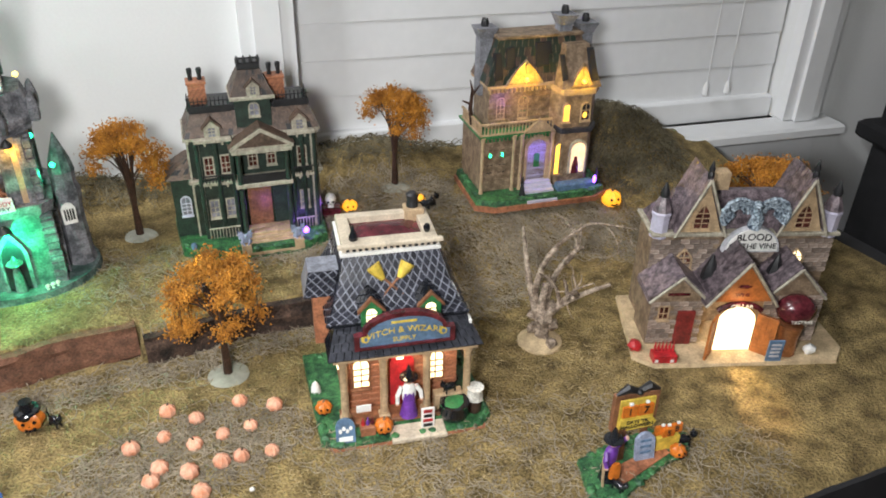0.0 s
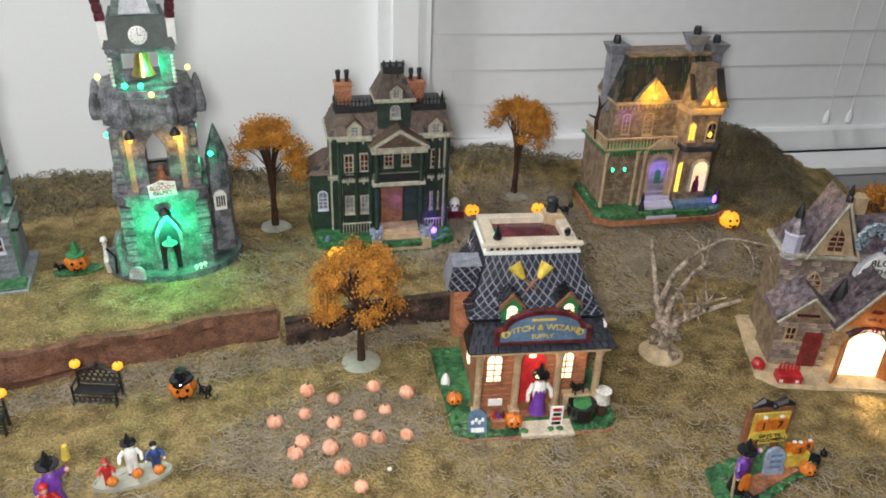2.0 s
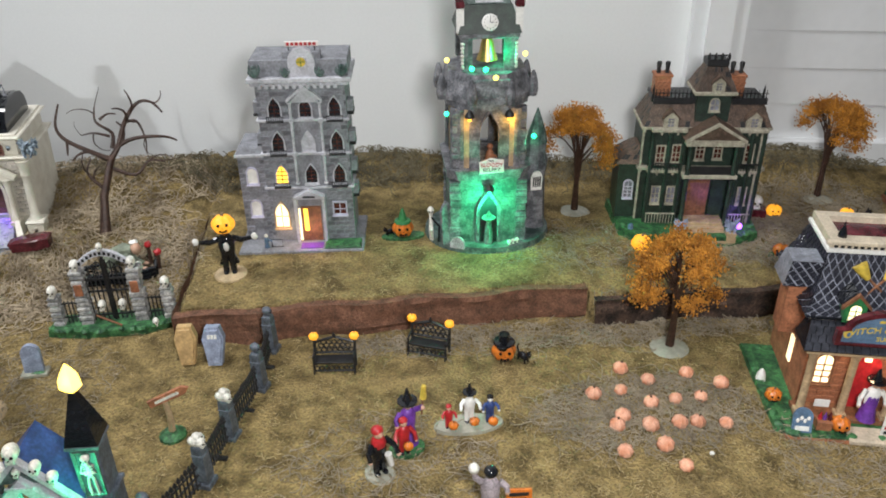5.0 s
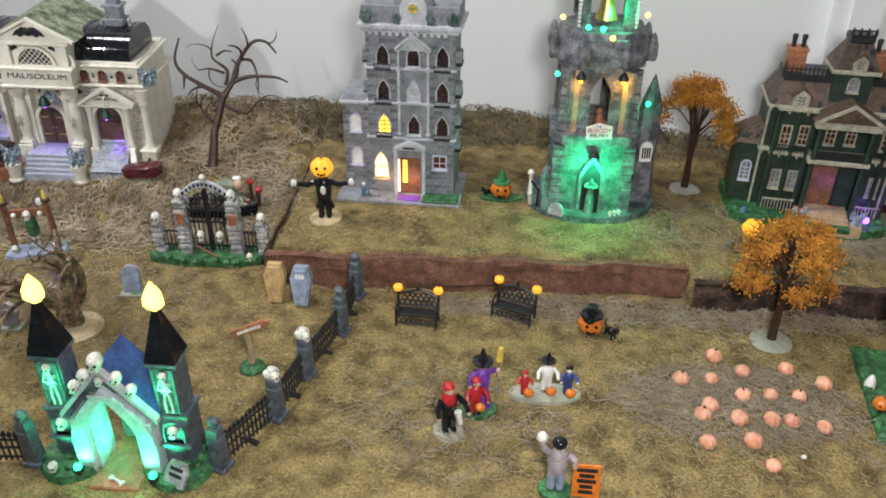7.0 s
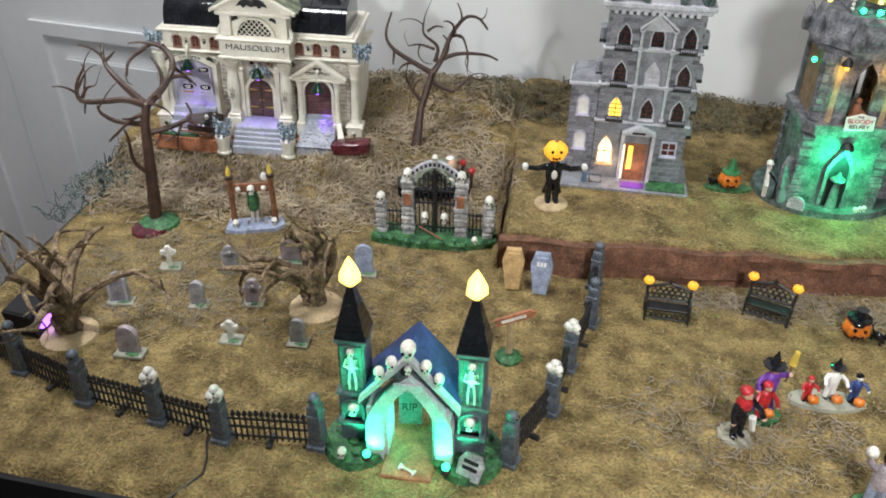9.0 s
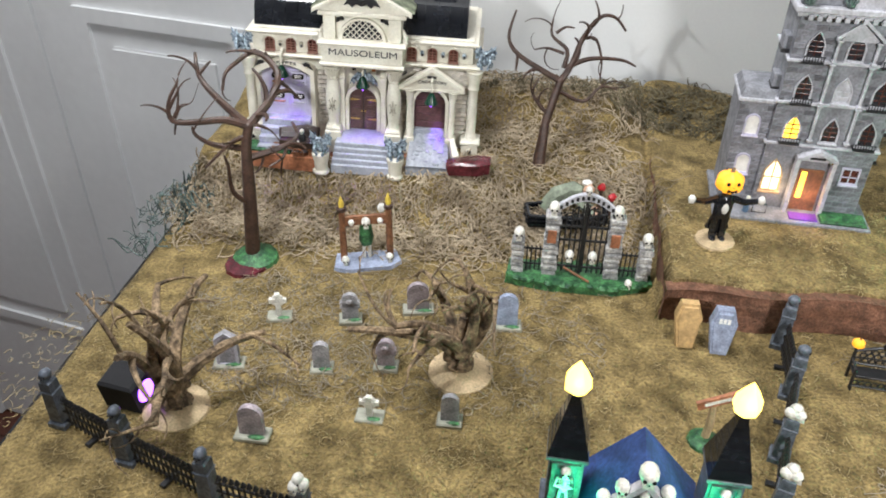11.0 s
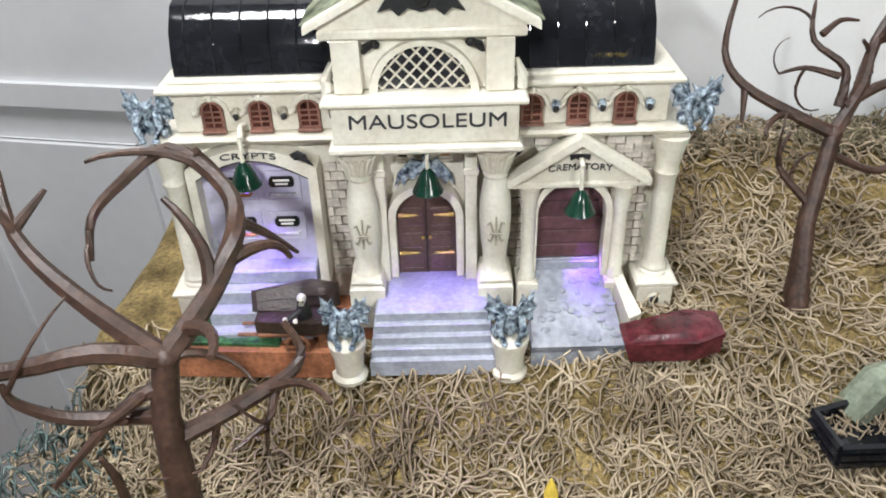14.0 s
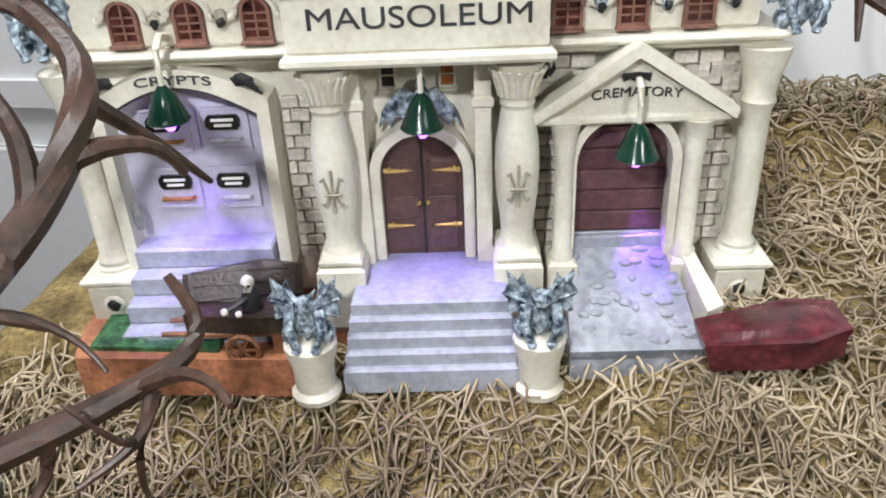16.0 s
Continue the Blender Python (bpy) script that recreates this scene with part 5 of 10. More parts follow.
    part("luggage_cart", Shape(IRON).tube([(-0.0295, -0.014, 0.004), (-0.0295, -0.014, 0.013), (-0.018, -0.014, 0.013), (-0.018, -0.014, 0.004), (-0.0295, -0.014, 0.004)], 0.0006, 6), t)
    q = t.matrix_world @ Vector((0.012, -0.012, 0.02))
    lamp("porch_light", "POINT", Matrix.Translation(q), 0.010, (1.0, 0.62, 0.25), radius=0.003)
    lamp("violet_light", "POINT", Matrix.Translation(t.matrix_world @ Vector((0.014, -0.022, 0.012))), 0.004, (0.35, 0.1, 1.0), radius=0.003)
    lamp("window_light", "POINT", Matrix.Translation(t.matrix_world @ Vector((-0.012, -0.010, 0.024))), 0.008, (1.0, 0.66, 0.36), radius=0.003)
    # the purple glow before the door is put into this mat's colour
    part("door_mat", Shape(PURPLE).box(0.002, 0.026, -0.020, -0.008, 0.0042, 0.0052, lip=0.0002), t)


build_hotel()


# ---- bell tower ----
DARKSTONE = material("dark_weathered_stone", (0.10, 0.105, 0.12), 0.6, 0.4, 500, 110, 0.6, tint=(0.21, 0.21, 0.23))

def octagon(cx, cy, r, n=8, turn_by=22.5, sy=1.0):
    return [(cx + r * math.cos(radians(turn_by + 360 * k / n)), cy + sy * r * math.sin(radians(turn_by + 360 * k / n))) for k in range(n)]


def chamfered(cx, cy, h, c):
    """The plan of a square with cut corners, in the order of octagon()."""
    q = h - c
    return [(cx + x, cy + y) for x, y in ((h, q), (q, h), (-q, h), (-h, q), (-h, -q), (-q, -h), (q, -h), (h, -q))]


def build_belfry():
    t = thing("bell_tower", pose(-0.31, 0.6, 0.036, 0, 0, 28), "tall dark stone bell tower model glowing green and amber", "model house", "lighted model houses")
    z = lambda a: a - 0.036
    cx, cy = -0.010, 0.035
    base = Shape(TEAL)
    base.plate([(cx + 0.070 * math.cos(q) + 0.004, cy + 0.058 * math.sin(q)) for q in (6.283 * k / 36 for k in range(36))], -0.004, 0.006, 0.02)
    part("base", base, t, "round mossy grey-green base")
    s = Shape(TEAL)
    s.plate(chamfered(cx, cy, 0.0390, 0.009), 0.005, z(0.119))
    part("lower_wall", s, t, "green-lit stone lower storey")
    s = Shape(DARKSTONE)
    s.plate(chamfered(cx, cy, 0.0430, 0.010), z(0.116), z(0.123))
    s.plate(chamfered(cx, cy, 0.0445, 0.010), z(0.123), z(0.127))
    part("ledge", s, t)
    for sx in (-1, 1):
        for sy, low, high, q in ((-1, 0.005, z(0.114), 0.0352), (-1, z(0.128), z(0.188), 0.0325), (1, 0.005, z(0.114), 0.0352)):
            zz = low
            while zz < high:
                h, w = random.uniform(0.006, 0.010), random.uniform(0.0048, 0.0062)
                part("corner_stone", Shape(DARKSTONE).box(cx + sx * q - w, cx + sx * q + w, cy + sy * q - w, cy + sy * q + w, zz, min(zz + h, high) - 0.0005, lip=0.0012), t)
                zz += h
        part("front_panel", Shape(BUFF).box(cx + sx * 0.0245 - 0.0042, cx + sx * 0.0245 + 0.0042, cy - 0.0372, cy - 0.0350, z(0.127), z(0.190), lip=0.0004), t, "amber-lit buff stone panel")
    # open middle storey: corner piers, arched front and back walls
    for px_, py_ in chamfered(cx, cy, 0.0350, 0.006):
        part("pier", Shape(DARKSTONE).tube([(px_, py_, z(0.127)), (px_, py_, z(0.190))], 0.0042, 8), t)
    for sy in (-1, 1):
        yy = cy + sy * 0.0365
        for sx in (-1, 1):
            part("wall_strip", Shape(DARKSTONE).box(cx + sx * 0.0150 - 0.0055, cx + sx * 0.0150 + 0.0055, yy - 0.0015, yy + 0.0015, z(0.127), z(0.192), lip=0.0004), t)
            part("spandrel", Shape(DARKSTONE).slab([(cx + sx * 0.0095, z(0.176)), (cx + sx * 0.0095, z(0.192)), (cx, z(0.192)), (cx, z(0.1885))], yy - 0.001, yy + 0.001), t)
        op = arch(cx, z(0.127), 0.0190, 0.059, True)
        part("pointed_arch", Shape(DARKSTONE).ring(rect(cx, z(0.127), 0.021, 0.064)[:2] + [(x, min(zz + 0.004, z(0.192))) for x, zz in op[2:]], op, yy - 0.003, yy + 0.002), t, "open pointed arch of weathered stone")
    s = Shape(BUFF)
    for a in (1, 3):
        for sx in (-1, 1):
            p, q = chamfered(cx, cy, 0.0355, 0.006)[0 if sx > 0 else 3], chamfered(cx, cy, 0.0355, 0.006)[7 if sx > 0 else 4]
            s.put([(p[0], p[1], z(0.127)), (q[0], q[1], z(0.127)), (q[0], q[1], z(0.19)), (p[0], p[1], z(0.19)), (p[0] * 0.97, p[1], z(0.127)), (q[0] * 0.97, q[1], z(0.127)), (q[0] * 0.97, q[1], z(0.19)), (p[0] * 0.97, p[1], z(0.19))], [(0, 1, 2, 3), (7, 6, 5, 4), (0, 4, 5, 1), (2, 6, 7, 3)])
    part("side_wall", s, t)
    s = Shape(BUFF)
    f = chamfered(cx, cy, 0.0360, 0.006)
    for a, b in ((f[4], f[5]), (f[6], f[7])):
        s.put([(*a, z(0.127)), (*b, z(0.127)), (*b, z(0.19)), (*a, z(0.19)), (a[0], a[1] + 0.002, z(0.127)), (b[0], b[1] + 0.002, z(0.127)), (b[0], b[1] + 0.002, z(0.19)), (a[0], a[1] + 0.002, z(0.19))], [(0, 1, 2, 3), (7, 6, 5, 4), (0, 3, 7, 4), (1, 5, 6, 2)])
    part("angled_wall", s, t, "amber-lit buff stone panels")
    # skirt, panel and belfry
    s = Shape(DARKSTONE)
    s.plate(octagon(cx, cy, 0.0455), z(0.190), z(0.197))
    s.plate(octagon(cx, cy, 0.0500), z(0.197), z(0.203), 0.0)
    s.plate(octagon(cx, cy, 0.0500), z(0.203), z(0.2255), 0.16)
    for px_, py_ in octagon(cx, cy, 0.050):
        s.lathe((px_, py_, z(0.197)), [(0.0045, 0), (0.0056, 0.006), (0.0050, 0.014), (0.0030, 0.022), (0.001, 0.026)], 8)
    part("skirt_roof", s, t, "dark grey sloped skirt roof")
    part("panel", Shape(DARKSTONE).box(cx - 0.0195, cx + 0.0195, cy - 0.0465, cy - 0.040, z(0.2045), z(0.2215), lip=0.001), t, "blue-grey stone panel")
    s = Shape(DARKSTONE)
    s.box(cx - 0.026, cx + 0.026, cy - 0.026, cy + 0.026, z(0.2245), z(0.2285), lip=0.0006)
    for sx in (-1, 1):
        for sy in (-1, 1):
            s.box(cx + sx * 0.0245 - 0.0035, cx + sx * 0.0245 + 0.0035, cy + sy * 0.0245 - 0.0035, cy + sy * 0.0245 + 0.0035, z(0.2285), z(0.2600), lip=0.0006)
    s.box(cx - 0.0295, cx + 0.0295, cy - 0.0295, cy + 0.0295, z(0.2580), z(0.2630), lip=0.0008)
    part("belfry_frame", s, t)
    s = Shape(TEAL)
    s.box(cx + 0.0145, cx + 0.0215, cy - 0.0275, cy - 0.0255, z(0.2285), z(0.258), lip=0.0004)
    s.box(cx - 0.0215, cx - 0.0165, cy - 0.0275, cy - 0.0255, z(0.2285), z(0.258), lip=0.0004)
    part("shutter", s, t, "green-lit shutters")
    s = Shape(BONE)
    for sx in (-1, 1):
        for k in range(7):
            s.ball((cx + sx * 0.0265, cy - 0.0292, z(0.2305) + k * 0.0038), 0.0019, 6, rough=0.15)
    part("bone_chain", s, t, "chains of small bones")
    part("bell", Shape(BRASS).lathe((cx, cy - 0.012, z(0.2335)), [(0.0108, 0), (0.0104, 0.0015), (0.0078, 0.008), (0.0066, 0.016), (0.0045, 0.0215), (0.001, 0.0235)], 18), t, "golden bell")
    s = Shape(MANSION)
    s.frustum(cx - 0.031, cx + 0.031, cy - 0.031, cy + 0.031, z(0.2630), cx - 0.0225, cx + 0.0225, cy - 0.0225, cy + 0.0225, z(0.2890))
    part("clock_roof", s, t, "near-black roof round the clock")
    c = part("clock", Shape(WHITE).lathe((0, 0, 0), [(0.0080, 0), (0.0080, 0.0012), (0.0072, 0.0018)], 24), t, "round white clock")
    c.matrix_local = pose(cx, cy - 0.0285, z(0.2735), 80, 0, 0)
    s = Shape(IRON)
    for k in range(12):
        q = 6.283 * k / 12
        s.box(math.cos(q) * 0.0058 - 0.0004, math.cos(q) * 0.0058 + 0.0004, math.sin(q) * 0.0058 - 0.0004, math.sin(q) * 0.0058 + 0.0004, 0.0017, 0.0022, lip=0)
    s.box(-0.0003, 0.0003, 0, 0.0048, 0.0019, 0.0024, lip=0).box(0, 0.0035, -0.0003, 0.0003, 0.0019, 0.0024, lip=0)
    part("clock_hands", s, c)
    s = Shape(TEAL)
    s.frustum(cx - 0.0200, cx + 0.0200, cy - 0.020, cy + 0.020, z(0.2890), cx - 0.0115, cx + 0.0115, cy - 0.0115, cy + 0.0115, z(0.3190))
    for sx in (-1, 1):
        s.frustum(cx + sx * 0.018 - 0.003, cx + sx * 0.018 + 0.003, cy - 0.021, cy - 0.015, z(0.288), cx + sx * 0.0105 - 0.002, cx + sx * 0.0105 + 0.002, cy - 0.0125, cy - 0.009, z(0.3225))
    part("lantern", s, t, "green-grey lantern top")
    part("lantern_glass", Shape(PALEGREY).frustum(cx - 0.0135, cx + 0.0135, cy - 0.0212, cy - 0.019, z(0.2905), cx - 0.0085, cx + 0.0085, cy - 0.0145, cy - 0.012, z(0.3135)), t, "frosted lantern glass")
    for sx in (-1, 1):
        s = Shape(WHITE).box(cx + sx * 0.0285 - 0.0035, cx + sx * 0.0285 + 0.0035, cy - 0.0285, cy - 0.0215, z(0.2630), z(0.2870), lip=0.0008)
        s.use(MAROON).m = pose(cx + sx * 0.0285, cy - 0.025, z(0.2870), 0, sx * 6, 0)
        for k in range(7):
            s.box(-0.0042, 0.0042, -0.0042, 0.0042, k * 0.0072, k * 0.0072 + 0.0068, lip=0.0010)
        part("brick_spire", s, t, "red-brown brick chimney spire")
    # entrance
    s = Shape(DARKSTONE).ring(arch(cx, 0.006, 0.026, 0.062, True), arch(cx, 0.006, 0.0190, 0.055, True), cy - 0.0430, cy - 0.0380)
    d = part("doorway", s, t, "pointed stone doorway lit green")
    part("door", Shape(IRON).slab(arch(cx, 0.006, 0.0192, 0.0555, True), cy - 0.0398, cy - 0.0390), d)
    s = Shape(TEAL).lathe((cx, cy - 0.0445, 0.006), [(0.0052, 0), (0.0046, 0.012), (0.0034, 0.022), (0.0022, 0.026)], 10)
    s.use(GREENPAINT).ball((cx, cy - 0.0450, 0.0355), 0.0042, 10)
    s.use(TEAL).lathe((cx, cy - 0.0450, 0.0365), [(0.0075, 0), (0.0068, 0.0012), (0.0035, 0.002), (0.0008, 0.008)], 12)
    part("doorkeeper_figure", s, t, "small robed figure in the doorway")
    s = Shape(IRON).lathe((cx - 0.0005, cy - 0.0445, z(0.1050)), [(0.0062, 0), (0.0045, 0.004), (0.0012, 0.0065)], 10)
    q = part("door_lamp", s, t, "black lamp over the doorway")
    part("bulb", Shape(LIT_GREEN).ball((cx, cy - 0.0450, z(0.1040)), 0.0028, 8), q)
    for x in (cx - 0.0205, cx + 0.0195):
        q = part("wall_lamp", Shape(IRON).lathe((x, cy - 0.040, z(0.1830)), [(0.0050, 0), (0.0048, 0.002), (0.0030, 0.005), (0.001, 0.0075)], 10), t, "black wall lamp")
        part("bulb", Shape(LIT_AMBER).ball((x, cy - 0.0405, z(0.1810)), 0.0021, 8), q)
    s = Shape(WHITE)
    s.m = pose(cx + 0.001, cy - 0.0505, z(0.1335), 0, -4, 0)
    s.slab([(-0.0125, -0.007), (0.0125, -0.007), (0.0125, 0.006), (0.006, 0.0075), (0, 0.0095), (-0.006, 0.0075), (-0.0125, 0.006)], -0.001, 0.001)
    g = part("hanging_sign", s, t, "white board with red and black letters")
    text_mesh("lettering", "THE", 0.0030, pose(cx, -0.0518 + cy, z(0.1400)), IRON, g)
    text_mesh("lettering", "BLOODY", 0.0056, pose(cx + 0.001, -0.0518 + cy, z(0.1357)), RED, g)
    text_mesh("lettering", "BELFRY", 0.0056, pose(cx + 0.001, -0.0518 + cy, z(0.1303)), IRON, g)
    s = Shape(TERRA).lathe((cx + 0.002, cy - 0.030, z(0.127)), [(0.0062, 0), (0.005, 0.008), (0.0036, 0.015), (0.002, 0.018)], 10)
    s.ball((cx + 0.002, cy - 0.030, z(0.1475)), 0.0034, 8).tube([(cx + 0.001, cy - 0.031, z(0.141)), (cx + 0.009, cy - 0.034, z(0.137))], 0.0014, 6)
    part("ringer_figure", s, t, "brown hooded figure inside the arch")
    # side turret with stairs, stones and plaques
    tx = 0.0460
    s = Shape(DARKSTONE)
    s.lathe((tx, cy - 0.004, 0.004), [(0.0140, 0), (0.0125, 0.012), (0.0110, 0.060), (0.0130, 0.076), (0.0128, 0.082), (0.0105, 0.088), (0.0112, 0.100)], 8)
    s.use(TEAL).lathe((tx, cy - 0.004, 0.104), [(0.0118, 0), (0.0095, 0.012), (0.0048, 0.026), (0.0006, 0.038)], 8)
    part("side_turret", s, t, "grey stone side turret with green spire")
    s = Shape(DARKSTONE)
    for k in range(9):
        q = radians(200 + 16 * k)
        s.box(tx - 0.020 - 0.002, tx - 0.020 + 0.008, cy - 0.024 + 0.003 * k, cy - 0.019 + 0.003 * k, 0.004, 0.012 + 0.0105 * k, lip=0.0006)
    part("stair", s, t)
    s = Shape(WHITE)
    s.m = pose(tx - 0.002, cy - 0.0225, 0.056, 0, 0, 8)
    s.slab([(-0.006, 0), (0.006, 0), (0.0065, 0.016), (0.004, 0.0205), (0, 0.022), (-0.004, 0.0205), (-0.0065, 0.016)], -0.001, 0.001)
    s.use(IRON)
    for k in range(4):
        s.box(-0.0042 + 0.0024 * k, -0.0026 + 0.0024 * k, -0.0014, -0.0009, 0.004, 0.0155, lip=0)
    part("plaque", s, t, "white plaque with unreadable black letters")
    for x, a, h in ((cx - 0.043, 20, 0.048), (cx + 0.0340, -15, 0.042)):
        s = Shape(DARKSTONE)
        s.m = pose(x, cy - 0.038, 0.005, -6, 0, a)
        s.slab(arch(0, 0, 0.013, h, True), -0.0025, 0.0025)
        part("standing_stone", s, t, "tall mossy stone slab")
    s = Shape(BONE)
    s.tube([(cx - 0.060, cy - 0.030, 0.006), (cx - 0.061, cy - 0.034, 0.020), (cx - 0.060, cy - 0.026, 0.036)], [0.0022, 0.0026, 0.002], 7)
    skull(s, (cx - 0.0605, cy - 0.028, 0.036), 0.0042)
    s.tube([(cx - 0.060, cy - 0.029, 0.032), (cx - 0.052, cy - 0.035, 0.024), (cx - 0.053, cy - 0.040, 0.008)], 0.0013, 6)
    part("skeleton_figure", s, t, "leaning skeleton figure")
    s = Shape(TOMB)
    s.m = pose(cx - 0.034, cy - 0.0510, 0.005, -12, 0, -25)
    s.slab(arch(0, 0, 0.0155, 0.0125), -0.002, 0.002)
    part("headstone", s, t)
    for k in range(3):
        part("skull", skull(Shape(BONE), (cx + 0.022 + 0.0045 * k, cy - 0.050 + 0.002 * k, 0.006), 0.0026), t)
    for x, y, zz, m in ((cx - 0.040, cy - 0.008, 0.2325, LIT_YELLOW), (cx + 0.0390, cy - 0.010, 0.2370, LIT_YELLOW), (cx - 0.0410, cy - 0.012, 0.1780, LIT_GREEN), (cx + 0.0380, cy - 0.010, 0.1800, LIT_GREEN), (cx - 0.0175, cy - 0.0310, 0.2295, LIT_GREEN), (cx - 0.004, cy - 0.0330, 0.2290, LIT_GREEN), (cx + 0.0040, cy - 0.046, 0.2245, LIT_YELLOW), (tx - 0.006, cy - 0.018, 0.152, LIT_GREEN)):
        part("bulb", Shape(m).ball((x, y, z(zz)), 0.0026, 8), t, "small glowing bulb")
    for x, y, zz, p, c in ((cx, cy - 0.062, 0.090, 0.28, (0.02, 1.0, 0.42)), (cx + 0.012, cy - 0.030, 0.245, 0.05, (0.02, 1.0, 0.42)), (cx + 0.0205, cy - 0.0460, 0.176, 0.020, (1.0, 0.50, 0.05)), (cx - 0.0225, cy - 0.0450, 0.176, 0.007, (1.0, 0.50, 0.05)), (tx - 0.014, cy - 0.030, 0.150, 0.010, (0.02, 1.0, 0.42)), (cx, cy - 0.012, 0.148, 0.006, (1.0, 0.5, 0.1)), (cx - 0.060, cy - 0.010, 0.110, 0.008, (0.02, 1.0, 0.42))):
        q = t.matrix_world @ Vector((x, y, z(zz)))
        lamp("tower_light", "POINT", Matrix.Translation(q), p, c, radius=0.003)


build_belfry()


# ---- dark green mansion ----
def shingles(parent, name, corners, cols, rows, mat, gap=0.12, lift=0.0007, odd=None, share=0.0):
    """Shingles laid in rows over a four-cornered roof face (lower left, lower right, upper right, upper left), joined."""
    a, b, c, d = [Vector(p) for p in corners]
    n = (b - a).cross(d - a).normalized()
    s = Shape(mat)
    for r in range(rows):
        for k in range(cols + 1):
            x0, x1 = (k - 0.5 * (r % 2)) / cols, (k + 1 - 0.5 * (r % 2) - gap) / cols
            x0, x1 = max(0, x0), min(1, x1)
            if x1 - x0 < 0.2 / cols:
                continue
            y0, y1 = r / rows, min(1.0, (r + 1.15) / rows)
            at4 = [(a.lerp(b, x)).lerp(d.lerp(c, x), y) for x, y in ((x0, y0), (x1, y0), (x1, y1), (x0, y1))]
            h = lift * random.uniform(0.8, 1.5)
            s.use(odd if odd and random.random() < share else mat)
            low = [p - n * 0.0004 for p in at4]
            up = [at4[0] + n * h, at4[1] + n * h, at4[2] + n * 0.0002, at4[3] + n * 0.0002]
            s.put(low + up, [(4, 5, 6, 7), (0, 1, 5, 4), (1, 2, 6, 5), (3, 0, 4, 7), (3, 2, 1, 0)])
    ob = part(name, s, parent, smooth=False)
    return tagged(ob, kind="stuff")


def diamonds(parent, name, corners, cols, rows, mat, lift=0.0012):
    """Diamond slates with open pale joints over a four-cornered roof face, joined."""
    a, b, c, d = [Vector(p) for p in corners]
    n = (b - a).cross(d - a).normalized()
    place = lambda x, y: a.lerp(b, min(1, max(0, x))).lerp(d.lerp(c, min(1, max(0, x))), min(1, max(0, y)))
    s = Shape(mat)
    for r in range(2 * rows + 1):
        for k in range(cols + 1):
            x, y = (k + 0.5 * (r % 2)) / cols, r / (2 * rows)
            if x > 1.001:
                continue
            h = lift * random.uniform(0.7, 1.3)
            ring = [(x - 0.44 / cols, y), (x, y - 0.44 / rows), (x + 0.44 / cols, y), (x, y + 0.44 / rows)]
            low = [place(*p) - n * 0.0002 for p in ring]
            top = [place(x + (p[0] - x) * 0.86, y + (p[1] - y) * 0.86) + n * h for p in ring]
            s.put(low + top, [(4, 5, 6, 7), (0, 1, 5, 4), (1, 2, 6, 5), (2, 3, 7, 6), (3, 0, 4, 7)])
    return tagged(part(name, s, parent, smooth=False), kind="stuff")


def mansard(parent, x0, x1, y0, y1, z0, X0, X1, Y0, Y1, z1, mat, shingle, size=0.006, name="roof", label="", odd=None, share=0.0):
    part(name, Shape(mat).frustum(x0, x1, y0, y1, z0, X0, X1, Y0, Y1, z1), parent, label)
    rows = max(2, int(math.dist((y0, z0), (Y0, z1)) / size))
    shingles(parent, "shingles", [(x0, y0, z0), (x1, y0, z0), (X1, Y0, z1), (X0, Y0, z1)], max(2, int((x1 - x0) / size)), rows, shingle, odd=odd, share=share)
    shingles(parent, "shingles", [(x0, y1, z0), (x0, y0, z0), (X0, Y0, z1), (X0, Y1, z1)], max(2, int((y1 - y0) / size)), rows, shingle, odd=odd, share=share)
    shingles(parent, "shingles", [(x1, y0, z0), (x1, y1, z0), (X1, Y1, z1), (X1, Y0, z1)], max(2, int((y1 - y0) / size)), rows, shingle, odd=odd, share=share)


def cresting(parent, x0, x1, y, z, h=0.008, step=0.004, mat=IRON):
    s = Shape(mat).box(x0, x1, y - 0.001, y + 0.001, z, z + h * 0.45, lip=0.0003)
    k = x0 + step / 2
    while k < x1:
        s.tube([(k, y, z + h * 0.3), (k, y, z + h)], [0.0008, 0.0003], 5)
        k += step
    s.tube([(x0, y, z + h * 0.75), (x1, y, z + h * 0.75)], 0.0005, 5)
    return part("iron_cresting", s, parent, "black iron roof cresting")


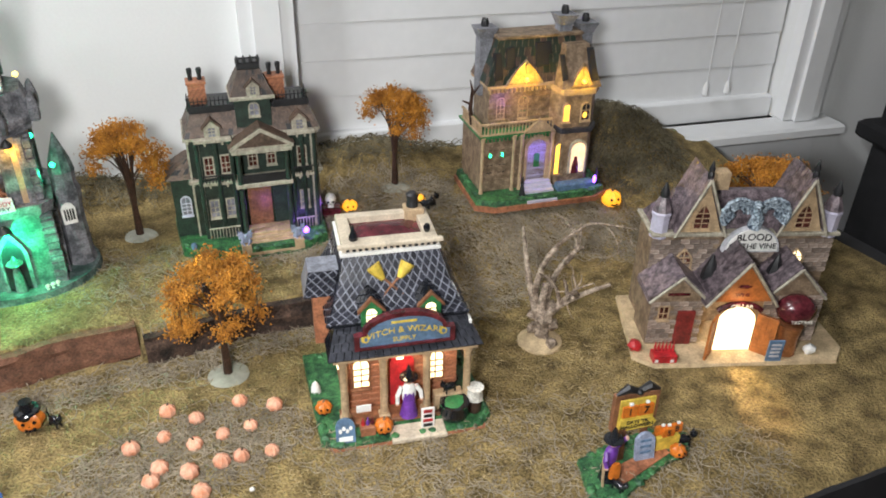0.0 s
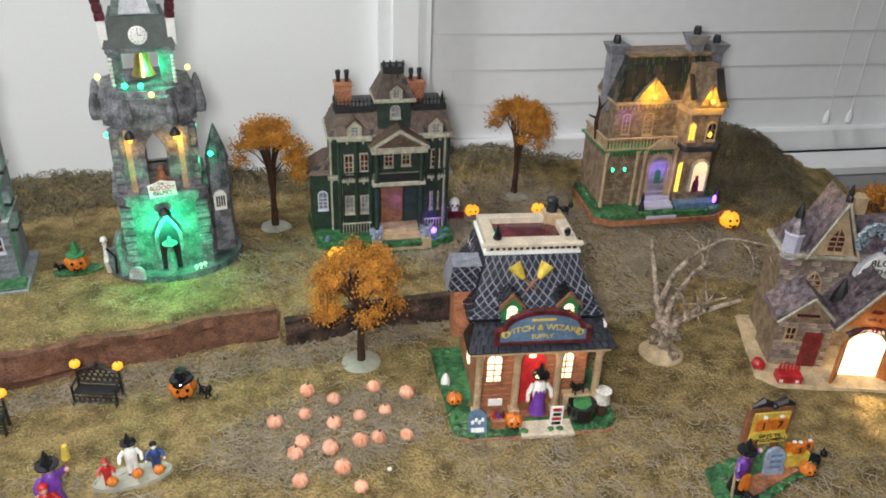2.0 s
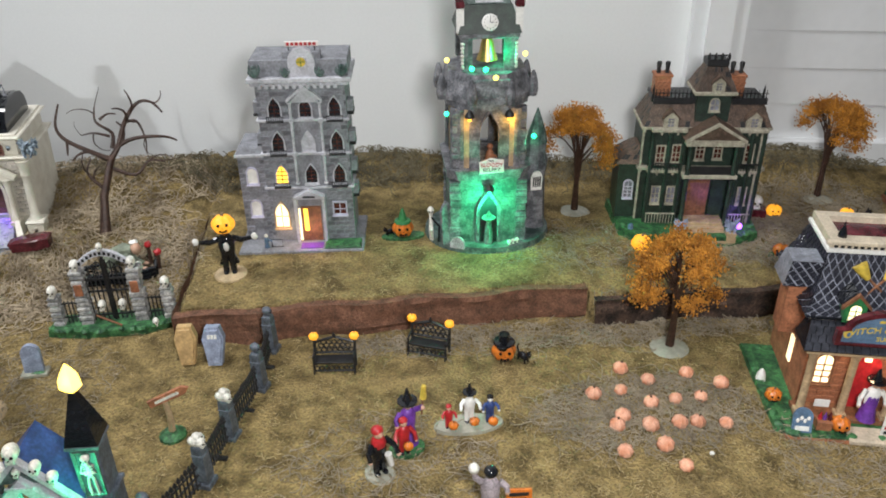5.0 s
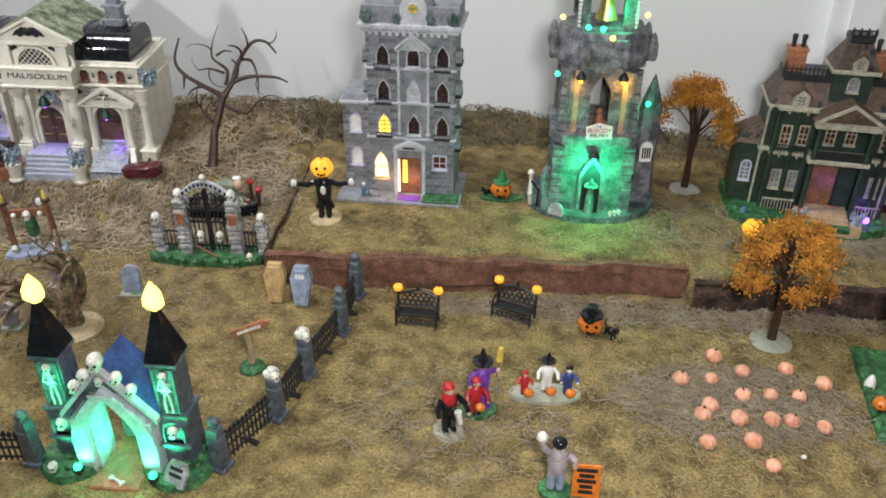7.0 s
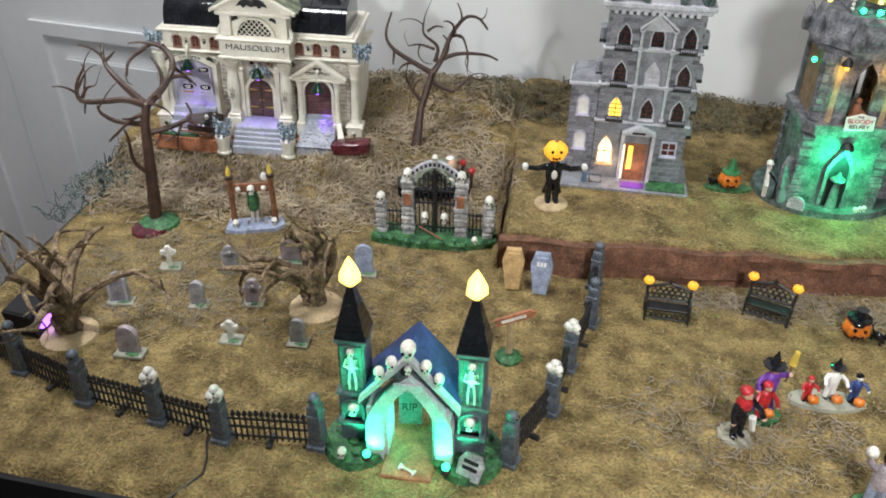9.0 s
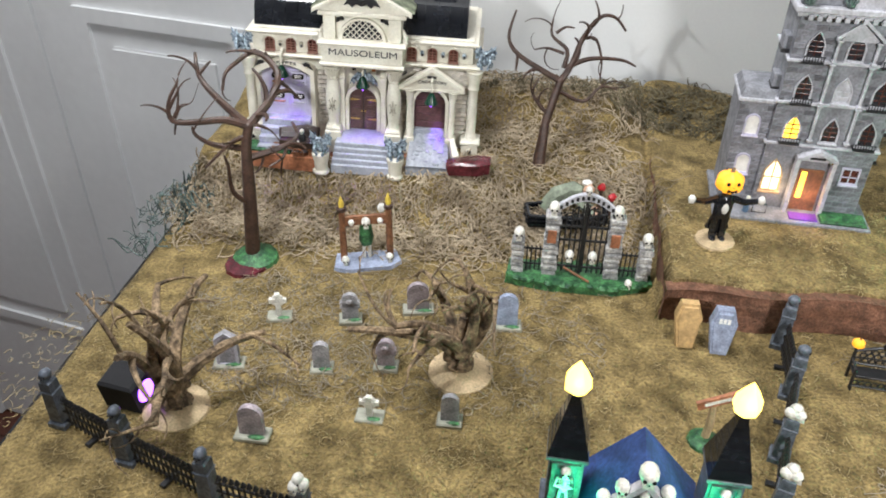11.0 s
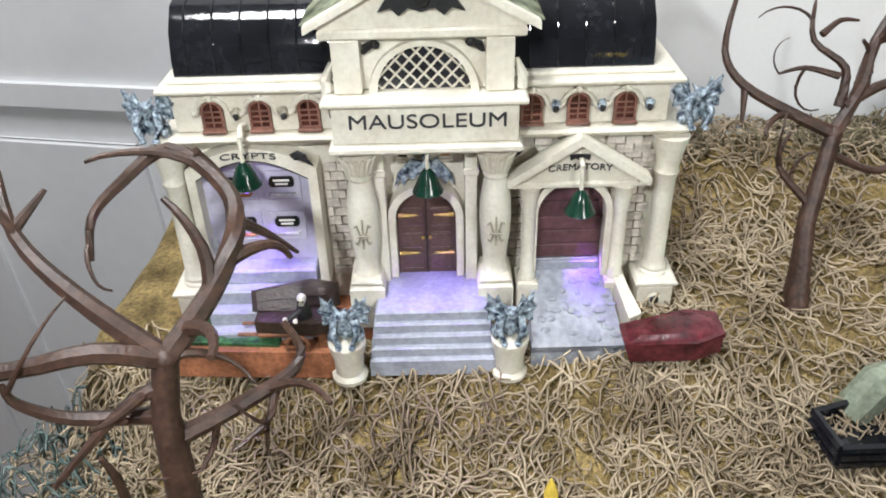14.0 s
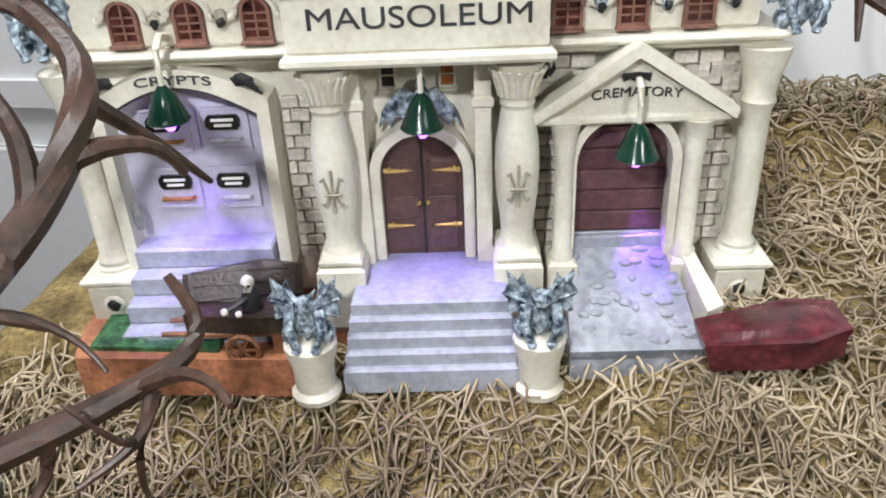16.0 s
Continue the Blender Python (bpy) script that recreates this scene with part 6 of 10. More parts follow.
def dormer(parent, cx, y, z, w, h, wall, roof, pane, depth=0.014, head="flat", back=None):
    s = Shape(wall)
    s.slab([(cx - w / 2, z), (cx + w / 2, z), (cx + w / 2, z + h * 0.62), (cx, z + h), (cx - w / 2, z + h * 0.62)], y, y + depth)
    d = part("dormer", s, parent)
    s = Shape(back or roof)
    for sx in (-1, 1):
        s.slab([(cx + sx * w * 0.62, z + h * 0.53), (cx + sx * w * 0.62, z + h * 0.60), (cx, z + h * 1.07), (cx, z + h)], y + 0.0012, y + depth)
    part("dormer_roof", s, d)
    for sx in (-1, 1):
        part("gable_edge", Shape(roof).slab([(cx + sx * w * 0.66, z + h * 0.50), (cx + sx * w * 0.66, z + h * 0.62), (cx, z + h * 1.12), (cx, z + h * 0.98)], y - 0.0018, y + 0.0012), d)
    win = Shape(pane).slab(arch(cx, z + h * 0.1, w * 0.5, h * 0.55) if head == "round" else rect(cx, z + h * 0.12, w * 0.42, h * 0.45), y - 0.0007, y)
    p = part("pane", win, d)
    s = Shape(wall)
    s.box(cx - 0.0003, cx + 0.0003, y - 0.0012, y - 0.0005, z + h * 0.1, z + h * 0.62, lip=0)
    for k in (0.28, 0.45):
        s.box(cx - w * 0.25, cx + w * 0.25, y - 0.0012, y - 0.0005, z + h * k - 0.0003, z + h * k + 0.0003, lip=0)
    part("window_bars", s, d)
    return d


def base_plate(parent, pts, z0, z1, mat=GREENBASE, label="green painted grass base"):
    s = Shape(mat)
    s.plate(pts, z0, z1, 0.02)
    for k in range(26):
        i = random.randrange(len(pts))
        a, b = pts[i], pts[(i + 1) % len(pts)]
        q = random.random()
        x, y = a[0] + (b[0] - a[0]) * q, a[1] + (b[1] - a[1]) * q
        cx_, cy_ = sum(p[0] for p in pts) / len(pts), sum(p[1] for p in pts) / len(pts)
        x, y = x + (cx_ - x) * 0.07, y + (cy_ - y) * 0.07
        s.ball((x, y, z1), (0.004, 0.004, 0.0025), 7, rough=0.2)
    return part("base", s, parent, label)


def build_mansion():
    Z = 0.034
    t = thing("mansion", pose(-0.125, 0.715, Z, 0, 0, 20), "dark green mansion model with brick chimneys and black iron cresting", "model house", "lighted model houses")
    z = lambda a: a - Z
    base_plate(t, [(-0.076, -0.012), (-0.060, -0.030), (-0.015, -0.036), (0.05, -0.036), (0.075, -0.022), (0.08, 0.06), (-0.082, 0.06)], -0.004, 0.008)
    s = Shape(MANSION)
    s.box(-0.056, 0.073, 0.008, 0.060, 0.006, z(0.150), lip=0.001)
    s.box(-0.046, -0.016, -0.001, 0.02, 0.006, z(0.150), lip=0.001)
    s.box(0.045, 0.066, -0.001, 0.02, 0.006, z(0.150), lip=0.001)
    s.box(-0.078, -0.054, 0.012, 0.052, 0.006, z(0.108), lip=0.001)
    part("wall", s, t)
    s = Shape(TRIM)
    for a in (0.1035, 0.1500):
        s.box(-0.060, 0.077, 0.003, 0.062, z(a), z(a) + 0.004, lip=0.0006)
        s.box(-0.050, -0.013, -0.005, 0.02, z(a), z(a) + 0.004, lip=0.0006)
        s.box(0.042, 0.070, -0.005, 0.02, z(a), z(a) + 0.004, lip=0.0006)
    s.box(-0.0145, 0.0430, -0.016, 0.01, z(0.1015), z(0.1060), lip=0.0006)
    part("cornice", s, t, "weathered cream cornices")
    mansard(t, -0.058, 0.075, 0.002, 0.060, z(0.154), -0.048, 0.066, 0.012, 0.050, z(0.1765), BROWNROOF, BROWNROOF, 0.0052, label="brown shingled mansard roof", odd=IRON, share=0.16)
    mansard(t, -0.082, -0.052, 0.008, 0.056, z(0.108), -0.060, -0.052, 0.020, 0.044, z(0.126), BROWNROOF, BROWNROOF, 0.0052, label="brown shingled side roof", odd=IRON, share=0.16)
    cresting(t, -0.050, -0.010, 0.010, z(0.1765), 0.016)
    cresting(t, 0.032, 0.068, 0.010, z(0.1765), 0.016)
    s = Shape(IRON).box(-0.049, 0.067, 0.011, 0.051, z(0.1765), z(0.1820), lip=0.0006)
    part("roof_deck", s, t, "black roof deck")
    for x in (-0.031, 0.0555):
        dormer(t, x, -0.001, z(0.1535), 0.0150, 0.0190, TRIM, BROWNROOF, GREYGLASS)
    # tower
    s = Shape(MANSION).box(-0.006, 0.029, 0.004, 0.036, z(0.150), z(0.1905), lip=0.001)
    part("tower", s, t)
    part("tower_cornice", Shape(TRIM).box(-0.0105, 0.0335, -0.001, 0.040, z(0.1890), z(0.1930), lip=0.0008), t)
    window(t, 0.0125, z(0.1725), 0.0085, 0.0120, 0.004, TRIM, GREYGLASS, (1, 1), "round", 0.0013)
    mansard(t, -0.009, 0.032, 0.001, 0.039, z(0.193), 0.0015, 0.0215, 0.011, 0.028, z(0.2165), BROWNROOF, BROWNROOF, 0.0050, label="brown shingled tower roof", odd=IRON, share=0.16)
    dormer(t, 0.0130, -0.0005, z(0.1935), 0.0125, 0.0155, TRIM, BROWNROOF, GREYGLASS, 0.010)
    s = Shape(IRON).box(0.0005, 0.0225, 0.010, 0.029, z(0.2165), z(0.2240), lip=0.001)
    for x in (0.0015, 0.0080, 0.0145, 0.0215):
        s.lathe((x, 0.0105, z(0.224)), [(0.0016, 0), (0.0018, 0.003), (0.0006, 0.007)], 6)
    s.tube([(0.001, 0.0105, z(0.2285)), (0.022, 0.0105, z(0.2285))], 0.0008, 5)
    part("tower_cresting", s, t, "black iron tower cresting")
    # portico
    px0, px1, py = -0.0115, 0.0405, -0.013
    s = Shape(TRIM)
    s.box(px0 - 0.004, px1 + 0.004, py - 0.004, 0.008, z(0.1390), z(0.1445), lip=0.0006)
    s.slab([(px0 - 0.004, z(0.1445)), (px1 + 0.004, z(0.1445)), ((px0 + px1) / 2, z(0.1620))], py - 0.002, 0.006)
    for sx in (-1, 1):
        m = (px0 + px1) / 2
        s.slab([(m + sx * 0.0315, z(0.1435)), (m + sx * 0.0315, z(0.1470)), (m, z(0.1660)), (m, z(0.1622))], py - 0.006, py)
    part("pediment", s, t, "weathered cream pediment")
    s = Shape(BROWNROOF)
    m = (px0 + px1) / 2
    s.put([(px0 - 0.007, py - 0.004, z(0.1465)), (m, py - 0.004, z(0.1668)), (px1 + 0.007, py - 0.004, z(0.1465)), (px0 - 0.007, 0.02, z(0.1465)), (m, 0.02, z(0.1668)), (px1 + 0.007, 0.02, z(0.1465))], [(0, 1, 4, 3), (1, 2, 5, 4), (0, 3, 5, 2), (0, 2, 1), (3, 4, 5)])
    part("portico_roof", s, t)
    for x in (px0 + 0.002, px1 - 0.002):
        s = Shape(MANSION).lathe((x, py, 0.012), [(0.0035, 0), (0.0028, 0.003), (0.0026, z(0.100) - 0.012)], 10)
        s.lathe((x, py, z(0.106)), [(0.0030, 0), (0.0026, 0.002), (0.0024, 0.033)], 10)
        part("column", s, t, "near-black column")
    for x in (-0.048, -0.030, -0.0155, 0.045, 0.056, 0.0685):
        s = Shape(MANSION).tube([(x, -0.004, 0.010), (x, -0.004, z(0.150))], 0.0021, 8)
        part("column", s, t, "near-black column")
    s = Shape(IRON).box(px0 + 0.003, px1 - 0.003, py - 0.001, py, z(0.1060), z(0.1155), lip=0.0003)
    part("balcony_rail", s, t)
    d = part("door", Shape(TIMBER).box(-0.003, 0.0210, 0.0045, 0.0085, 0.012, z(0.0975), lip=0.0005), t, "amber wooden double door")
    part("door_panel", Shape(TIMBER).box(0.0, 0.0075, 0.0035, 0.005, 0.020, z(0.090), lip=0.0005).box(0.0105, 0.018, 0.0035, 0.005, 0.020, z(0.090), lip=0.0005), d)
    part("shutter", Shape(MANSION).box(0.0235, 0.0380, 0.0050, 0.0082, 0.012, z(0.0975), lip=0.0005), t, "green shutter")
    for x, zz, y in ((-0.038, 0.067, -0.001), (-0.0215, 0.067, -0.001), (-0.038, 0.115, -0.001), (-0.0215, 0.116, -0.001), (0.0555, 0.067, -0.001), (0.0555, 0.117, -0.001), (0.006, 0.116, 0.008), (0.025, 0.117, 0.008)):
        window(t, x, z(zz), 0.0075, 0.0185, y, TRIM, GREYGLASS if zz < 0.1 else WINERED, (1, 2), "flat", 0.0014)
    window(t, -0.066, z(0.067), 0.0085, 0.020, 0.012, LILAC, GREYGLASS, (1, 3), "round", 0.0013)
    # brackets under the eaves, ledges and corner strips
    for zz in (0.1000, 0.1465):
        for x in (-0.0555, -0.0480, -0.0395, -0.0310, -0.0225, -0.0150, 0.0440, 0.0520, 0.0600, 0.0680, 0.0740):
            y = -0.0035 if -0.047 < x < -0.014 or 0.044 < x < 0.067 else 0.005
            part("eave_bracket", Shape(TRIM).box(x - 0.0010, x + 0.0010, y, y + 0.004, z(zz), z(zz) + 0.0036, lip=0.0004), t)
    for x, y in ((-0.0565, 0.006), (0.0725, 0.006), (-0.0465, -0.0022), (-0.0158, -0.0022), (0.0450, -0.0022), (0.0658, -0.0022)):
        part("corner_strip", Shape(TRIM).box(x - 0.0010, x + 0.0010, y, y + 0.003, 0.008, z(0.150), lip=0.0003), t)
    for x0, x1 in ((-0.047, -0.015), (0.044, 0.067)):
        s = Shape(TRIM)
        s.box(x0, x1, -0.0070, -0.0055, 0.0205, 0.0220, lip=0.0003)
        k = x0 + 0.001
        while k < x1:
            s.tube([(k, -0.0062, 0.009), (k, -0.0062, 0.0210)], 0.0005, 5)
            k += 0.0032
        part("porch_rail", s, t, "weathered cream porch rail")
        s = Shape(IRON).box(x0, x1, -0.0070, -0.0055, z(0.1145), z(0.1158), lip=0.0003)
        k = x0 + 0.001
        while k < x1:
            s.tube([(k, -0.0062, z(0.1075)), (k, -0.0062, z(0.1150))], 0.0005, 5)
            k += 0.0032
        part("upper_rail", s, t, "black iron balcony rail")
    window(t, (px0 + px1) / 2, z(0.1475), 0.0052, 0.0070, py - 0.002, TRIM, DARKGLASS, (1, 1), "round", 0.0009)
    for x in (-0.058, 0.075):
        part("roof_spike", Shape(IRON).lathe((x * 0.86, 0.014, z(0.178)), [(0.0014, 0), (0.0018, 0.004), (0.0009, 0.009), (0.0014, 0.012), (0.0002, 0.019)], 6), t, "black iron spike")
    s = Shape(BUFF)
    for k in range(5):
        s.box(-0.0085, 0.0375, -0.036 + 0.0052 * k, 0.005, 0.0, 0.0035 + 0.0028 * k, lip=0.0005)
    part("front_steps", s, t, "buff stone steps")
    for x in (-0.0125, 0.0420):
        part("gate_pier", Shape(BUFF).box(x - 0.005, x + 0.005, -0.036, -0.025, 0, 0.013, lip=0.0008), t)
        part("statue", gargoyle(Shape(TOMBBLUE), (x, -0.030, 0.012), 0.0072, TOMBBLUE), t, "blue-grey winged statue")
    for x, w in ((-0.0395, 0.0085), (0.0375, 0.0085)):
        s = Shape(TERRA).box(x - w, x + w, 0.022, 0.038, z(0.176), z(0.2015), lip=0.0008)
        s.box(x - w - 0.0012, x + w + 0.0012, 0.021, 0.039, z(0.2015), z(0.2045), lip=0.0006)
        c = part("chimney", s, t, "terracotta brick chimney")
        for dx in (-0.0045, 0.0045):
            part("chimney_pot", Shape(IRON).lathe((x + dx, 0.030, z(0.2045)), [(0.0024, 0), (0.0020, 0.004), (0.0028, 0.0105), (0.0022, 0.012)], 8), c, "black chimney pot")
        brickwork(c, x - w, x + w, z(0.1765), z(0.2015), 0.0217, 0.0052, 0.0036, 0.0008, mat=TERRA)
    part("lantern", Shape(LIT_PURPLE).ball((0.0505, -0.028, 0.018), 0.0034, 8), t, "glowing violet lantern")
    part("spotlight", Shape(SIGNBLUE).lathe((-0.064, -0.018, 0.008), [(0.003, 0), (0.0032, 0.004), (0.002, 0.006)], 8), t)
    for x, y, zz, p in ((0.0140, -0.008, 0.040, 0.006), (0.054, -0.014, 0.020, 0.007), (0.075, 0.006, 0.03, 0.005)):
        lamp("violet_light", "POINT", Matrix.Translation(t.matrix_world @ Vector((x, y, zz))), p, (0.30, 0.12, 1.0), radius=0.003)


build_mansion()


# ---- tan haunted house ----
def build_house():
    Z = 0.036
    t = thing("haunted_house", pose(0.19, 0.85, Z, 0, 0, 20), "tan haunted house model with dark patched roof and amber glow", "model house", "lighted model houses")
    z = lambda a: a - Z
    base_plate(t, [(-0.090, -0.018), (-0.070, -0.030), (0.055, -0.032), (0.074, -0.022), (0.080, 0.03), (0.070, 0.07), (-0.085, 0.07)], 0.001, 0.009)
    part("base_edge", Shape(TERRA).plate([(-0.092, -0.020), (-0.072, -0.033), (0.057, -0.035), (0.077, -0.023), (0.082, 0.03), (0.070, 0.07), (-0.087, 0.07)], -0.004, 0.002), t, "terracotta edge of the base")
    s = Shape(TAN)
    s.box(-0.078, 0.058, 0.000, 0.068, 0.006, z(0.115), lip=0.001)
    s.plate([(0.010, 0.01), (0.016, -0.010), (0.050, -0.012), (0.060, 0.0), (0.060, 0.03), (0.010, 0.03)], 0.006, z(0.160))
    s.box(-0.066, 0.056, 0.016, 0.066, z(0.115), z(0.166), lip=0.001)
    part("wall", s, t)
    for zz in (0.0500, 0.0595, 0.0690, 0.0785, 0.0880, 0.0975, 0.1065):
        part("clapboard", Shape(TAN).box(-0.0788, 0.0100, -0.0010, 0.0010, z(zz), z(zz) + 0.0087, lip=0.0005), t)
    for x in (-0.079, -0.040, -0.0305, 0.0085):
        part("porch_column", Shape(BUFF).lathe((x, -0.004, 0.008), [(0.0030, 0), (0.0026, 0.003), (0.0021, 0.006), (0.0020, 0.064), (0.0028, 0.068), (0.0032, 0.071)], 8), t, "buff turned porch column")
    for k in range(15):
        part("eave_bracket", Shape(BUFF).box(-0.0675 + k * 0.0052, -0.0658 + k * 0.0052, 0.0112, 0.0165, z(0.1600), z(0.1650), lip=0.0004), t)
    for k in range(18):
        part("porch_bracket", Shape(GREENPAINT).box(-0.0805 + k * 0.0048, -0.0785 + k * 0.0048, -0.0040, 0.0005, z(0.1085), z(0.1130), lip=0.0004), t)
    for zz in (0.126, 0.134, 0.142, 0.150, 0.158):
        part("upper_clapboard", Shape(TAN).box(-0.0665, 0.0100, 0.0150, 0.0170, z(zz) - 0.006, z(zz) + 0.0014, lip=0.0005), t)
    s = Shape(GREENPAINT).box(-0.083, 0.004, -0.005, 0.070, z(0.1130), z(0.1165), lip=0.0006)
    s.use(DARKSLATE).plate([(0.008, 0.01), (0.014, -0.013), (0.052, -0.015), (0.063, -0.002), (0.063, 0.03), (0.008, 0.03)], z(0.1135), z(0.1195))
    part("porch_cornice", s, t, "dark green porch cornice")
    s = Shape(BUFF)
    s.box(-0.083, 0.006, -0.005, -0.003, z(0.1165), z(0.1190), lip=0.0004)
    s.box(-0.083, 0.006, -0.0055, -0.0025, z(0.1290), z(0.1315), lip=0.0004)
    s.box(-0.083, -0.081, -0.005, 0.060, z(0.1165), z(0.1190), lip=0.0004)
    s.box(-0.0835, -0.0805, -0.005, 0.060, z(0.1290), z(0.1315), lip=0.0004)
    for k in range(22):
        s.tube([(-0.0815 + k * 0.0042, -0.004, z(0.118)), (-0.0815 + k * 0.0042, -0.004, z(0.1295))], 0.0009, 6)
    for k in range(14):
        s.tube([(-0.082, -0.002 + k * 0.0045, z(0.118)), (-0.082, -0.002 + k * 0.0045, z(0.1295))], 0.0009, 6)
    part("balustrade", s, t, "buff balustrade round the balcony")
    part("eaves", Shape(BUFF).box(-0.070, 0.060, 0.011, 0.068, z(0.1650), z(0.1695), lip=0.0008).plate([(0.008, 0.02), (0.013, -0.013), (0.052, -0.015), (0.063, -0.002), (0.063, 0.03), (0.008, 0.03)], z(0.1595), z(0.1665)), t, "buff moulded eaves")
    mansard(t, -0.070, 0.056, 0.012, 0.068, z(0.1695), -0.054, 0.046, 0.024, 0.056, z(0.2180), TAN, BROWNROOF, 0.0085, label="tan and black patched mansard roof", odd=MANSION, share=0.62)
    part("bay_roof", Shape(TAN).frustum(0.011, 0.060, -0.012, 0.030, z(0.1665), 0.022, 0.050, 0.010, 0.030, z(0.2110)), t, "tan bay roof")
    for x0, x1, y, zz, h in ((-0.062, -0.052, 0.0145, 0.1745, 0.030), (-0.048, -0.036, 0.0172, 0.1860, 0.024), (-0.012, 0.004, 0.0168, 0.1870, 0.026), (0.012, 0.018, -0.0070, 0.1760, 0.026), (0.046, 0.055, -0.0085, 0.1730, 0.034), (-0.006, 0.008, 0.020, 0.199, 0.014)):
        tilt = 0.25 if y > 0.01 else 0.5
        y -= 0.0035
        s = Shape(BLACK)
        s.put([(x0, y, z(zz)), (x1, y, z(zz + 0.002)), (x1 - 0.001, y + h * tilt, z(zz + h)), (x0 + 0.002, y + h * tilt, z(zz + h * 0.95)), (x0, y + 0.003, z(zz)), (x1, y + 0.003, z(zz)), (x1, y + h * tilt + 0.003, z(zz + h)), (x0, y + h * tilt + 0.003, z(zz + h))], [(0, 1, 2, 3), (0, 4, 5, 1), (1, 5, 6, 2), (2, 6, 7, 3), (3, 7, 4, 0)])
        part("roof_patch", s, t, "black missing-shingle patch")
    part("roof_cap", Shape(TAN).box(-0.056, 0.048, 0.022, 0.058, z(0.2175), z(0.2215), lip=0.0008), t)
    for cx_, w, h, y in ((-0.026, 0.046, 0.028, 0.0085), (0.034, 0.026, 0.026, -0.0145)):
        s = Shape(TAN).slab([(cx_ - w / 2, z(0.170)), (cx_ + w / 2, z(0.170)), (cx_ + w * 0.30, z(0.170) + h * 0.45), (cx_, z(0.170) + h), (cx_ - w * 0.30, z(0.170) + h * 0.45)], y, y + 0.004)
        d = part("lit_dormer", s, t, "tan dormer front lit amber by a small bulb")
        part("bulb", Shape(LIT_AMBER).ball((cx_, y - 0.0035, z(0.1765)), 0.0026, 8), d, "glowing amber bulb")
        part("dormer_crack", Shape(IRON).tube([(cx_, y - 0.0005, z(0.182)), (cx_ - 0.001, y - 0.0005, z(0.190)), (cx_ + 0.0005, y - 0.0005, z(0.195))], 0.0006, 5), d)
    for x, y, a, top in ((-0.064, 0.045, 0.150, 0.2285), (0.028, 0.034, 0.205, 0.2400), (0.056, 0.036, 0.150, 0.2290)):
        s = Shape(GREY).box(x - 0.0075, x + 0.0075, y - 0.0075, y + 0.0075, z(a), z(top - 0.012), lip=0.0008)
        s.use(GREY).frustum(x - 0.0075, x + 0.0075, y - 0.0075, y + 0.0075, z(top - 0.012), x - 0.0125, x + 0.0125, y - 0.0115, y + 0.0115, z(top))
        c = part("chimney", s, t, "blue-grey flared chimney")
        part("chimney_pot", Shape(IRON).lathe((x, y, z(top)), [(0.0042, 0), (0.0048, 0.004), (0.0036, 0.009)], 8), c, "black chimney pot")
    window(t, -0.024, z(0.128), 0.0105, 0.0250, 0.016, BUFF, GREENPAINT, (1, 3), "round", 0.0014)
    window(t, -0.052, z(0.130), 0.0080, 0.0230, 0.016, BUFF, DARKGLASS, (1, 3), "round", 0.0013)
    window(t, 0.019, z(0.1285), 0.0070, 0.0200, -0.0112, BUFF, LIT_AMBER, (1, 3), "round", 0.0013)
    window(t, 0.043, z(0.1285), 0.0100, 0.0200, -0.0118, BUFF, DARKGLASS, (1, 2), "round", 0.0013)
    part("cat_in_window", Shape(LIT_AMBER).ball((0.042, -0.0130, z(0.1345)), (0.0026, 0.0008, 0.0035), 8), t, "small amber pane")
    for x in (-0.068, -0.053):
        window(t, x, z(0.068), 0.0080, 0.0300, 0.0, TAN, DARKGLASS, (1, 2), "round", 0.0013)
        # the green glint on each pane is modelled as a small emissive blob
        part("bulb", Shape(LIT_GREEN).ball((x, -0.0015, z(0.091)), (0.0014, 0.0009, 0.0026), 8), t, "green glint on a window pane, made as a glowing blob")
    s = Shape(BUFF).ring(arch(-0.010, 0.012, 0.032, 0.064), arch(-0.010, 0.012, 0.0245, 0.058), -0.004, 0.002)
    s.slab([(-0.030, z(0.1165)), (0.010, z(0.1165)), (-0.010, z(0.1330))], -0.0075, -0.003)
    part("porch_arch", s, t, "buff porch arch and gable")
    part("door", Shape(LILAC).slab(arch(-0.010, 0.012, 0.0240, 0.0575), -0.001, 0.001), t, "lilac entrance door")
    part("door_glass", Shape(GREENPAINT).slab(arch(-0.009, z(0.070), 0.007, 0.018), -0.0018, -0.0008), t)
    d = part("arched_window", Shape(TRIM).ring(arch(0.0385, z(0.062), 0.0225, 0.042), arch(0.0385, z(0.062), 0.0190, 0.039), -0.0145, -0.0115), t)
    part("pane", Shape(LIT_DIM).slab(arch(0.0385, z(0.062), 0.0190, 0.039), -0.0128, -0.0120), d, "warm lit arched window")
    part("figure_in_window", Shape(MAROON).lathe((0.036, -0.0138, z(0.062)), [(0.005, 0), (0.004, 0.012), (0.002, 0.018), (0.0022, 0.021)], 8, squash=0.25), d)
    window(t, 0.0155, z(0.062), 0.0100, 0.0385, -0.0095, TAN, LIT_AMBER, (0, 1), "round", 0.0013)
    s = Shape(LILAC)
    for k in range(5):
        s.box(-0.030 + 0.001 * k, 0.008, -0.032 + 0.0058 * k, 0.002, 0.0, 0.0055 + 0.0032 * k, lip=0.0005)
    part("front_steps", s, t, "lilac stone steps")
    part("stone_wall", Shape(SIGNBLUE).box(0.012, 0.060, -0.024, -0.012, 0.004, 0.0175, lip=0.002), t, "blue-grey garden wall")
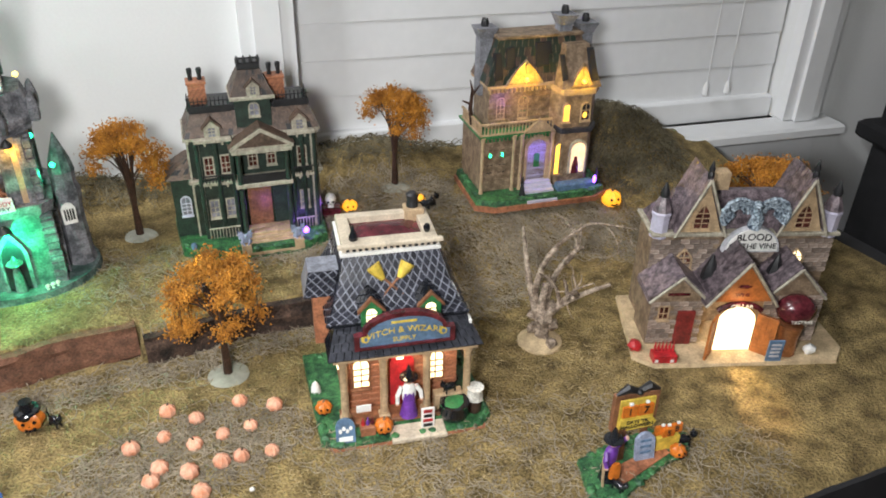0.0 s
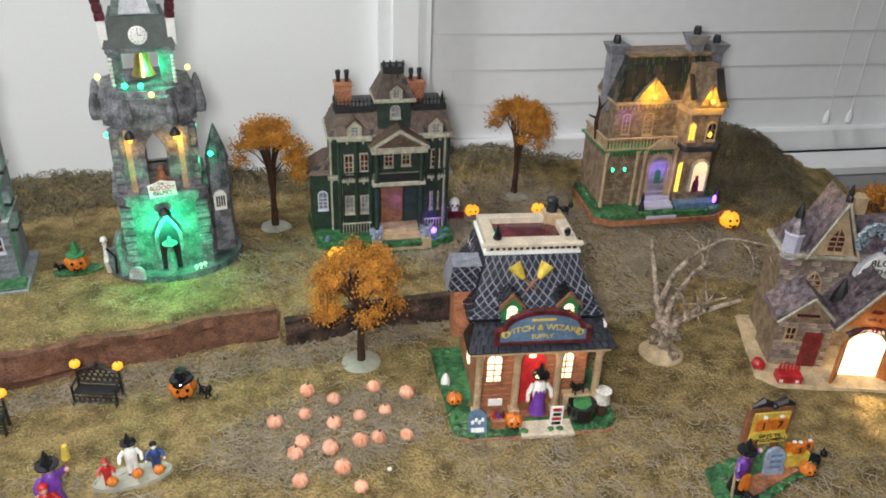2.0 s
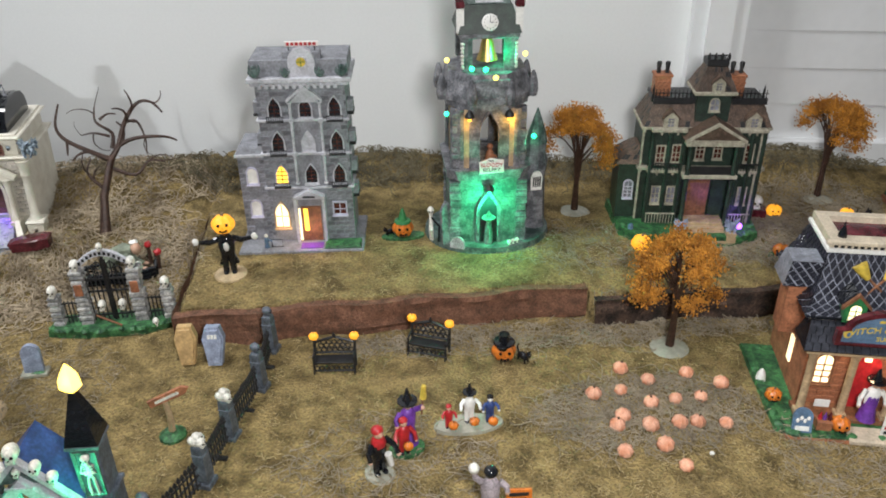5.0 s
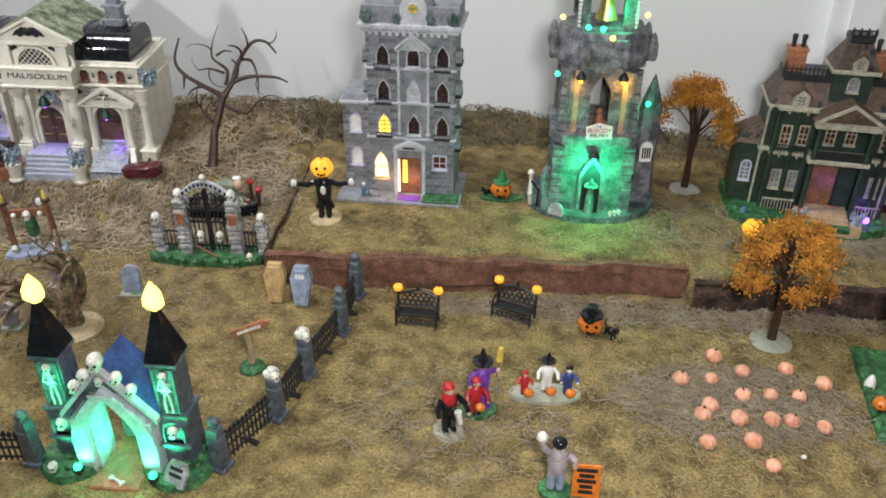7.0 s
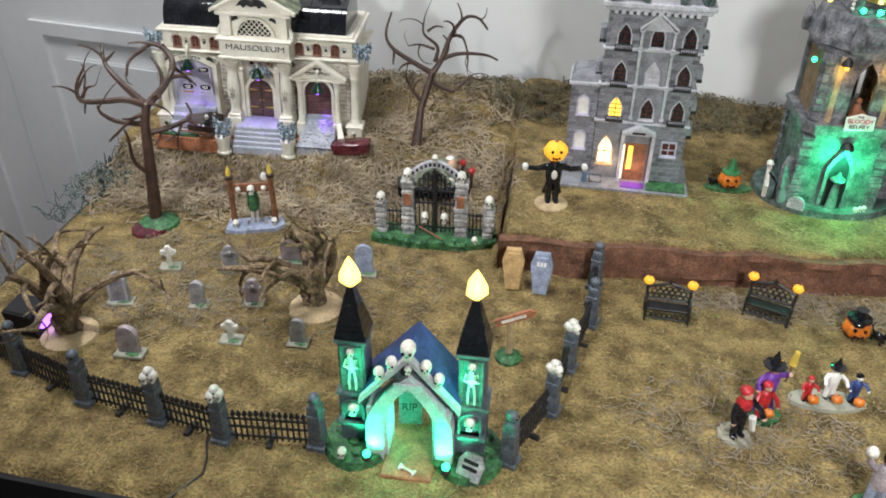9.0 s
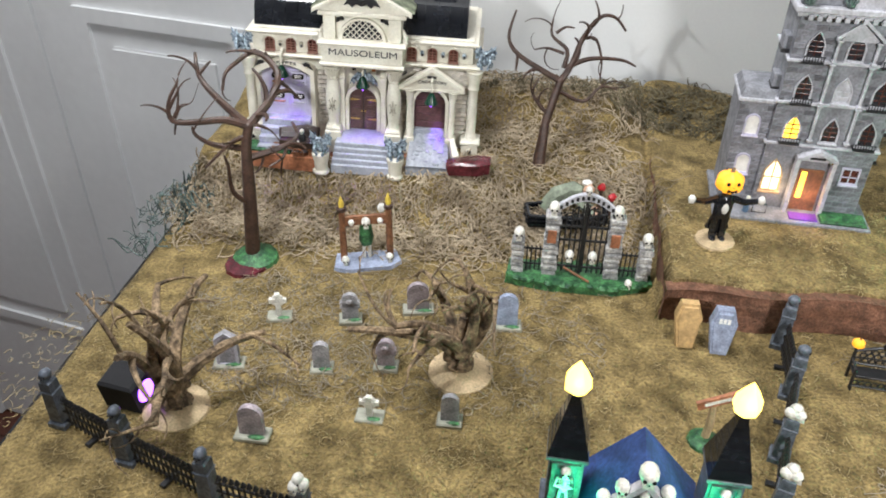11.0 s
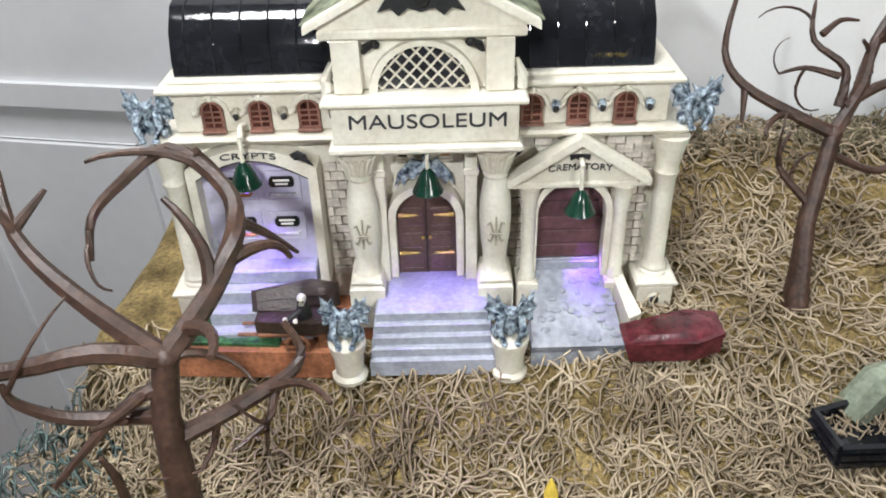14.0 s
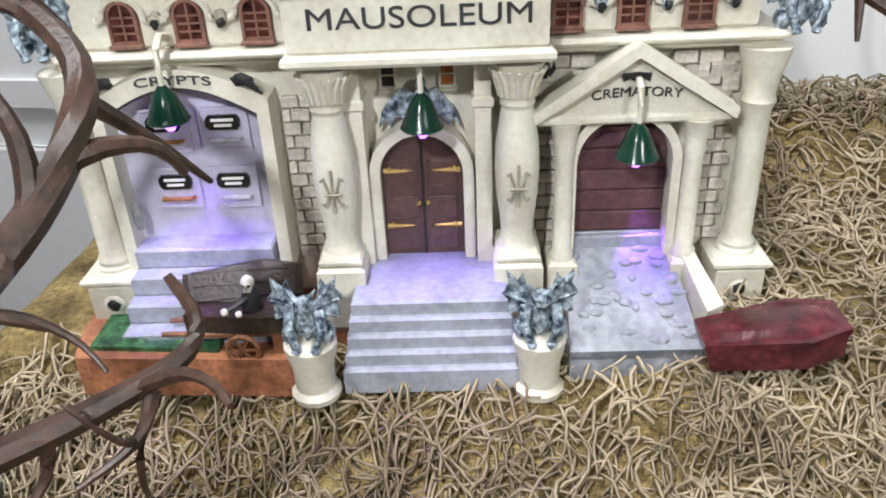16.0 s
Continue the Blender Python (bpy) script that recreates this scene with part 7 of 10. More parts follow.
    for x, y in ((-0.034, -0.022), (0.064, -0.018)):
        s = Shape(IRON).lathe((x, y, 0.008), [(0.0040, 0), (0.0030, 0.008), (0.0015, 0.014), (0.0022, 0.017), (0.0004, 0.026)], 8)
        part("hooded_figure", s, t, "small black hooded figure")
    part("lantern", Shape(LIT_PURPLE).ball((0.0585, -0.0245, 0.020), (0.0022, 0.002, 0.0052), 8), t, "glowing violet lantern")
    s = Shape(BARK)
    s.tube([(-0.080, 0.03, z(0.117)), (-0.084, 0.028, z(0.140)), (-0.083, 0.026, z(0.162)), (-0.086, 0.026, z(0.174))], [0.003, 0.0026, 0.0018, 0.0006], 6)
    s.tube([(-0.084, 0.028, z(0.145)), (-0.094, 0.028, z(0.150))], [0.002, 0.0008], 6).tube([(-0.083, 0.027, z(0.155)), (-0.074, 0.026, z(0.168))], [0.0018, 0.0005], 6)
    part("dead_tree", s, t, "small dead tree on the balcony")
    for x, y, zz, p, c in ((-0.026, -0.004, 0.1790, 0.075, (1, 0.56, 0.04)), (0.034, -0.0245, 0.1790, 0.045, (1, 0.56, 0.04)), (0.064, -0.030, 0.058, 0.010, (0.3, 0.1, 1)), (-0.008, -0.010, 0.088, 0.007, (0.35, 0.15, 1)), (-0.050, 0.006, 0.150, 0.005, (0.3, 0.1, 1)), (0.038, -0.025, 0.095, 0.004, (1, 0.6, 0.2))):
        lamp("house_light", "POINT", Matrix.Translation(t.matrix_world @ Vector((x, y, z(zz)))), p, c, radius=0.003)


build_house()


# ---- witch supply shop ----
def doll(s, m, h, coat, trousers, hat=None, face=SKIN, arms=((1, -0.2, 0.55), (-1, -0.2, 0.55)), skirt=False, brim=True):
    """A small painted figure h tall that faces -y, standing at the origin of m."""
    old = s.m
    s.m = old @ m
    if skirt:
        s.use(trousers).lathe((0, 0, 0.02 * h), [(0.17 * h, 0), (0.15 * h, 0.08 * h), (0.09 * h, 0.40 * h)], 10)
    else:
        for sx in (-1, 1):
            s.use(trousers).tube([(sx * 0.06 * h, 0, 0.05 * h), (sx * 0.055 * h, 0, 0.42 * h)], [0.055 * h, 0.065 * h], 7)
    for sx in (-1, 1):
        s.use(GLOSSBLACK).ball((sx * 0.065 * h, -0.03 * h, 0.03 * h), (0.05 * h, 0.085 * h, 0.035 * h), 8)
    s.use(coat).lathe((0, 0, 0.36 * h), [(0.115 * h, 0), (0.125 * h, 0.08 * h), (0.135 * h, 0.26 * h), (0.09 * h, 0.34 * h), (0.045 * h, 0.37 * h)], 10, squash=0.75)
    for sx, fy, fz in arms:
        s.use(coat).tube([(sx * 0.12 * h, 0, 0.66 * h), (sx * 0.21 * h, fy * 0.5 * h, (0.66 + fz) / 2 * h), (sx * 0.22 * h, fy * h, fz * h)], [0.05 * h, 0.045 * h, 0.038 * h], 7)
        s.use(face).ball((sx * 0.22 * h, fy * h, fz * h - 0.01 * h), 0.04 * h, 7)
    s.use(face).ball((0, -0.01 * h, 0.82 * h), (0.082 * h, 0.085 * h, 0.095 * h), 10)
    s.ball((0, -0.095 * h, 0.81 * h), 0.018 * h, 6)
    if hat:
        if brim:
            s.use(hat).lathe((0, 0, 0.87 * h), [(0.17 * h, 0), (0.165 * h, 0.02 * h), (0.085 * h, 0.03 * h), (0.055 * h, 0.13 * h), (0.012 * h, 0.26 * h)], 10)
        else:
            s.use(hat).ball((0, 0.015 * h, 0.86 * h), (0.10 * h, 0.10 * h, 0.08 * h), 10)
    s.m = old
    return s


def cat(s, m, h):
    old = s.m
    s.m = old @ m
    s.use(GLOSSBLACK).ball((0, 0.1 * h, 0.4 * h), (0.22 * h, 0.42 * h, 0.26 * h), 10)
    for sx in (-1, 1):
        for y in (-0.2, 0.4):
            s.tube([(sx * 0.12 * h, y * h, 0.35 * h), (sx * 0.13 * h, y * h, 0)], 0.06 * h, 6)
    s.ball((0, -0.38 * h, 0.72 * h), 0.2 * h, 9)
    for sx in (-1, 1):
        s.tube([(sx * 0.1 * h, -0.38 * h, 0.85 * h), (sx * 0.13 * h, -0.38 * h, 1.02 * h)], [0.07 * h, 0.01 * h], 5)
    s.tube([(0, 0.48 * h, 0.45 * h), (0, 0.65 * h, 0.75 * h), (0, 0.55 * h, 1.1 * h)], [0.06 * h, 0.05 * h, 0.03 * h], 6)
    s.m = old
    return s


SLATELINE = material("silver_slate_joint", (0.21, 0.22, 0.26), 0.35, 0.3, 500, 120, 0.3)
BLACKSLATE = material("black_slate", (0.020, 0.021, 0.030), 0.28, 0.4, 400, 90, 0.4)
PARAPET = material("cream_parapet", (0.55, 0.47, 0.36), 0.55, 0.16, 500, 90, 0.4)


def build_shop():
    t = thing("witch_shop", pose(0.061, 0.482, 0.0, 0, 0, 15), "witch supply shop model with dark slate roof and lit windows", "model house", "lighted model houses")
    base_plate(t, [(-0.079, -0.020), (-0.066, -0.027), (0.055, -0.024), (0.066, -0.010), (0.060, 0.10), (-0.086, 0.10)], -0.003, 0.004)
    part("base_edge", Shape(TERRA).plate([(-0.070, -0.028), (0.056, -0.0255), (0.060, -0.012), (-0.076, -0.012)], -0.003, 0.0022), t)
    cx = -0.008
    s = Shape(TERRA)
    s.box(-0.056, 0.040, 0.014, 0.105, 0.003, 0.098, lip=0.001)
    part("wall", s, t, "terracotta walls")
    brickwork(t, -0.056, 0.040, 0.010, 0.070, 0.0138, 0.0105, 0.0060, 0.0006, keep=lambda x, z: not (abs(x + 0.0405) < 0.009 and z > 0.027) and not (abs(x - 0.0215) < 0.009 and z > 0.027) and abs(x + 0.007) > 0.012, mat=TERRA)
    part("porch_floor", Shape(TIMBER).box(-0.060, 0.050, -0.006, 0.015, 0.002, 0.0075, lip=0.0006), t)
    for x in (-0.056, -0.024, 0.0115, 0.0455):
        s = Shape(BUFF).box(x - 0.0045, x + 0.0045, -0.0045, 0.0045, 0.006, 0.011, lip=0.0006)
        s.lathe((x, 0, 0.011), [(0.0036, 0), (0.0033, 0.004), (0.0031, 0.052), (0.0042, 0.056), (0.0050, 0.060)], 10)
        part("column", s, t, "buff porch column")
    part("beam", Shape(BUFF).box(-0.064, 0.052, -0.006, 0.006, 0.0705, 0.0765, lip=0.0008), t)
    s = Shape(GLOSSBLACK).frustum(-0.068, 0.056, -0.010, 0.02, 0.0765, -0.060, 0.046, 0.012, 0.02, 0.0935)
    part("porch_roof", s, t, "glossy black porch roof")
    shingles(t, "shingles", [(-0.068, -0.010, 0.077), (0.056, -0.010, 0.077), (0.046, 0.012, 0.0937), (-0.060, 0.012, 0.0937)], 20, 4, DARKSLATE)
    # main roof
    a = (-0.0655, 0.0470, 0.0085, 0.112)
    b = (-0.0470, 0.0285, 0.046, 0.098)
    s = Shape(SLATELINE)
    zs = ((0.096, 0.0), (0.1035, 0.30), (0.118, 0.66), (0.139, 1.0))
    prev = None
    for z0, f in zs:
        cur = [b_ * f + a_ * (1 - f) for a_, b_ in zip(a, b)] + [z0]
        if prev:
            s.frustum(prev[0], prev[1], prev[2], prev[3], prev[4], cur[0], cur[1], cur[2], cur[3], cur[4])
        prev = cur
    part("main_roof", s, t, "steep dark slate roof")
    prev = None
    for z0, f in zs:
        cur = [b_ * f + a_ * (1 - f) for a_, b_ in zip(a, b)] + [z0]
        if prev:
            diamonds(t, "slate_cover", [(prev[0], prev[2], prev[4]), (prev[1], prev[2], prev[4]), (cur[1], cur[2], cur[4]), (cur[0], cur[2], cur[4])], 13, 2, BLACKSLATE)
            diamonds(t, "slate_cover", [(prev[0], prev[3], prev[4]), (prev[0], prev[2], prev[4]), (cur[0], cur[2], cur[4]), (cur[0], cur[3], cur[4])], 10, 2, BLACKSLATE)
            diamonds(t, "slate_cover", [(prev[1], prev[2], prev[4]), (prev[1], prev[3], prev[4]), (cur[1], cur[3], cur[4]), (cur[1], cur[2], cur[4])], 10, 2, BLACKSLATE)
        prev = cur
    part("ridge_edge", Shape(GLOSSBLACK).tube([(a[0], a[2], 0.0965), (a[1], a[2], 0.0965)], 0.0012, 6), t)
    part("eaves", Shape(PARAPET).box(-0.063, 0.0445, 0.011, 0.110, 0.0925, 0.0970, lip=0.0008), t)
    s = Shape(WHITE)
    s.box(b[0] - 0.003, b[1] + 0.003, b[2] - 0.003, b[3] + 0.002, 0.1370, 0.1405, lip=0.0006)
    part("roof_trim", s, t, "cream roof moulding")
    part("parapet_lip", Shape(PARAPET).box(b[0] - 0.0045, b[1] + 0.0045, b[2] - 0.0045, b[2] - 0.0005, 0.1445, 0.1485, lip=0.0008), t)
    for k in range(15):
        part("dentil", Shape(IRON).box(b[0] + 0.0022 + k * 0.0050, b[0] + 0.0048 + k * 0.0050, b[2] - 0.0022, b[2] - 0.0005, 0.1412, 0.1438, lip=0.0002), t)
    s = Shape(PARAPET)
    s.box(b[0] - 0.001, b[1] + 0.001, b[2] - 0.001, b[2] + 0.009, 0.1405, 0.1480, lip=0.0006)
    s.box(b[0] - 0.001, b[1] + 0.001, b[3] - 0.008, b[3], 0.1405, 0.1480, lip=0.0006)
    s.box(b[0] - 0.001, b[0] + 0.009, b[2] + 0.009, b[3] - 0.008, 0.1405, 0.1480, lip=0.0006)
    s.box(b[1] - 0.009, b[1] + 0.001, b[2] + 0.009, b[3] - 0.008, 0.1405, 0.1480, lip=0.0006)
    part("parapet", s, t, "buff parapet round the roof deck")
    part("roof_deck", Shape(MAROON).box(b[0] + 0.009, b[1] - 0.009, b[2] + 0.009, b[3] - 0.008, 0.1400, 0.1420, lip=0.0002).frustum(b[0] + 0.010, b[1] - 0.010, b[2] + 0.011, b[3] - 0.010, 0.142, cx - 0.012, cx + 0.010, 0.068, 0.076, 0.1475), t, "brown roof deck")
    c = part("chimney", Shape(BUFF).box(0.010, 0.026, 0.084, 0.098, 0.140, 0.1530, lip=0.0008), t)
    part("chimney_pot", Shape(IRON).lathe((0.017, 0.091, 0.153), [(0.005, 0), (0.0052, 0.003), (0.0042, 0.006), (0.0055, 0.011), (0.0035, 0.013)], 10), c, "black chimney pot")
    for x, y in ((-0.038, 0.052), (0.022, 0.054)):
        s = Shape(GLOSSBLACK).lathe((x, y, 0.1478), [(0.0038, 0), (0.0034, 0.004), (0.0012, 0.009), (0.0003, 0.014)], 8) if x < 0 else Shape(GLOSSBLACK).ball((x, y, 0.1515), (0.003, 0.0028, 0.0042), 9)
        part("roof_ornament", s, t, "small black roof ornament")
    part("roof_cat", cat(Shape(GLOSSBLACK), pose(0.030, 0.094, 0.148, 0, 0, 80), 0.012), t, "small black cat ornament")
    s = Shape(TIMBER)
    for sx in (-1, 1):
        s.use(TIMBER).tube([(cx - 0.003 + sx * -0.013, 0.0235, 0.1050), (cx - 0.003 + sx * 0.008, 0.0335, 0.1225)], 0.0011, 6)
        s.use(YELLOW)
        s.m = Matrix.Identity(4)
        s.tube([(cx - 0.003 + sx * 0.0065, 0.0325, 0.1205), (cx - 0.003 + sx * 0.0110, 0.0350, 0.1265), (cx - 0.003 + sx * 0.0140, 0.0370, 0.1310)], [0.0022, 0.0050, 0.0062], 9)
    part("crossed_brooms", s, t, "crossed yellow brooms on the roof")
    for x in (-0.0310, 0.0160):
        dormer(t, x, 0.0075, 0.0945, 0.0165, 0.0245, GREENPAINT, TIMBER, LIT_WARM, 0.020, "round", GLOSSBLACK)
    part("side_gable_roof", Shape(SLATELINE).frustum(-0.081, -0.058, 0.033, 0.064, 0.110, -0.076, -0.052, 0.037, 0.060, 0.131), t, "slate side gable")
    diamonds(t, "slate_cover", [(-0.081, 0.033, 0.110), (-0.058, 0.033, 0.110), (-0.052, 0.037, 0.131), (-0.076, 0.037, 0.131)], 3, 3, BLACKSLATE)
    part("side_gable", Shape(TERRA).box(-0.074, -0.056, 0.038, 0.059, 0.060, 0.114, lip=0.001), t)
    # sign
    def sign(w, h, low, n=18):
        out = [(cx + 0.0005 - w / 2, low), (cx + 0.0005 + w / 2, low), (cx + 0.0005 + w / 2, low + h * 0.42)]
        for k in range(n + 1):
            q = math.pi * k / n
            out.append((cx + 0.0005 + w * 0.42 * math.cos(q), low + h * 0.45 + h * 0.55 * math.sin(q)))
        return out + [(cx + 0.0005 - w / 2, low + h * 0.42)]
    s = Shape(MAROON).ring(sign(0.0790, 0.0320, 0.0840), sign(0.0710, 0.0260, 0.0860), -0.0095, -0.004)
    g = part("shop_sign", s, t, "arched dark sign with a red frame")
    part("sign_board", Shape(SIGNBLUE).slab(sign(0.0715, 0.0265, 0.0858), -0.0075, -0.0055), g)
    text_mesh("lettering", "WITCH & WIZARD", 0.0076, pose(cx, -0.0080, 0.0992), YELLOW, g, 5.0, "yellow letters", wide=1.02)
    text_mesh("lettering", "SUPPLY", 0.0056, pose(cx, -0.0079, 0.0905), YELLOW, g, 0, "yellow letters")
    part("lettering_bar", Shape(YELLOW).box(cx - 0.010, cx + 0.010, -0.0080, -0.0074, 0.1055, 0.1075, lip=0), g)
    for sx in (-1, 1):
        s = Shape(YELLOW)
        s.m = pose(cx + sx * 0.0305, -0.0076, 0.0935, 90, 0, 0)
        s.lathe((0, 0, 0), [(0.0034, 0), (0.0033, 0.0004)], 14)
        s.use(SIGNBLUE).ball((0.0006, 0, 0.0006), (0.0016, 0.0022, 0.0004), 8)
        part("moon_emblem", s, g)
    # front windows, door, goods
    for x in (-0.0405, 0.0215):
        window(t, x, 0.0300, 0.0125, 0.0285, 0.0135, TIMBER, LIT_WARM, (1, 3), "round", 0.0016)
    part("door", Shape(RED).slab(arch(-0.0070, 0.0075, 0.0205, 0.0530), 0.0115, 0.0142), t, "red shop door")
    part("lintel_light", Shape(LIT_WARM).box(-0.0115, -0.0060, 0.0100, 0.0118, 0.0555, 0.0590, lip=0.0004), t)
    part("side_window", Shape(LIT_WARM).box(-0.0575, -0.0562, 0.045, 0.053, 0.025, 0.050, lip=0), t, "lit side window")
    s = Shape(WHITE)
    doll(s, pose(-0.004, -0.003, 0.0075), 0.046, WHITE, PURPLE, GLOSSBLACK, arms=((1, -0.08, 0.42), (-1, -0.08, 0.36)), skirt=True)
    s.use(PURPLE).lathe((-0.004, -0.0052, 0.0225), [(0.0050, 0), (0.0048, 0.010), (0.003, 0.014)], 8, squash=0.5)
    part("witch_figure", s, t, "witch figure in a purple apron and black hat")
    s = Shape(WHITE).box(0.0035, 0.0145, -0.0185, -0.0172, 0.004, 0.0255, lip=0.0004)
    b_ = part("sandwich_board", s, t, "white notice board")
    for k, (m, w) in enumerate(((RED, 0.0036), (IRON, 0.0034), (RED, 0.004), (IRON, 0.0038))):
        part("lettering_bar", Shape(m).box(0.009 - w, 0.009 + w, -0.0189, -0.0184, 0.0205 - 0.0048 * k, 0.0235 - 0.0048 * k, lip=0), b_)
    s = Shape(GLOSSBLACK).lathe((0.0330, -0.010, 0.003), [(0.0065, 0), (0.0118, 0.005), (0.0130, 0.011), (0.0118, 0.017), (0.0124, 0.0185)], 16)
    k = part("cauldron", s, t, "glossy dark cauldron of bubbling green brew")
    part("brew", Shape(GREENPAINT).ball((0.0330, -0.010, 0.0195), (0.0118, 0.0118, 0.0032), 12, rough=0.12), k)
    s = Shape(BARK).lathe((0.052, -0.005, 0.003), [(0.0050, 0), (0.0060, 0.006), (0.0050, 0.012)], 10)
    s.use(BONE).lathe((0.052, -0.005, 0.0145), [(0.002, 0), (0.0075, 0.003), (0.0062, 0.012), (0.0075, 0.0145)], 9)
    part("broom_barrel", s, t, "barrel of brooms")
    part("porch_cat", cat(Shape(GLOSSBLACK), pose(0.030, 0.000, 0.0235, 0, 0, -70), 0.014), t, "black cat on a ledge")
    part("ledge", Shape(BUFF).box(0.018, 0.042, -0.003, 0.006, 0.0075, 0.0235, lip=0.0006), t)
    part("pumpkin", pumpkin(Shape(ORANGE), (-0.0270, -0.0145, 0.003), 0.0078), t, "carved orange pumpkin")
    part("pumpkin", pumpkin(Shape(ORANGE), (-0.0725, 0.018, 0.003), 0.0070), t, "carved orange pumpkin")
    s = Shape(TERRA).box(-0.0460, -0.0340, -0.018, -0.009, 0.003, 0.0125, lip=0.0006)
    b_ = part("crate", s, t, "terracotta crate of potion bottles")
    for k in range(3):
        part("bottle", Shape((RED, PURPLE, MAROON)[k]).lathe((-0.0435 + 0.0038 * k, -0.0135, 0.0125), [(0.0016, 0), (0.0018, 0.003), (0.0007, 0.0045), (0.0008, 0.007)], 8), b_)
    s = Shape(SIGNBLUE)
    s.m = pose(-0.0585, -0.0215, 0.003, -14, 0, 0)
    s.slab(arch(0, 0, 0.0155, 0.0225), -0.0012, 0.0012)
    s.use(WHITE).box(-0.0055, 0.0055, -0.0017, -0.0011, 0.0025, 0.0065, lip=0)
    for k in range(4):
        s.ball((-0.004 + 0.0028 * k, -0.0013, 0.0115 + 0.0022 * (k % 2)), (0.0015, 0.0005, 0.0021), 6)
    part("menu_board", s, t, "blue menu board with white marks")
    part("front_step", Shape(PARAPET).box(-0.0220, 0.0235, -0.0285, -0.010, 0.0, 0.0050, lip=0.001), t, "pale stone step")
    part("notice", Shape(WHITE).box(-0.0475, -0.0355, -0.0048, -0.0040, 0.0180, 0.0255, lip=0.0003), t)
    part("ghost", Shape(WHITE).lathe((-0.0770, 0.045, 0.003), [(0.0045, 0), (0.004, 0.006), (0.0025, 0.010), (0.0005, 0.0125)], 9), t, "small white ghost")
    for x in (0.047,):
        part("side_sign", Shape(WHITE).box(x, x + 0.002, 0.004, 0.012, 0.083, 0.092, lip=0.0004), t)
    for x, y, zz, p in ((-0.006, 0.004, 0.062, 0.012), (-0.045, 0.004, 0.060, 0.006), (0.030, 0.004, 0.060, 0.006)):
        lamp("shop_light", "POINT", Matrix.Translation(t.matrix_world @ Vector((x, y, zz))), p, (1, 0.72, 0.4), radius=0.003)


build_shop()


# ---- winery ----
WINESTONE = material("mixed_field_stone", (0.27, 0.19, 0.145), 0.55, 0.3, 500, 120, 0.7, tint=(0.36, 0.30, 0.26), random_tone=0.45)


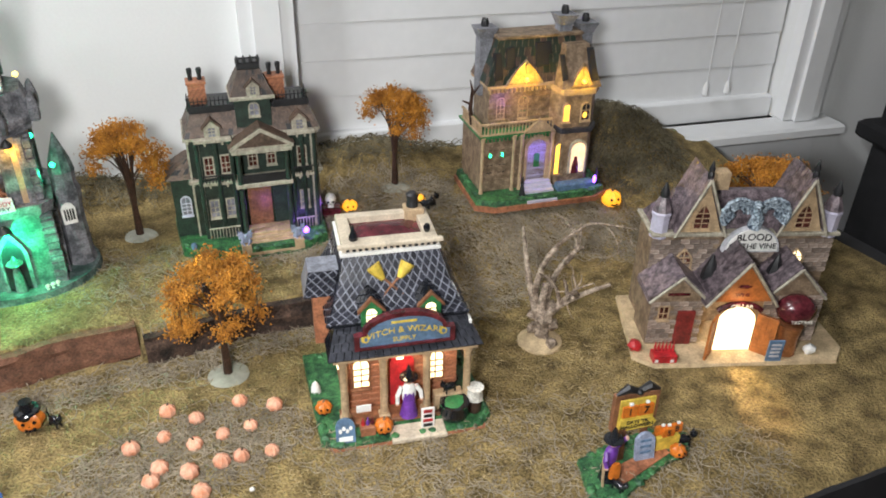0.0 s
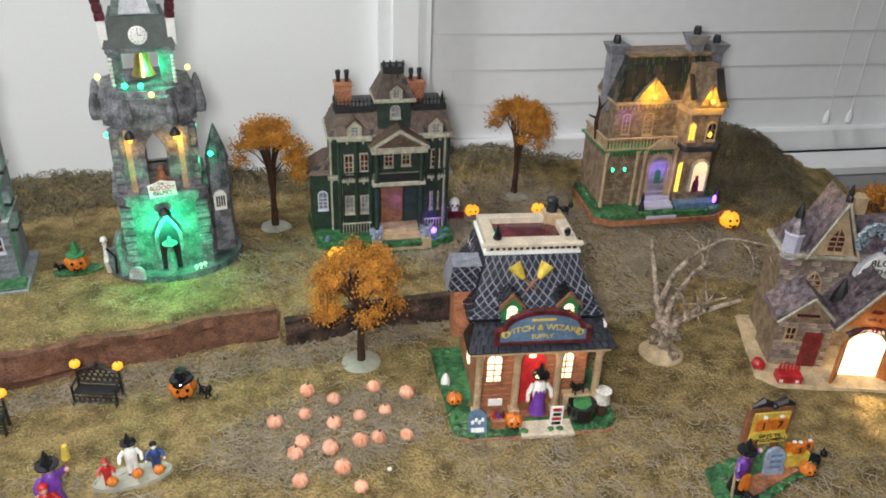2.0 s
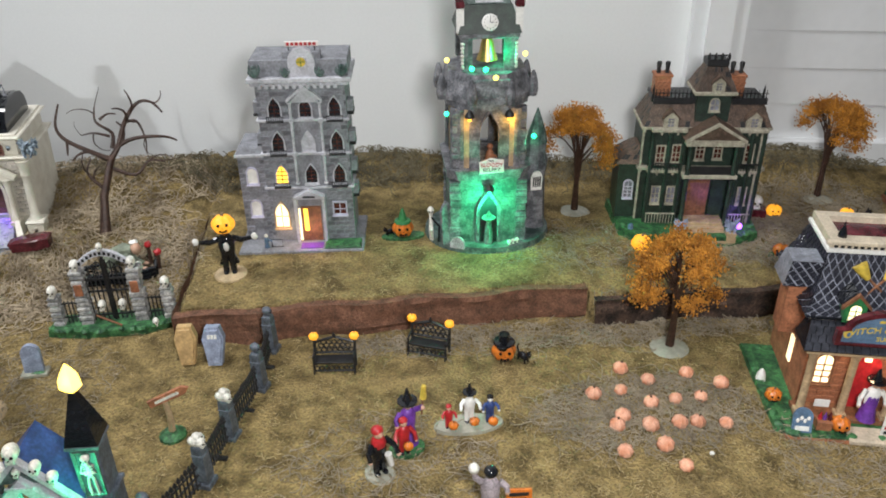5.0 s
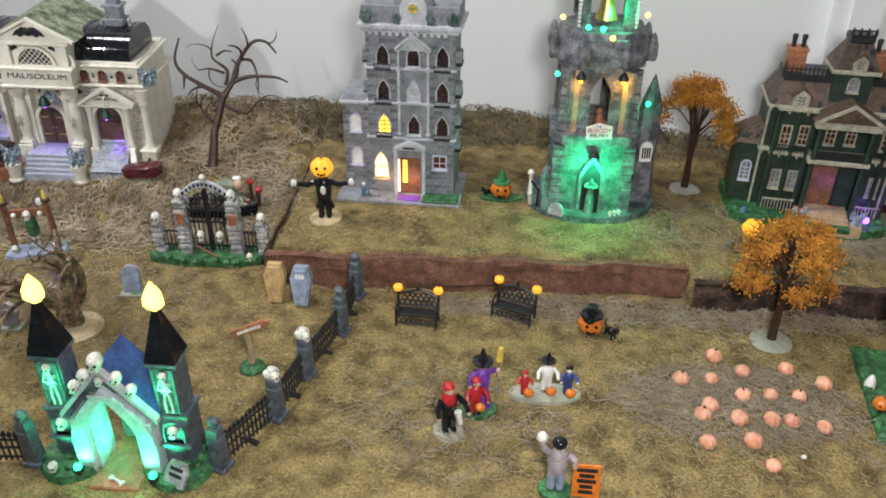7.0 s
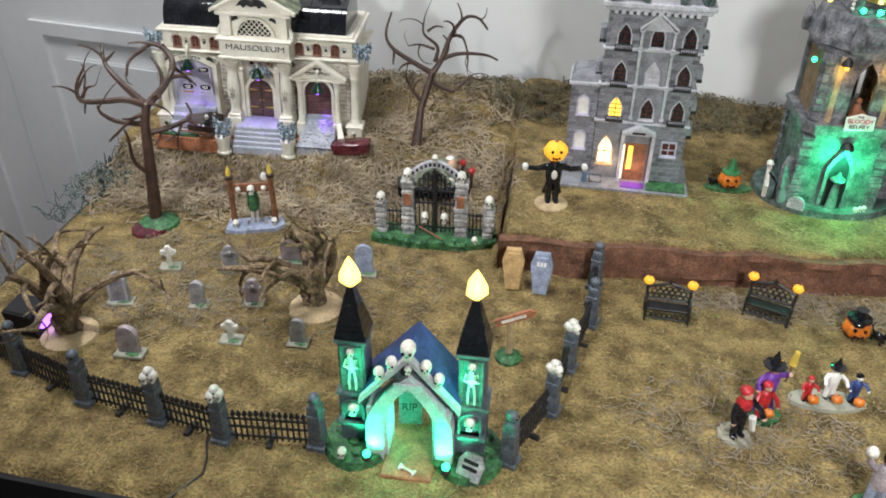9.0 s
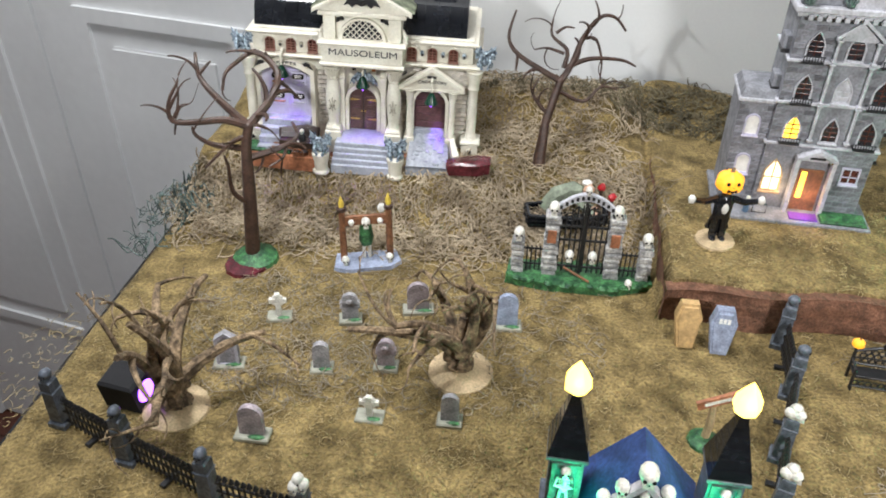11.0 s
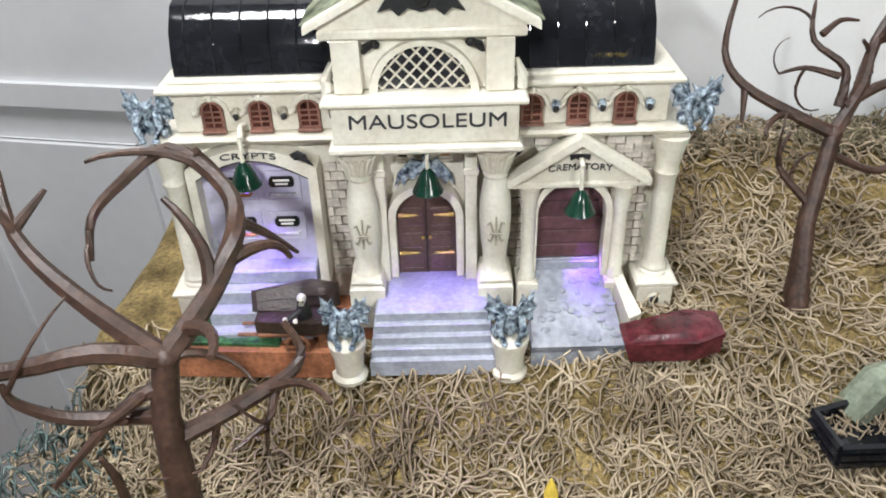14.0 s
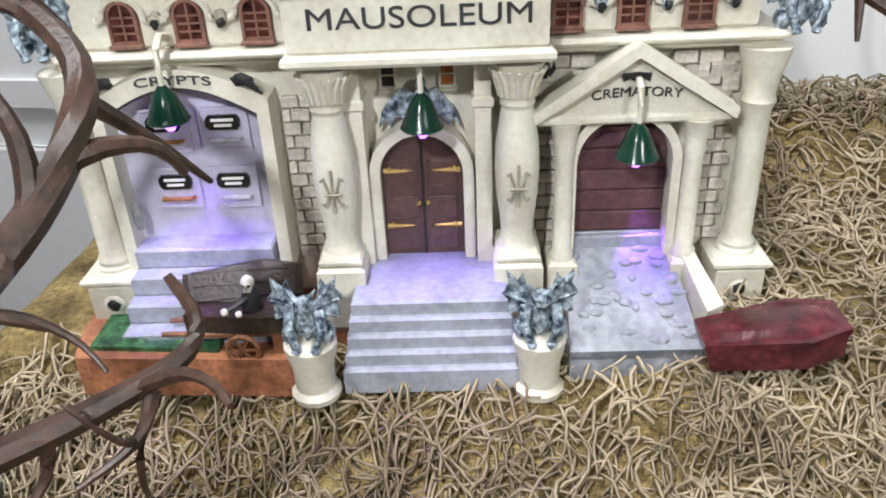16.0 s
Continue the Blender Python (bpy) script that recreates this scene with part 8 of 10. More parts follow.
def build_winery():
    t = thing("winery", pose(0.36, 0.6, 0.0, 0, 0, 5), "gothic winery model with purple slate gables and a glowing cellar door", "model house", "lighted model houses")
    part("base", Shape(SAND).plate([(-0.104, -0.020), (-0.085, -0.033), (0.090, -0.030), (0.104, -0.010), (0.100, 0.085), (-0.094, 0.085)], -0.003, 0.0035, 0.02), t, "sandy base")
    s = Shape(TAN)
    s.box(-0.081, 0.090, 0.036, 0.080, 0.003, 0.103, lip=0.001)
    s.box(-0.086, -0.036, 0.0, 0.04, 0.003, 0.058, lip=0.001)
    s.box(0.020, 0.076, 0.0, 0.04, 0.003, 0.060, lip=0.001)
    part("wall", s, t, "tan stone walls")
    brickwork(t, -0.083, 0.091, 0.062, 0.100, 0.0355, 0.0092, 0.0052, 0.0014, keep=lambda x, zz: abs(x - 0.009) > 0.028 or zz < 0.086, mat=WINESTONE)
    brickwork(t, -0.086, -0.036, 0.006, 0.057, -0.0002, 0.0088, 0.0052, 0.0012, keep=lambda x, zz: not (-0.061 < x < -0.042 and zz < 0.044) and not (abs(x + 0.0735) < 0.006 and 0.031 < zz < 0.049), mat=WINESTONE)
    brickwork(t, 0.020, 0.076, 0.006, 0.059, -0.0002, 0.0088, 0.0052, 0.0012, mat=WINESTONE)
    part("parapet", Shape(TRIM).box(-0.085, 0.094, 0.031, 0.083, 0.1025, 0.1065, lip=0.0008), t, "pale grey parapet")
    def gable(x, w, z0, h, y0, y1, wall, roof, over=0.004, label=""):
        g = part("gable", Shape(wall).slab([(x - w / 2, z0), (x + w / 2, z0), (x, z0 + h)], y0, y1), t, label)
        s = Shape(roof)
        for sx in (-1, 1):
            s.slab([(x + sx * (w / 2 + over), z0 - over * 1.2), (x + sx * (w / 2 + over), z0 + 0.002), (x, z0 + h + 0.005), (x, z0 + h)], y0 - 0.004, y1)
        part("gable_roof", s, g)
        shingles(g, "slate_cover", [(x - w / 2 - over, y1, z0 - 0.002), (x - w / 2 - over, y0 - 0.004, z0 - 0.002), (x, y0 - 0.004, z0 + h + 0.0055), (x, y1, z0 + h + 0.0055)], 7, 6, PURPLEROOF)
        shingles(g, "slate_cover", [(x + w / 2 + over, y0 - 0.004, z0 - 0.002), (x + w / 2 + over, y1, z0 - 0.002), (x, y1, z0 + h + 0.0055), (x, y0 - 0.004, z0 + h + 0.0055)], 7, 6, PURPLEROOF)
        s = Shape(TRIM)
        for sx in (-1, 1):
            s.tube([(x + sx * (w / 2 + over), y0 - 0.0045, z0 - 0.003), (x, y0 - 0.0045, z0 + h + 0.003)], 0.0015, 6)
        part("barge_board", s, g)
        return g
    gable(-0.0625, 0.048, 0.058, 0.021, -0.002, 0.036, TAN, PURPLEROOF)
    gable(-0.0070, 0.058, 0.058, 0.040, -0.010, 0.036, AMBERWOOD, PURPLEROOF, label="amber-lit front gable")
    gable(0.0460, 0.050, 0.060, 0.026, -0.002, 0.036, TAN, PURPLEROOF)
    for x in (-0.0400, 0.0560):
        g = gable(x, 0.040, 0.1065, 0.052, 0.034, 0.076, BUFF, PURPLEROOF)
        window(g, x, 0.111, 0.0140, 0.024, 0.034, BUFF, WINERED, (1, 3), "pointed", 0.0016)
        part("finial", Shape(IRON).lathe((x, 0.034, 0.162), [(0.0030, 0), (0.0034, 0.004), (0.0022, 0.006), (0.0030, 0.009), (0.0004, 0.017)], 8), g, "black spire")
    part("main_roof", Shape(PURPLEROOF).frustum(-0.081, 0.090, 0.040, 0.080, 0.1065, -0.060, 0.070, 0.058, 0.064, 0.138), t, "purple slate main roof")
    shingles(t, "slate_cover", [(-0.081, 0.040, 0.1065), (0.090, 0.040, 0.1065), (0.070, 0.058, 0.138), (-0.060, 0.058, 0.138)], 22, 6, PURPLEROOF)
    for x in (-0.0765, 0.0850):
        s = Shape(LILAC).lathe((x, 0.040, 0.100), [(0.0085, 0), (0.0085, 0.022), (0.0098, 0.025), (0.0085, 0.027)], 8)
        s.use(PURPLEROOF).lathe((x, 0.040, 0.127), [(0.0095, 0), (0.0060, 0.010), (0.0030, 0.016)], 8)
        s.use(IRON).lathe((x, 0.040, 0.141), [(0.0042, 0), (0.0046, 0.004), (0.0008, 0.014)], 8)
        part("turret", s, t, "small grey turret with black cap")
    part("chimney", Shape(BUFF).box(-0.024, -0.010, 0.058, 0.070, 0.120, 0.156, lip=0.0008), t)
    # sign board
    s = Shape(PALEGREY).slab(arch(0.0090, 0.0890, 0.0540, 0.0260), 0.026, 0.032)
    g = part("name_sign", s, t, "white half-round sign with black letters")
    part("sign_face", Shape(WHITE).slab(arch(0.0090, 0.0905, 0.0490, 0.0235), 0.0250, 0.0262), g)
    text_mesh("lettering", "BLOOD", 0.0098, pose(0.009, 0.0246, 0.1055), IRON, g, 4)
    text_mesh("lettering", "OF THE VINE", 0.0078, pose(0.009, 0.0246, 0.0960), IRON, g)
    s = Shape(BLUEWHITE)
    for sx in (-1, 1):
        for k in range(4):
            r = 0.0155 - 0.0032 * k
            pts = [(0.006 + sx * 0.0155 + sx * r * math.cos(q), 0.027 + 0.001 * k, 0.1285 + r * math.sin(q)) for q in (radians(-40 + 28 * j) for j in range(9))]
            s.tube(pts, [0.0030 - 0.0002 * j for j in range(9)], 6)
    s.tube([(0.006, 0.026, 0.116), (0.007, 0.024, 0.126), (0.005, 0.024, 0.138)], [0.0065, 0.006, 0.003], 8).ball((0.004, 0.022, 0.141), (0.004, 0.005, 0.0035), 8, rough=0.15)
    part("dragon", s, t, "coiled blue dragon ornament")
    # cellar entrance
    part("cellar_glow", Shape(LIT_BRIGHT).slab(arch(-0.0070, 0.004, 0.0360, 0.0480), -0.0108, -0.0100), t, "glowing cellar doorway")
    for a, x0 in ((-55, -0.0255), (50, 0.0120)):
        s = Shape(AMBERWOOD)
        s.m = pose(x0, -0.0115, 0.0035, 0, 0, 0 if a < 0 else 0) @ pose(0, 0, 0, 0, 0, -128 if a < 0 else -38)
        s.box(0.0, 0.0190, -0.0012, 0.0012, 0.0, 0.0420, lip=0.0004)
        for k in range(1, 4):
            s.box(0.0046 * k, 0.0046 * k + 0.0006, -0.0016, 0.0016, 0.0, 0.0420, lip=0)
        d = part("cellar_door", s, t, "amber wooden cellar door, open")
    s = Shape(MAROON)
    for k in range(9):
        q0, q1 = radians(150 - 13.4 * k), radians(150 - 13.4 * (k + 1))
        s.tube([(-0.007 + 0.0235 * math.cos(q0), -0.0115, 0.0415 + 0.0150 * math.sin(q0)), (-0.007 + 0.0235 * math.cos(q1), -0.0115, 0.0415 + 0.0150 * math.sin(q1))], 0.0028, 6)
    g = part("door_arch", s, t, "dark red arch over the cellar door")
    text_mesh("lettering", "CELLAR", 0.0062, pose(-0.007, -0.0146, 0.0555), BONE, g, 9)
    text_mesh("lettering", "WINE", 0.0052, pose(-0.007, -0.0106, 0.0655), MAROON, t)
    part("bat_ornament", Shape(MAROON).ball((-0.007, -0.0108, 0.0745), (0.0065, 0.0008, 0.0018), 8, rough=0.25), t)
    window(t, -0.0735, 0.0340, 0.0080, 0.0130, -0.0005, BUFF, WINERED, (1, 1), "flat", 0.0014)
    part("side_door", Shape(REDDOOR).box(-0.0600, -0.0430, -0.0016, 0.0006, 0.0035, 0.0420, lip=0.0006), t, "dark red side door")
    part("lettering_bar", Shape(MAROON).box(-0.0725, -0.0520, -0.0026, -0.0018, 0.0600, 0.0628, lip=0), t)
    for x in (-0.050, 0.058):
        window(t, x, 0.0680, 0.0140, 0.0190, 0.0345, BUFF, WINERED if x < 0 else LIT_WARM, (1, 2), "pointed", 0.0018)
    for x in (-0.0290, 0.0330):
        s = Shape(IRON).lathe((x, 0.018, 0.066), [(0.0080, 0), (0.0074, 0.008), (0.0030, 0.020), (0.0004, 0.026)], 7)
        part("dark_spire", s, t, "black wall spire")
    # wine press and goods
    s = Shape(MAROON).ball((0.0460, -0.012, 0.0500), (0.0185, 0.014, 0.0150), 16)
    part("wine_cask", s, t, "glossy dark red wine cask")
    text_mesh("lettering", "TASTING", 0.0050, pose(0.046, -0.0265, 0.0450), BONE, t)
    part("copper_vat", Shape(COPPER).lathe((0.0440, -0.014, 0.003), [(0.0100, 0), (0.0095, 0.018), (0.0110, 0.032)], 14), t, "copper wine vat")
    s = Shape(RED).box(-0.0860, -0.0640, -0.030, -0.018, 0.003, 0.0125, lip=0.001)
    s.use(WHITE).box(-0.0845, -0.0815, -0.0305, -0.0298, 0.005, 0.008, lip=0).box(-0.0700, -0.0670, -0.0305, -0.0298, 0.005, 0.008, lip=0)
    for k in range(6):
        s.use(RED).lathe((-0.0835 + 0.0034 * k, -0.022, 0.0125), [(0.0012, 0), (0.0013, 0.005), (0.0005, 0.007), (0.0005, 0.010)], 7)
    part("bottle_stand", s, t, "red stand of wine bottles")
    part("grape_basket", Shape(RED).ball((-0.0980, -0.008, 0.0085), (0.0070, 0.0070, 0.0055), 10, rough=0.2), t, "basket of red grapes")
    s = Shape(SIGNBLUE).box(0.0200, 0.0345, -0.0290, -0.0275, 0.003, 0.0270, lip=0.0005)
    g = part("menu_board", s, t, "blue-grey menu board with pale bars")
    for k in range(4):
        part("lettering_bar", Shape(PALEGREY).box(0.0225, 0.0320, -0.0294, -0.0289, 0.0085 + 0.0042 * k, 0.0105 + 0.0042 * k, lip=0), g)
    part("ghost_figure", Shape(WHITE).ball((0.0660, -0.018, 0.0085), (0.0060, 0.0045, 0.0055), 9, rough=0.2), t)
    lamp("cellar_light", "SPOT", look(tuple(t.matrix_world @ Vector((-0.007, -0.013, 0.030))), tuple(t.matrix_world @ Vector((-0.005, -0.10, -0.030)))), 0.55, (1, 0.70, 0.34), radius=0.010)
    lamp("winery_light", "POINT", Matrix.Translation(t.matrix_world @ Vector((-0.007, -0.020, 0.058))), 0.006, (1, 0.62, 0.3), radius=0.003)


build_winery()


# ---- trees ----
def crown_tree(x, y, z, h, spread, low, seed, lean=0.0, label=""):
    """An orange wire tree: splayed limbs and a crown of many small tufts."""
    rng = random.Random(seed)
    t = thing("orange_tree", pose(x, y, z, 0, 0, rng.uniform(0, 360)), label, "tree", "orange autumn trees")
    top = h * 0.62
    s = Shape(BARK)
    tips = []
    for k in range(26):
        q, r = rng.uniform(0, 6.283), spread * math.sqrt(rng.random()) * 0.95
        ex, ey = math.cos(q) * r, math.sin(q) * r
        ez = h * (0.92 - 0.20 * (r / spread) ** 2) + rng.uniform(-0.05, 0.05) * h
        fork = h * rng.uniform(0.48, 0.60)
        jx, jy = math.cos(q) * h * 0.016, math.sin(q) * h * 0.016
        s.tube([(jx * 1.3, jy * 1.3, 0.002), (jx * 0.8, jy * 0.8, fork * 0.6), (jx * 1.8, jy * 1.8, fork), (ex * 0.5, ey * 0.5, fork + (ez - fork) * 0.65), (ex, ey, ez)], [h * 0.012, h * 0.010, h * 0.009, h * 0.006, h * 0.002], 5)
        tips.append((ex, ey, ez))
        if r > spread * 0.7:
            s.tube([(ex * 0.6, ey * 0.6, ez * 0.97), (ex * 1.05, ey * 1.05, ez - h * 0.06), (ex * 1.08, ey * 1.08, ez - h * low)], [h * 0.005, h * 0.004, h * 0.001], 5)
            tips.append((ex * 1.06, ey * 1.06, ez - h * low * 0.8))
    part("trunk", s, t, "splayed brown wire trunk")
    s = Shape(LEAF)
    pts, fs = [], []
    for ex, ey, ez in tips:
        for _ in range(210):
            d = Vector((rng.gauss(0, 1), rng.gauss(0, 1), rng.gauss(0, 0.7))) * h * 0.040
            c = Vector((ex, ey, ez)) + d
            a = Vector((rng.gauss(0, 1), rng.gauss(0, 1), rng.gauss(0, 1))).normalized()
            b = a.orthogonal().normalized()
            e = a.cross(b)
            w = h * rng.uniform(0.006, 0.013)
            i = len(pts)
            pts += [c + b * w, c - b * w * 0.6 + e * w * 0.7, c - b * w * 0.5 - e * w * 0.8, c + a * w * 1.1]
            fs += [(i, i + 1, i + 2), (i, i + 3, i + 1), (i + 1, i + 3, i + 2), (i + 2, i + 3, i)]
    s.put(pts, fs)
    tagged(part("crown", s, t, "ragged orange foliage tufts", smooth=False), kind="stuff")
    part("stand", Shape(CLEARBASE).lathe((0, 0, -0.001), [(h * 0.15, 0), (h * 0.145, h * 0.012), (h * 0.09, h * 0.024), (h * 0.03, h * 0.034)], 20), t, "milky round plastic foot")
    return t


crown_tree(-0.108, 0.528, 0.0, 0.126, 0.036, 0.30, 4, label="orange autumn model tree with fine drooping foliage")
crown_tree(-0.253, 0.718, at(-0.253, 0.718) - 0.001, 0.132, 0.038, 0.16, 8, label="orange autumn model tree beside the bell tower")
crown_tree(0.012, 0.859, at(0.012, 0.859) - 0.001, 0.128, 0.036, 0.13, 12, label="orange autumn model tree on the mossy bank")
crown_tree(0.420, 0.745, at(0.420, 0.745) - 0.001, 0.140, 0.046, 0.2, 16, label="orange autumn model tree behind the winery")


def curl_branch(s, rng, p, d, length, r, depth, bend, thin=0.62, n=7, kids=3):
    pts, rad = [p], [r]
    d = d.normalized()
    axis = Vector((rng.gauss(0, 1), rng.gauss(0, 1), rng.gauss(0, 0.5))).normalized()
    for k in range(n):
        d = (Matrix.Rotation(bend * rng.uniform(0.5, 1.2) / n, 3, axis) @ d).normalized()
        p = p + d * (length / n)
        pts.append(p)
        rad.append(r * (1 - 0.62 * (k + 1) / n))
        if depth and k > 1 and rng.random() < kids / n:
            side = Matrix.Rotation(rng.uniform(0.5, 1.0) * rng.choice((-1, 1)), 3, d.orthogonal()) @ d
            curl_branch(s, rng, p.copy(), side + Vector((0, 0, 0.15)), length * rng.uniform(0.4, 0.65), rad[-1] * 0.75, depth - 1, bend * 1.2, thin, 6, kids)
    s.tube(pts, rad, 7)


def bare_tree(x, y, z, turn_by, limbs, trunk, thick, seed, label, base=True, twigs=0.3):
    rng = random.Random(seed)
    t = thing("bare_tree", pose(x, y, z, 0, 0, turn_by), label, "tree", "bare brown trees")
    s = Shape(BARK)
    s.tube([(0, 0, -0.004)] + trunk, [thick * 1.4] + [thick * f for f in (1.05, 0.9, 0.8)], 10)
    s.ball(trunk[-1], thick * 0.9, 8)
    part("trunk", s, t, "smooth brown trunk")
    for (sx, sy, sz), path, r in limbs:
        s = Shape(BARK)
        pts = [Vector((sx, sy, sz))] + [Vector(p) for p in path]
        fine = []
        for i in range(len(pts) - 1):
            a, b = pts[max(i - 1, 0)], pts[min(i + 2, len(pts) - 1)]
            for k in range(4):
                q = k / 4
                q2, q3 = q * q, q * q * q
                fine.append(0.5 * ((2 * pts[i]) + (pts[i + 1] - a) * q + (2 * a - 5 * pts[i] + 4 * pts[i + 1] - b) * q2 + (3 * pts[i] - a - 3 * pts[i + 1] + b) * q3))
        fine.append(pts[-1])
        m = len(fine)
        s.tube(fine, [r * (1 - 0.75 * k / m) for k in range(m)], 7)
        for k in range(2, m, 2):
            if rng.random() < twigs:
                d = (fine[min(k + 1, m - 1)] - fine[k - 1]).normalized()
                side = d + Vector((rng.gauss(0, 0.6), rng.gauss(0, 0.6), rng.gauss(0.2, 0.5)))
                curl_branch(s, rng, fine[k], side, rng.uniform(0.018, 0.036), r * (1 - 0.75 * k / m) * 0.75, 0, 2.2)
        part("branch", s, t)
    if base:
        s = Shape(GREENBASE).lathe((0.002, 0.003, -0.001), [(0.021, 0), (0.020, 0.004), (0.012, 0.009), (0.006, 0.013)], 14)
        s.use(MAROON).lathe((-0.005, -0.006, -0.001), [(0.020, 0), (0.019, 0.003), (0.010, 0.005)], 12)
        part("root_base", s, t, "green and brown painted base")
    return t


# the tree by the mausoleum: trunk and limbs, x to the side, z up
bare_tree(-0.871, 0.204, 0.001, 44, [
    ((0.011, 0.013, 0.126), [(0.026, 0.025, 0.138), (0.036, 0.035, 0.152), (0.035, 0.045, 0.162), (0.019, 0.06, 0.171), (0.003, 0.055, 0.164), (-0.007, 0.05, 0.156), (-0.01, 0.045, 0.144)], 0.004),
    ((0.036, 0.038, 0.155), [(0.044, 0.05, 0.141), (0.052, 0.06, 0.126)], 0.0022),
    ((0.027, 0.055, 0.171), [(0.032, 0.058, 0.162), (0.033, 0.06, 0.157)], 0.002),
    ((0.011, 0.013, 0.126), [(-0.011, 0.025, 0.145), (-0.026, 0.04, 0.159), (-0.028, 0.05, 0.176)], 0.004),
    ((-0.026, 0.042, 0.161), [(-0.017, 0.05, 0.168)], 0.002),
    ((0.011, 0.013, 0.126), [(-0.007, 0.012, 0.133), (-0.028, 0.012, 0.132), (-0.048, 0.014, 0.133), (-0.049, 0.016, 0.148), (-0.04, 0.02, 0.163)], 0.0038),
    ((-0.046, 0.014, 0.136), [(-0.04, 0.014, 0.145), (-0.033, 0.014, 0.147)], 0.002),
    ((-0.049, 0.014, 0.144), [(-0.039, 0.016, 0.159)], 0.0018),
    ((0.009, 0.011, 0.118), [(-0.004, 0.008, 0.114), (-0.027, 0, 0.096)], 0.0028),
    ((0.008, 0.009, 0.108), [(-0.018, 0.01, 0.112), (-0.031, 0.01, 0.121), (-0.033, 0.01, 0.129)], 0.003),
    ((0.008, 0.008, 0.099), [(0.027, 0.015, 0.101), (0.044, 0.02, 0.106), (0.049, 0.024, 0.112), (0.045, 0.028, 0.121)], 0.0034),
    ((0.02, 0.012, 0.1), [(0.018, 0.01, 0.092), (0.013, 0.004, 0.087)], 0.0018),
    ((0.039, 0.018, 0.102), [(0.035, 0.012, 0.095), (0.024, 0.006, 0.091)], 0.0018),
    ((0.003, 0.001, 0.06), [(-0.007, -0.004, 0.075), (-0.007, -0.006, 0.1), (-0.009, -0.006, 0.11)], 0.0026),
    ((0.011, 0.013, 0.126), [(0.018, 0.014, 0.126), (0.027, 0.016, 0.12)], 0.0024),
], [(0.006, 0.004, 0.08), (0.007, 0.009, 0.108), (0.011, 0.013, 0.126)], 0.0050, 21, "bare curling brown tree on a green painted base", twigs=0.25)
bare_tree(-0.733, 0.462, 0.036, 40, [
    ((0.02, 0.029, 0.073), [(0.031, 0.035, 0.088), (0.041, 0.044, 0.11), (0.057, 0.051, 0.128), (0.072, 0.051, 0.128), (0.083, 0.046, 0.116)], 0.0036),
    ((0.02, 0.029, 0.073), [(0.001, 0.033, 0.083), (-0.023, 0.039, 0.098), (-0.031, 0.045, 0.113), (-0.024, 0.054, 0.135)], 0.0034),
    ((-0.022, 0.039, 0.097), [(-0.024, 0.033, 0.082)], 0.002),
    ((0.025, 0.034, 0.084), [(0.048, 0.037, 0.092), (0.079, 0.036, 0.091), (0.094, 0.034, 0.085)], 0.003),
    ((0.023, 0.034, 0.084), [(0.026, 0.04, 0.1), (0.011, 0.045, 0.113), (0.012, 0.051, 0.128)], 0.0026),
    ((0.015, 0.046, 0.115), [(0.024, 0.048, 0.12), (0.033, 0.048, 0.119)], 0.0018),
    ((0.006, 0.018, 0.045), [(-0.007, 0.025, 0.062), (-0.001, 0.03, 0.076)], 0.0022),
    ((0.017, 0.026, 0.065), [(0.043, 0.022, 0.054), (0.06, 0.027, 0.067), (0.077, 0.026, 0.064)], 0.0024),
    ((0.023, 0.039, 0.097), [(0.007, 0.041, 0.102), (-0.006, 0.04, 0.101)], 0.0018),
    ((0.042, 0.044, 0.11), [(0.054, 0.044, 0.109), (0.06, 0.036, 0.091), (0.059, 0.03, 0.075)], 0.002),
], [(0.003, 0.007, 0.017), (0.006, 0.014, 0.036), (0.02, 0.029, 0.073)], 0.0048, 22, "bare curling brown tree standing in the moss", base=False, twigs=0.35)


def driftwood(x, y, z, limbs, seed, label, scale=1.0, foot=0.028, thick=1.0, bend=1.9, depth=2, mat=None):
    rng = random.Random(seed)
    t = thing("gnarled_tree", pose(x, y, z), label, "tree", "gnarled root trees")
    for k in range(limbs):
        s = Shape(mat or DRIFT)
        q = 6.283 * k / limbs + rng.uniform(-0.4, 0.4)
        d = Vector((math.cos(q) * 0.8, math.sin(q) * 0.8, rng.uniform(1.0, 2.0)))
        curl_branch(s, rng, Vector((0, 0, 0.02 * scale)) + Vector((math.cos(q), math.sin(q), 0)) * 0.003, d, 0.072 * scale * rng.uniform(0.8, 1.2), 0.0066 * scale * thick, depth, bend, n=8, kids=2.6)
        part("branch", s, t, "twisted driftwood branch")
    s = Shape(mat or DRIFT)
    s.tube([(0, 0, 0), (0.002, 0.001, 0.012 * scale), (-0.002, 0.0, 0.028 * scale), (0.001, 0.002, 0.05 * scale)], [0.013 * scale * thick, 0.009 * scale * thick, 0.008 * scale * thick, 0.0045 * scale * thick], 9)
    for k in range(9):
        s.ball((rng.uniform(-0.008, 0.008) * scale, rng.uniform(-0.008, 0.008) * scale, rng.uniform(0.004, 0.035) * scale), 0.0048 * scale, 7, rough=0.3)
    part("trunk", s, t)
    part("foot", Shape(SAND).lathe((0, 0, -0.001), [(foot, 0), (foot * 0.97, 0.003), (foot * 0.6, 0.007), (foot * 0.3, 0.009)], 18), t, "round sandy foot")
    return t


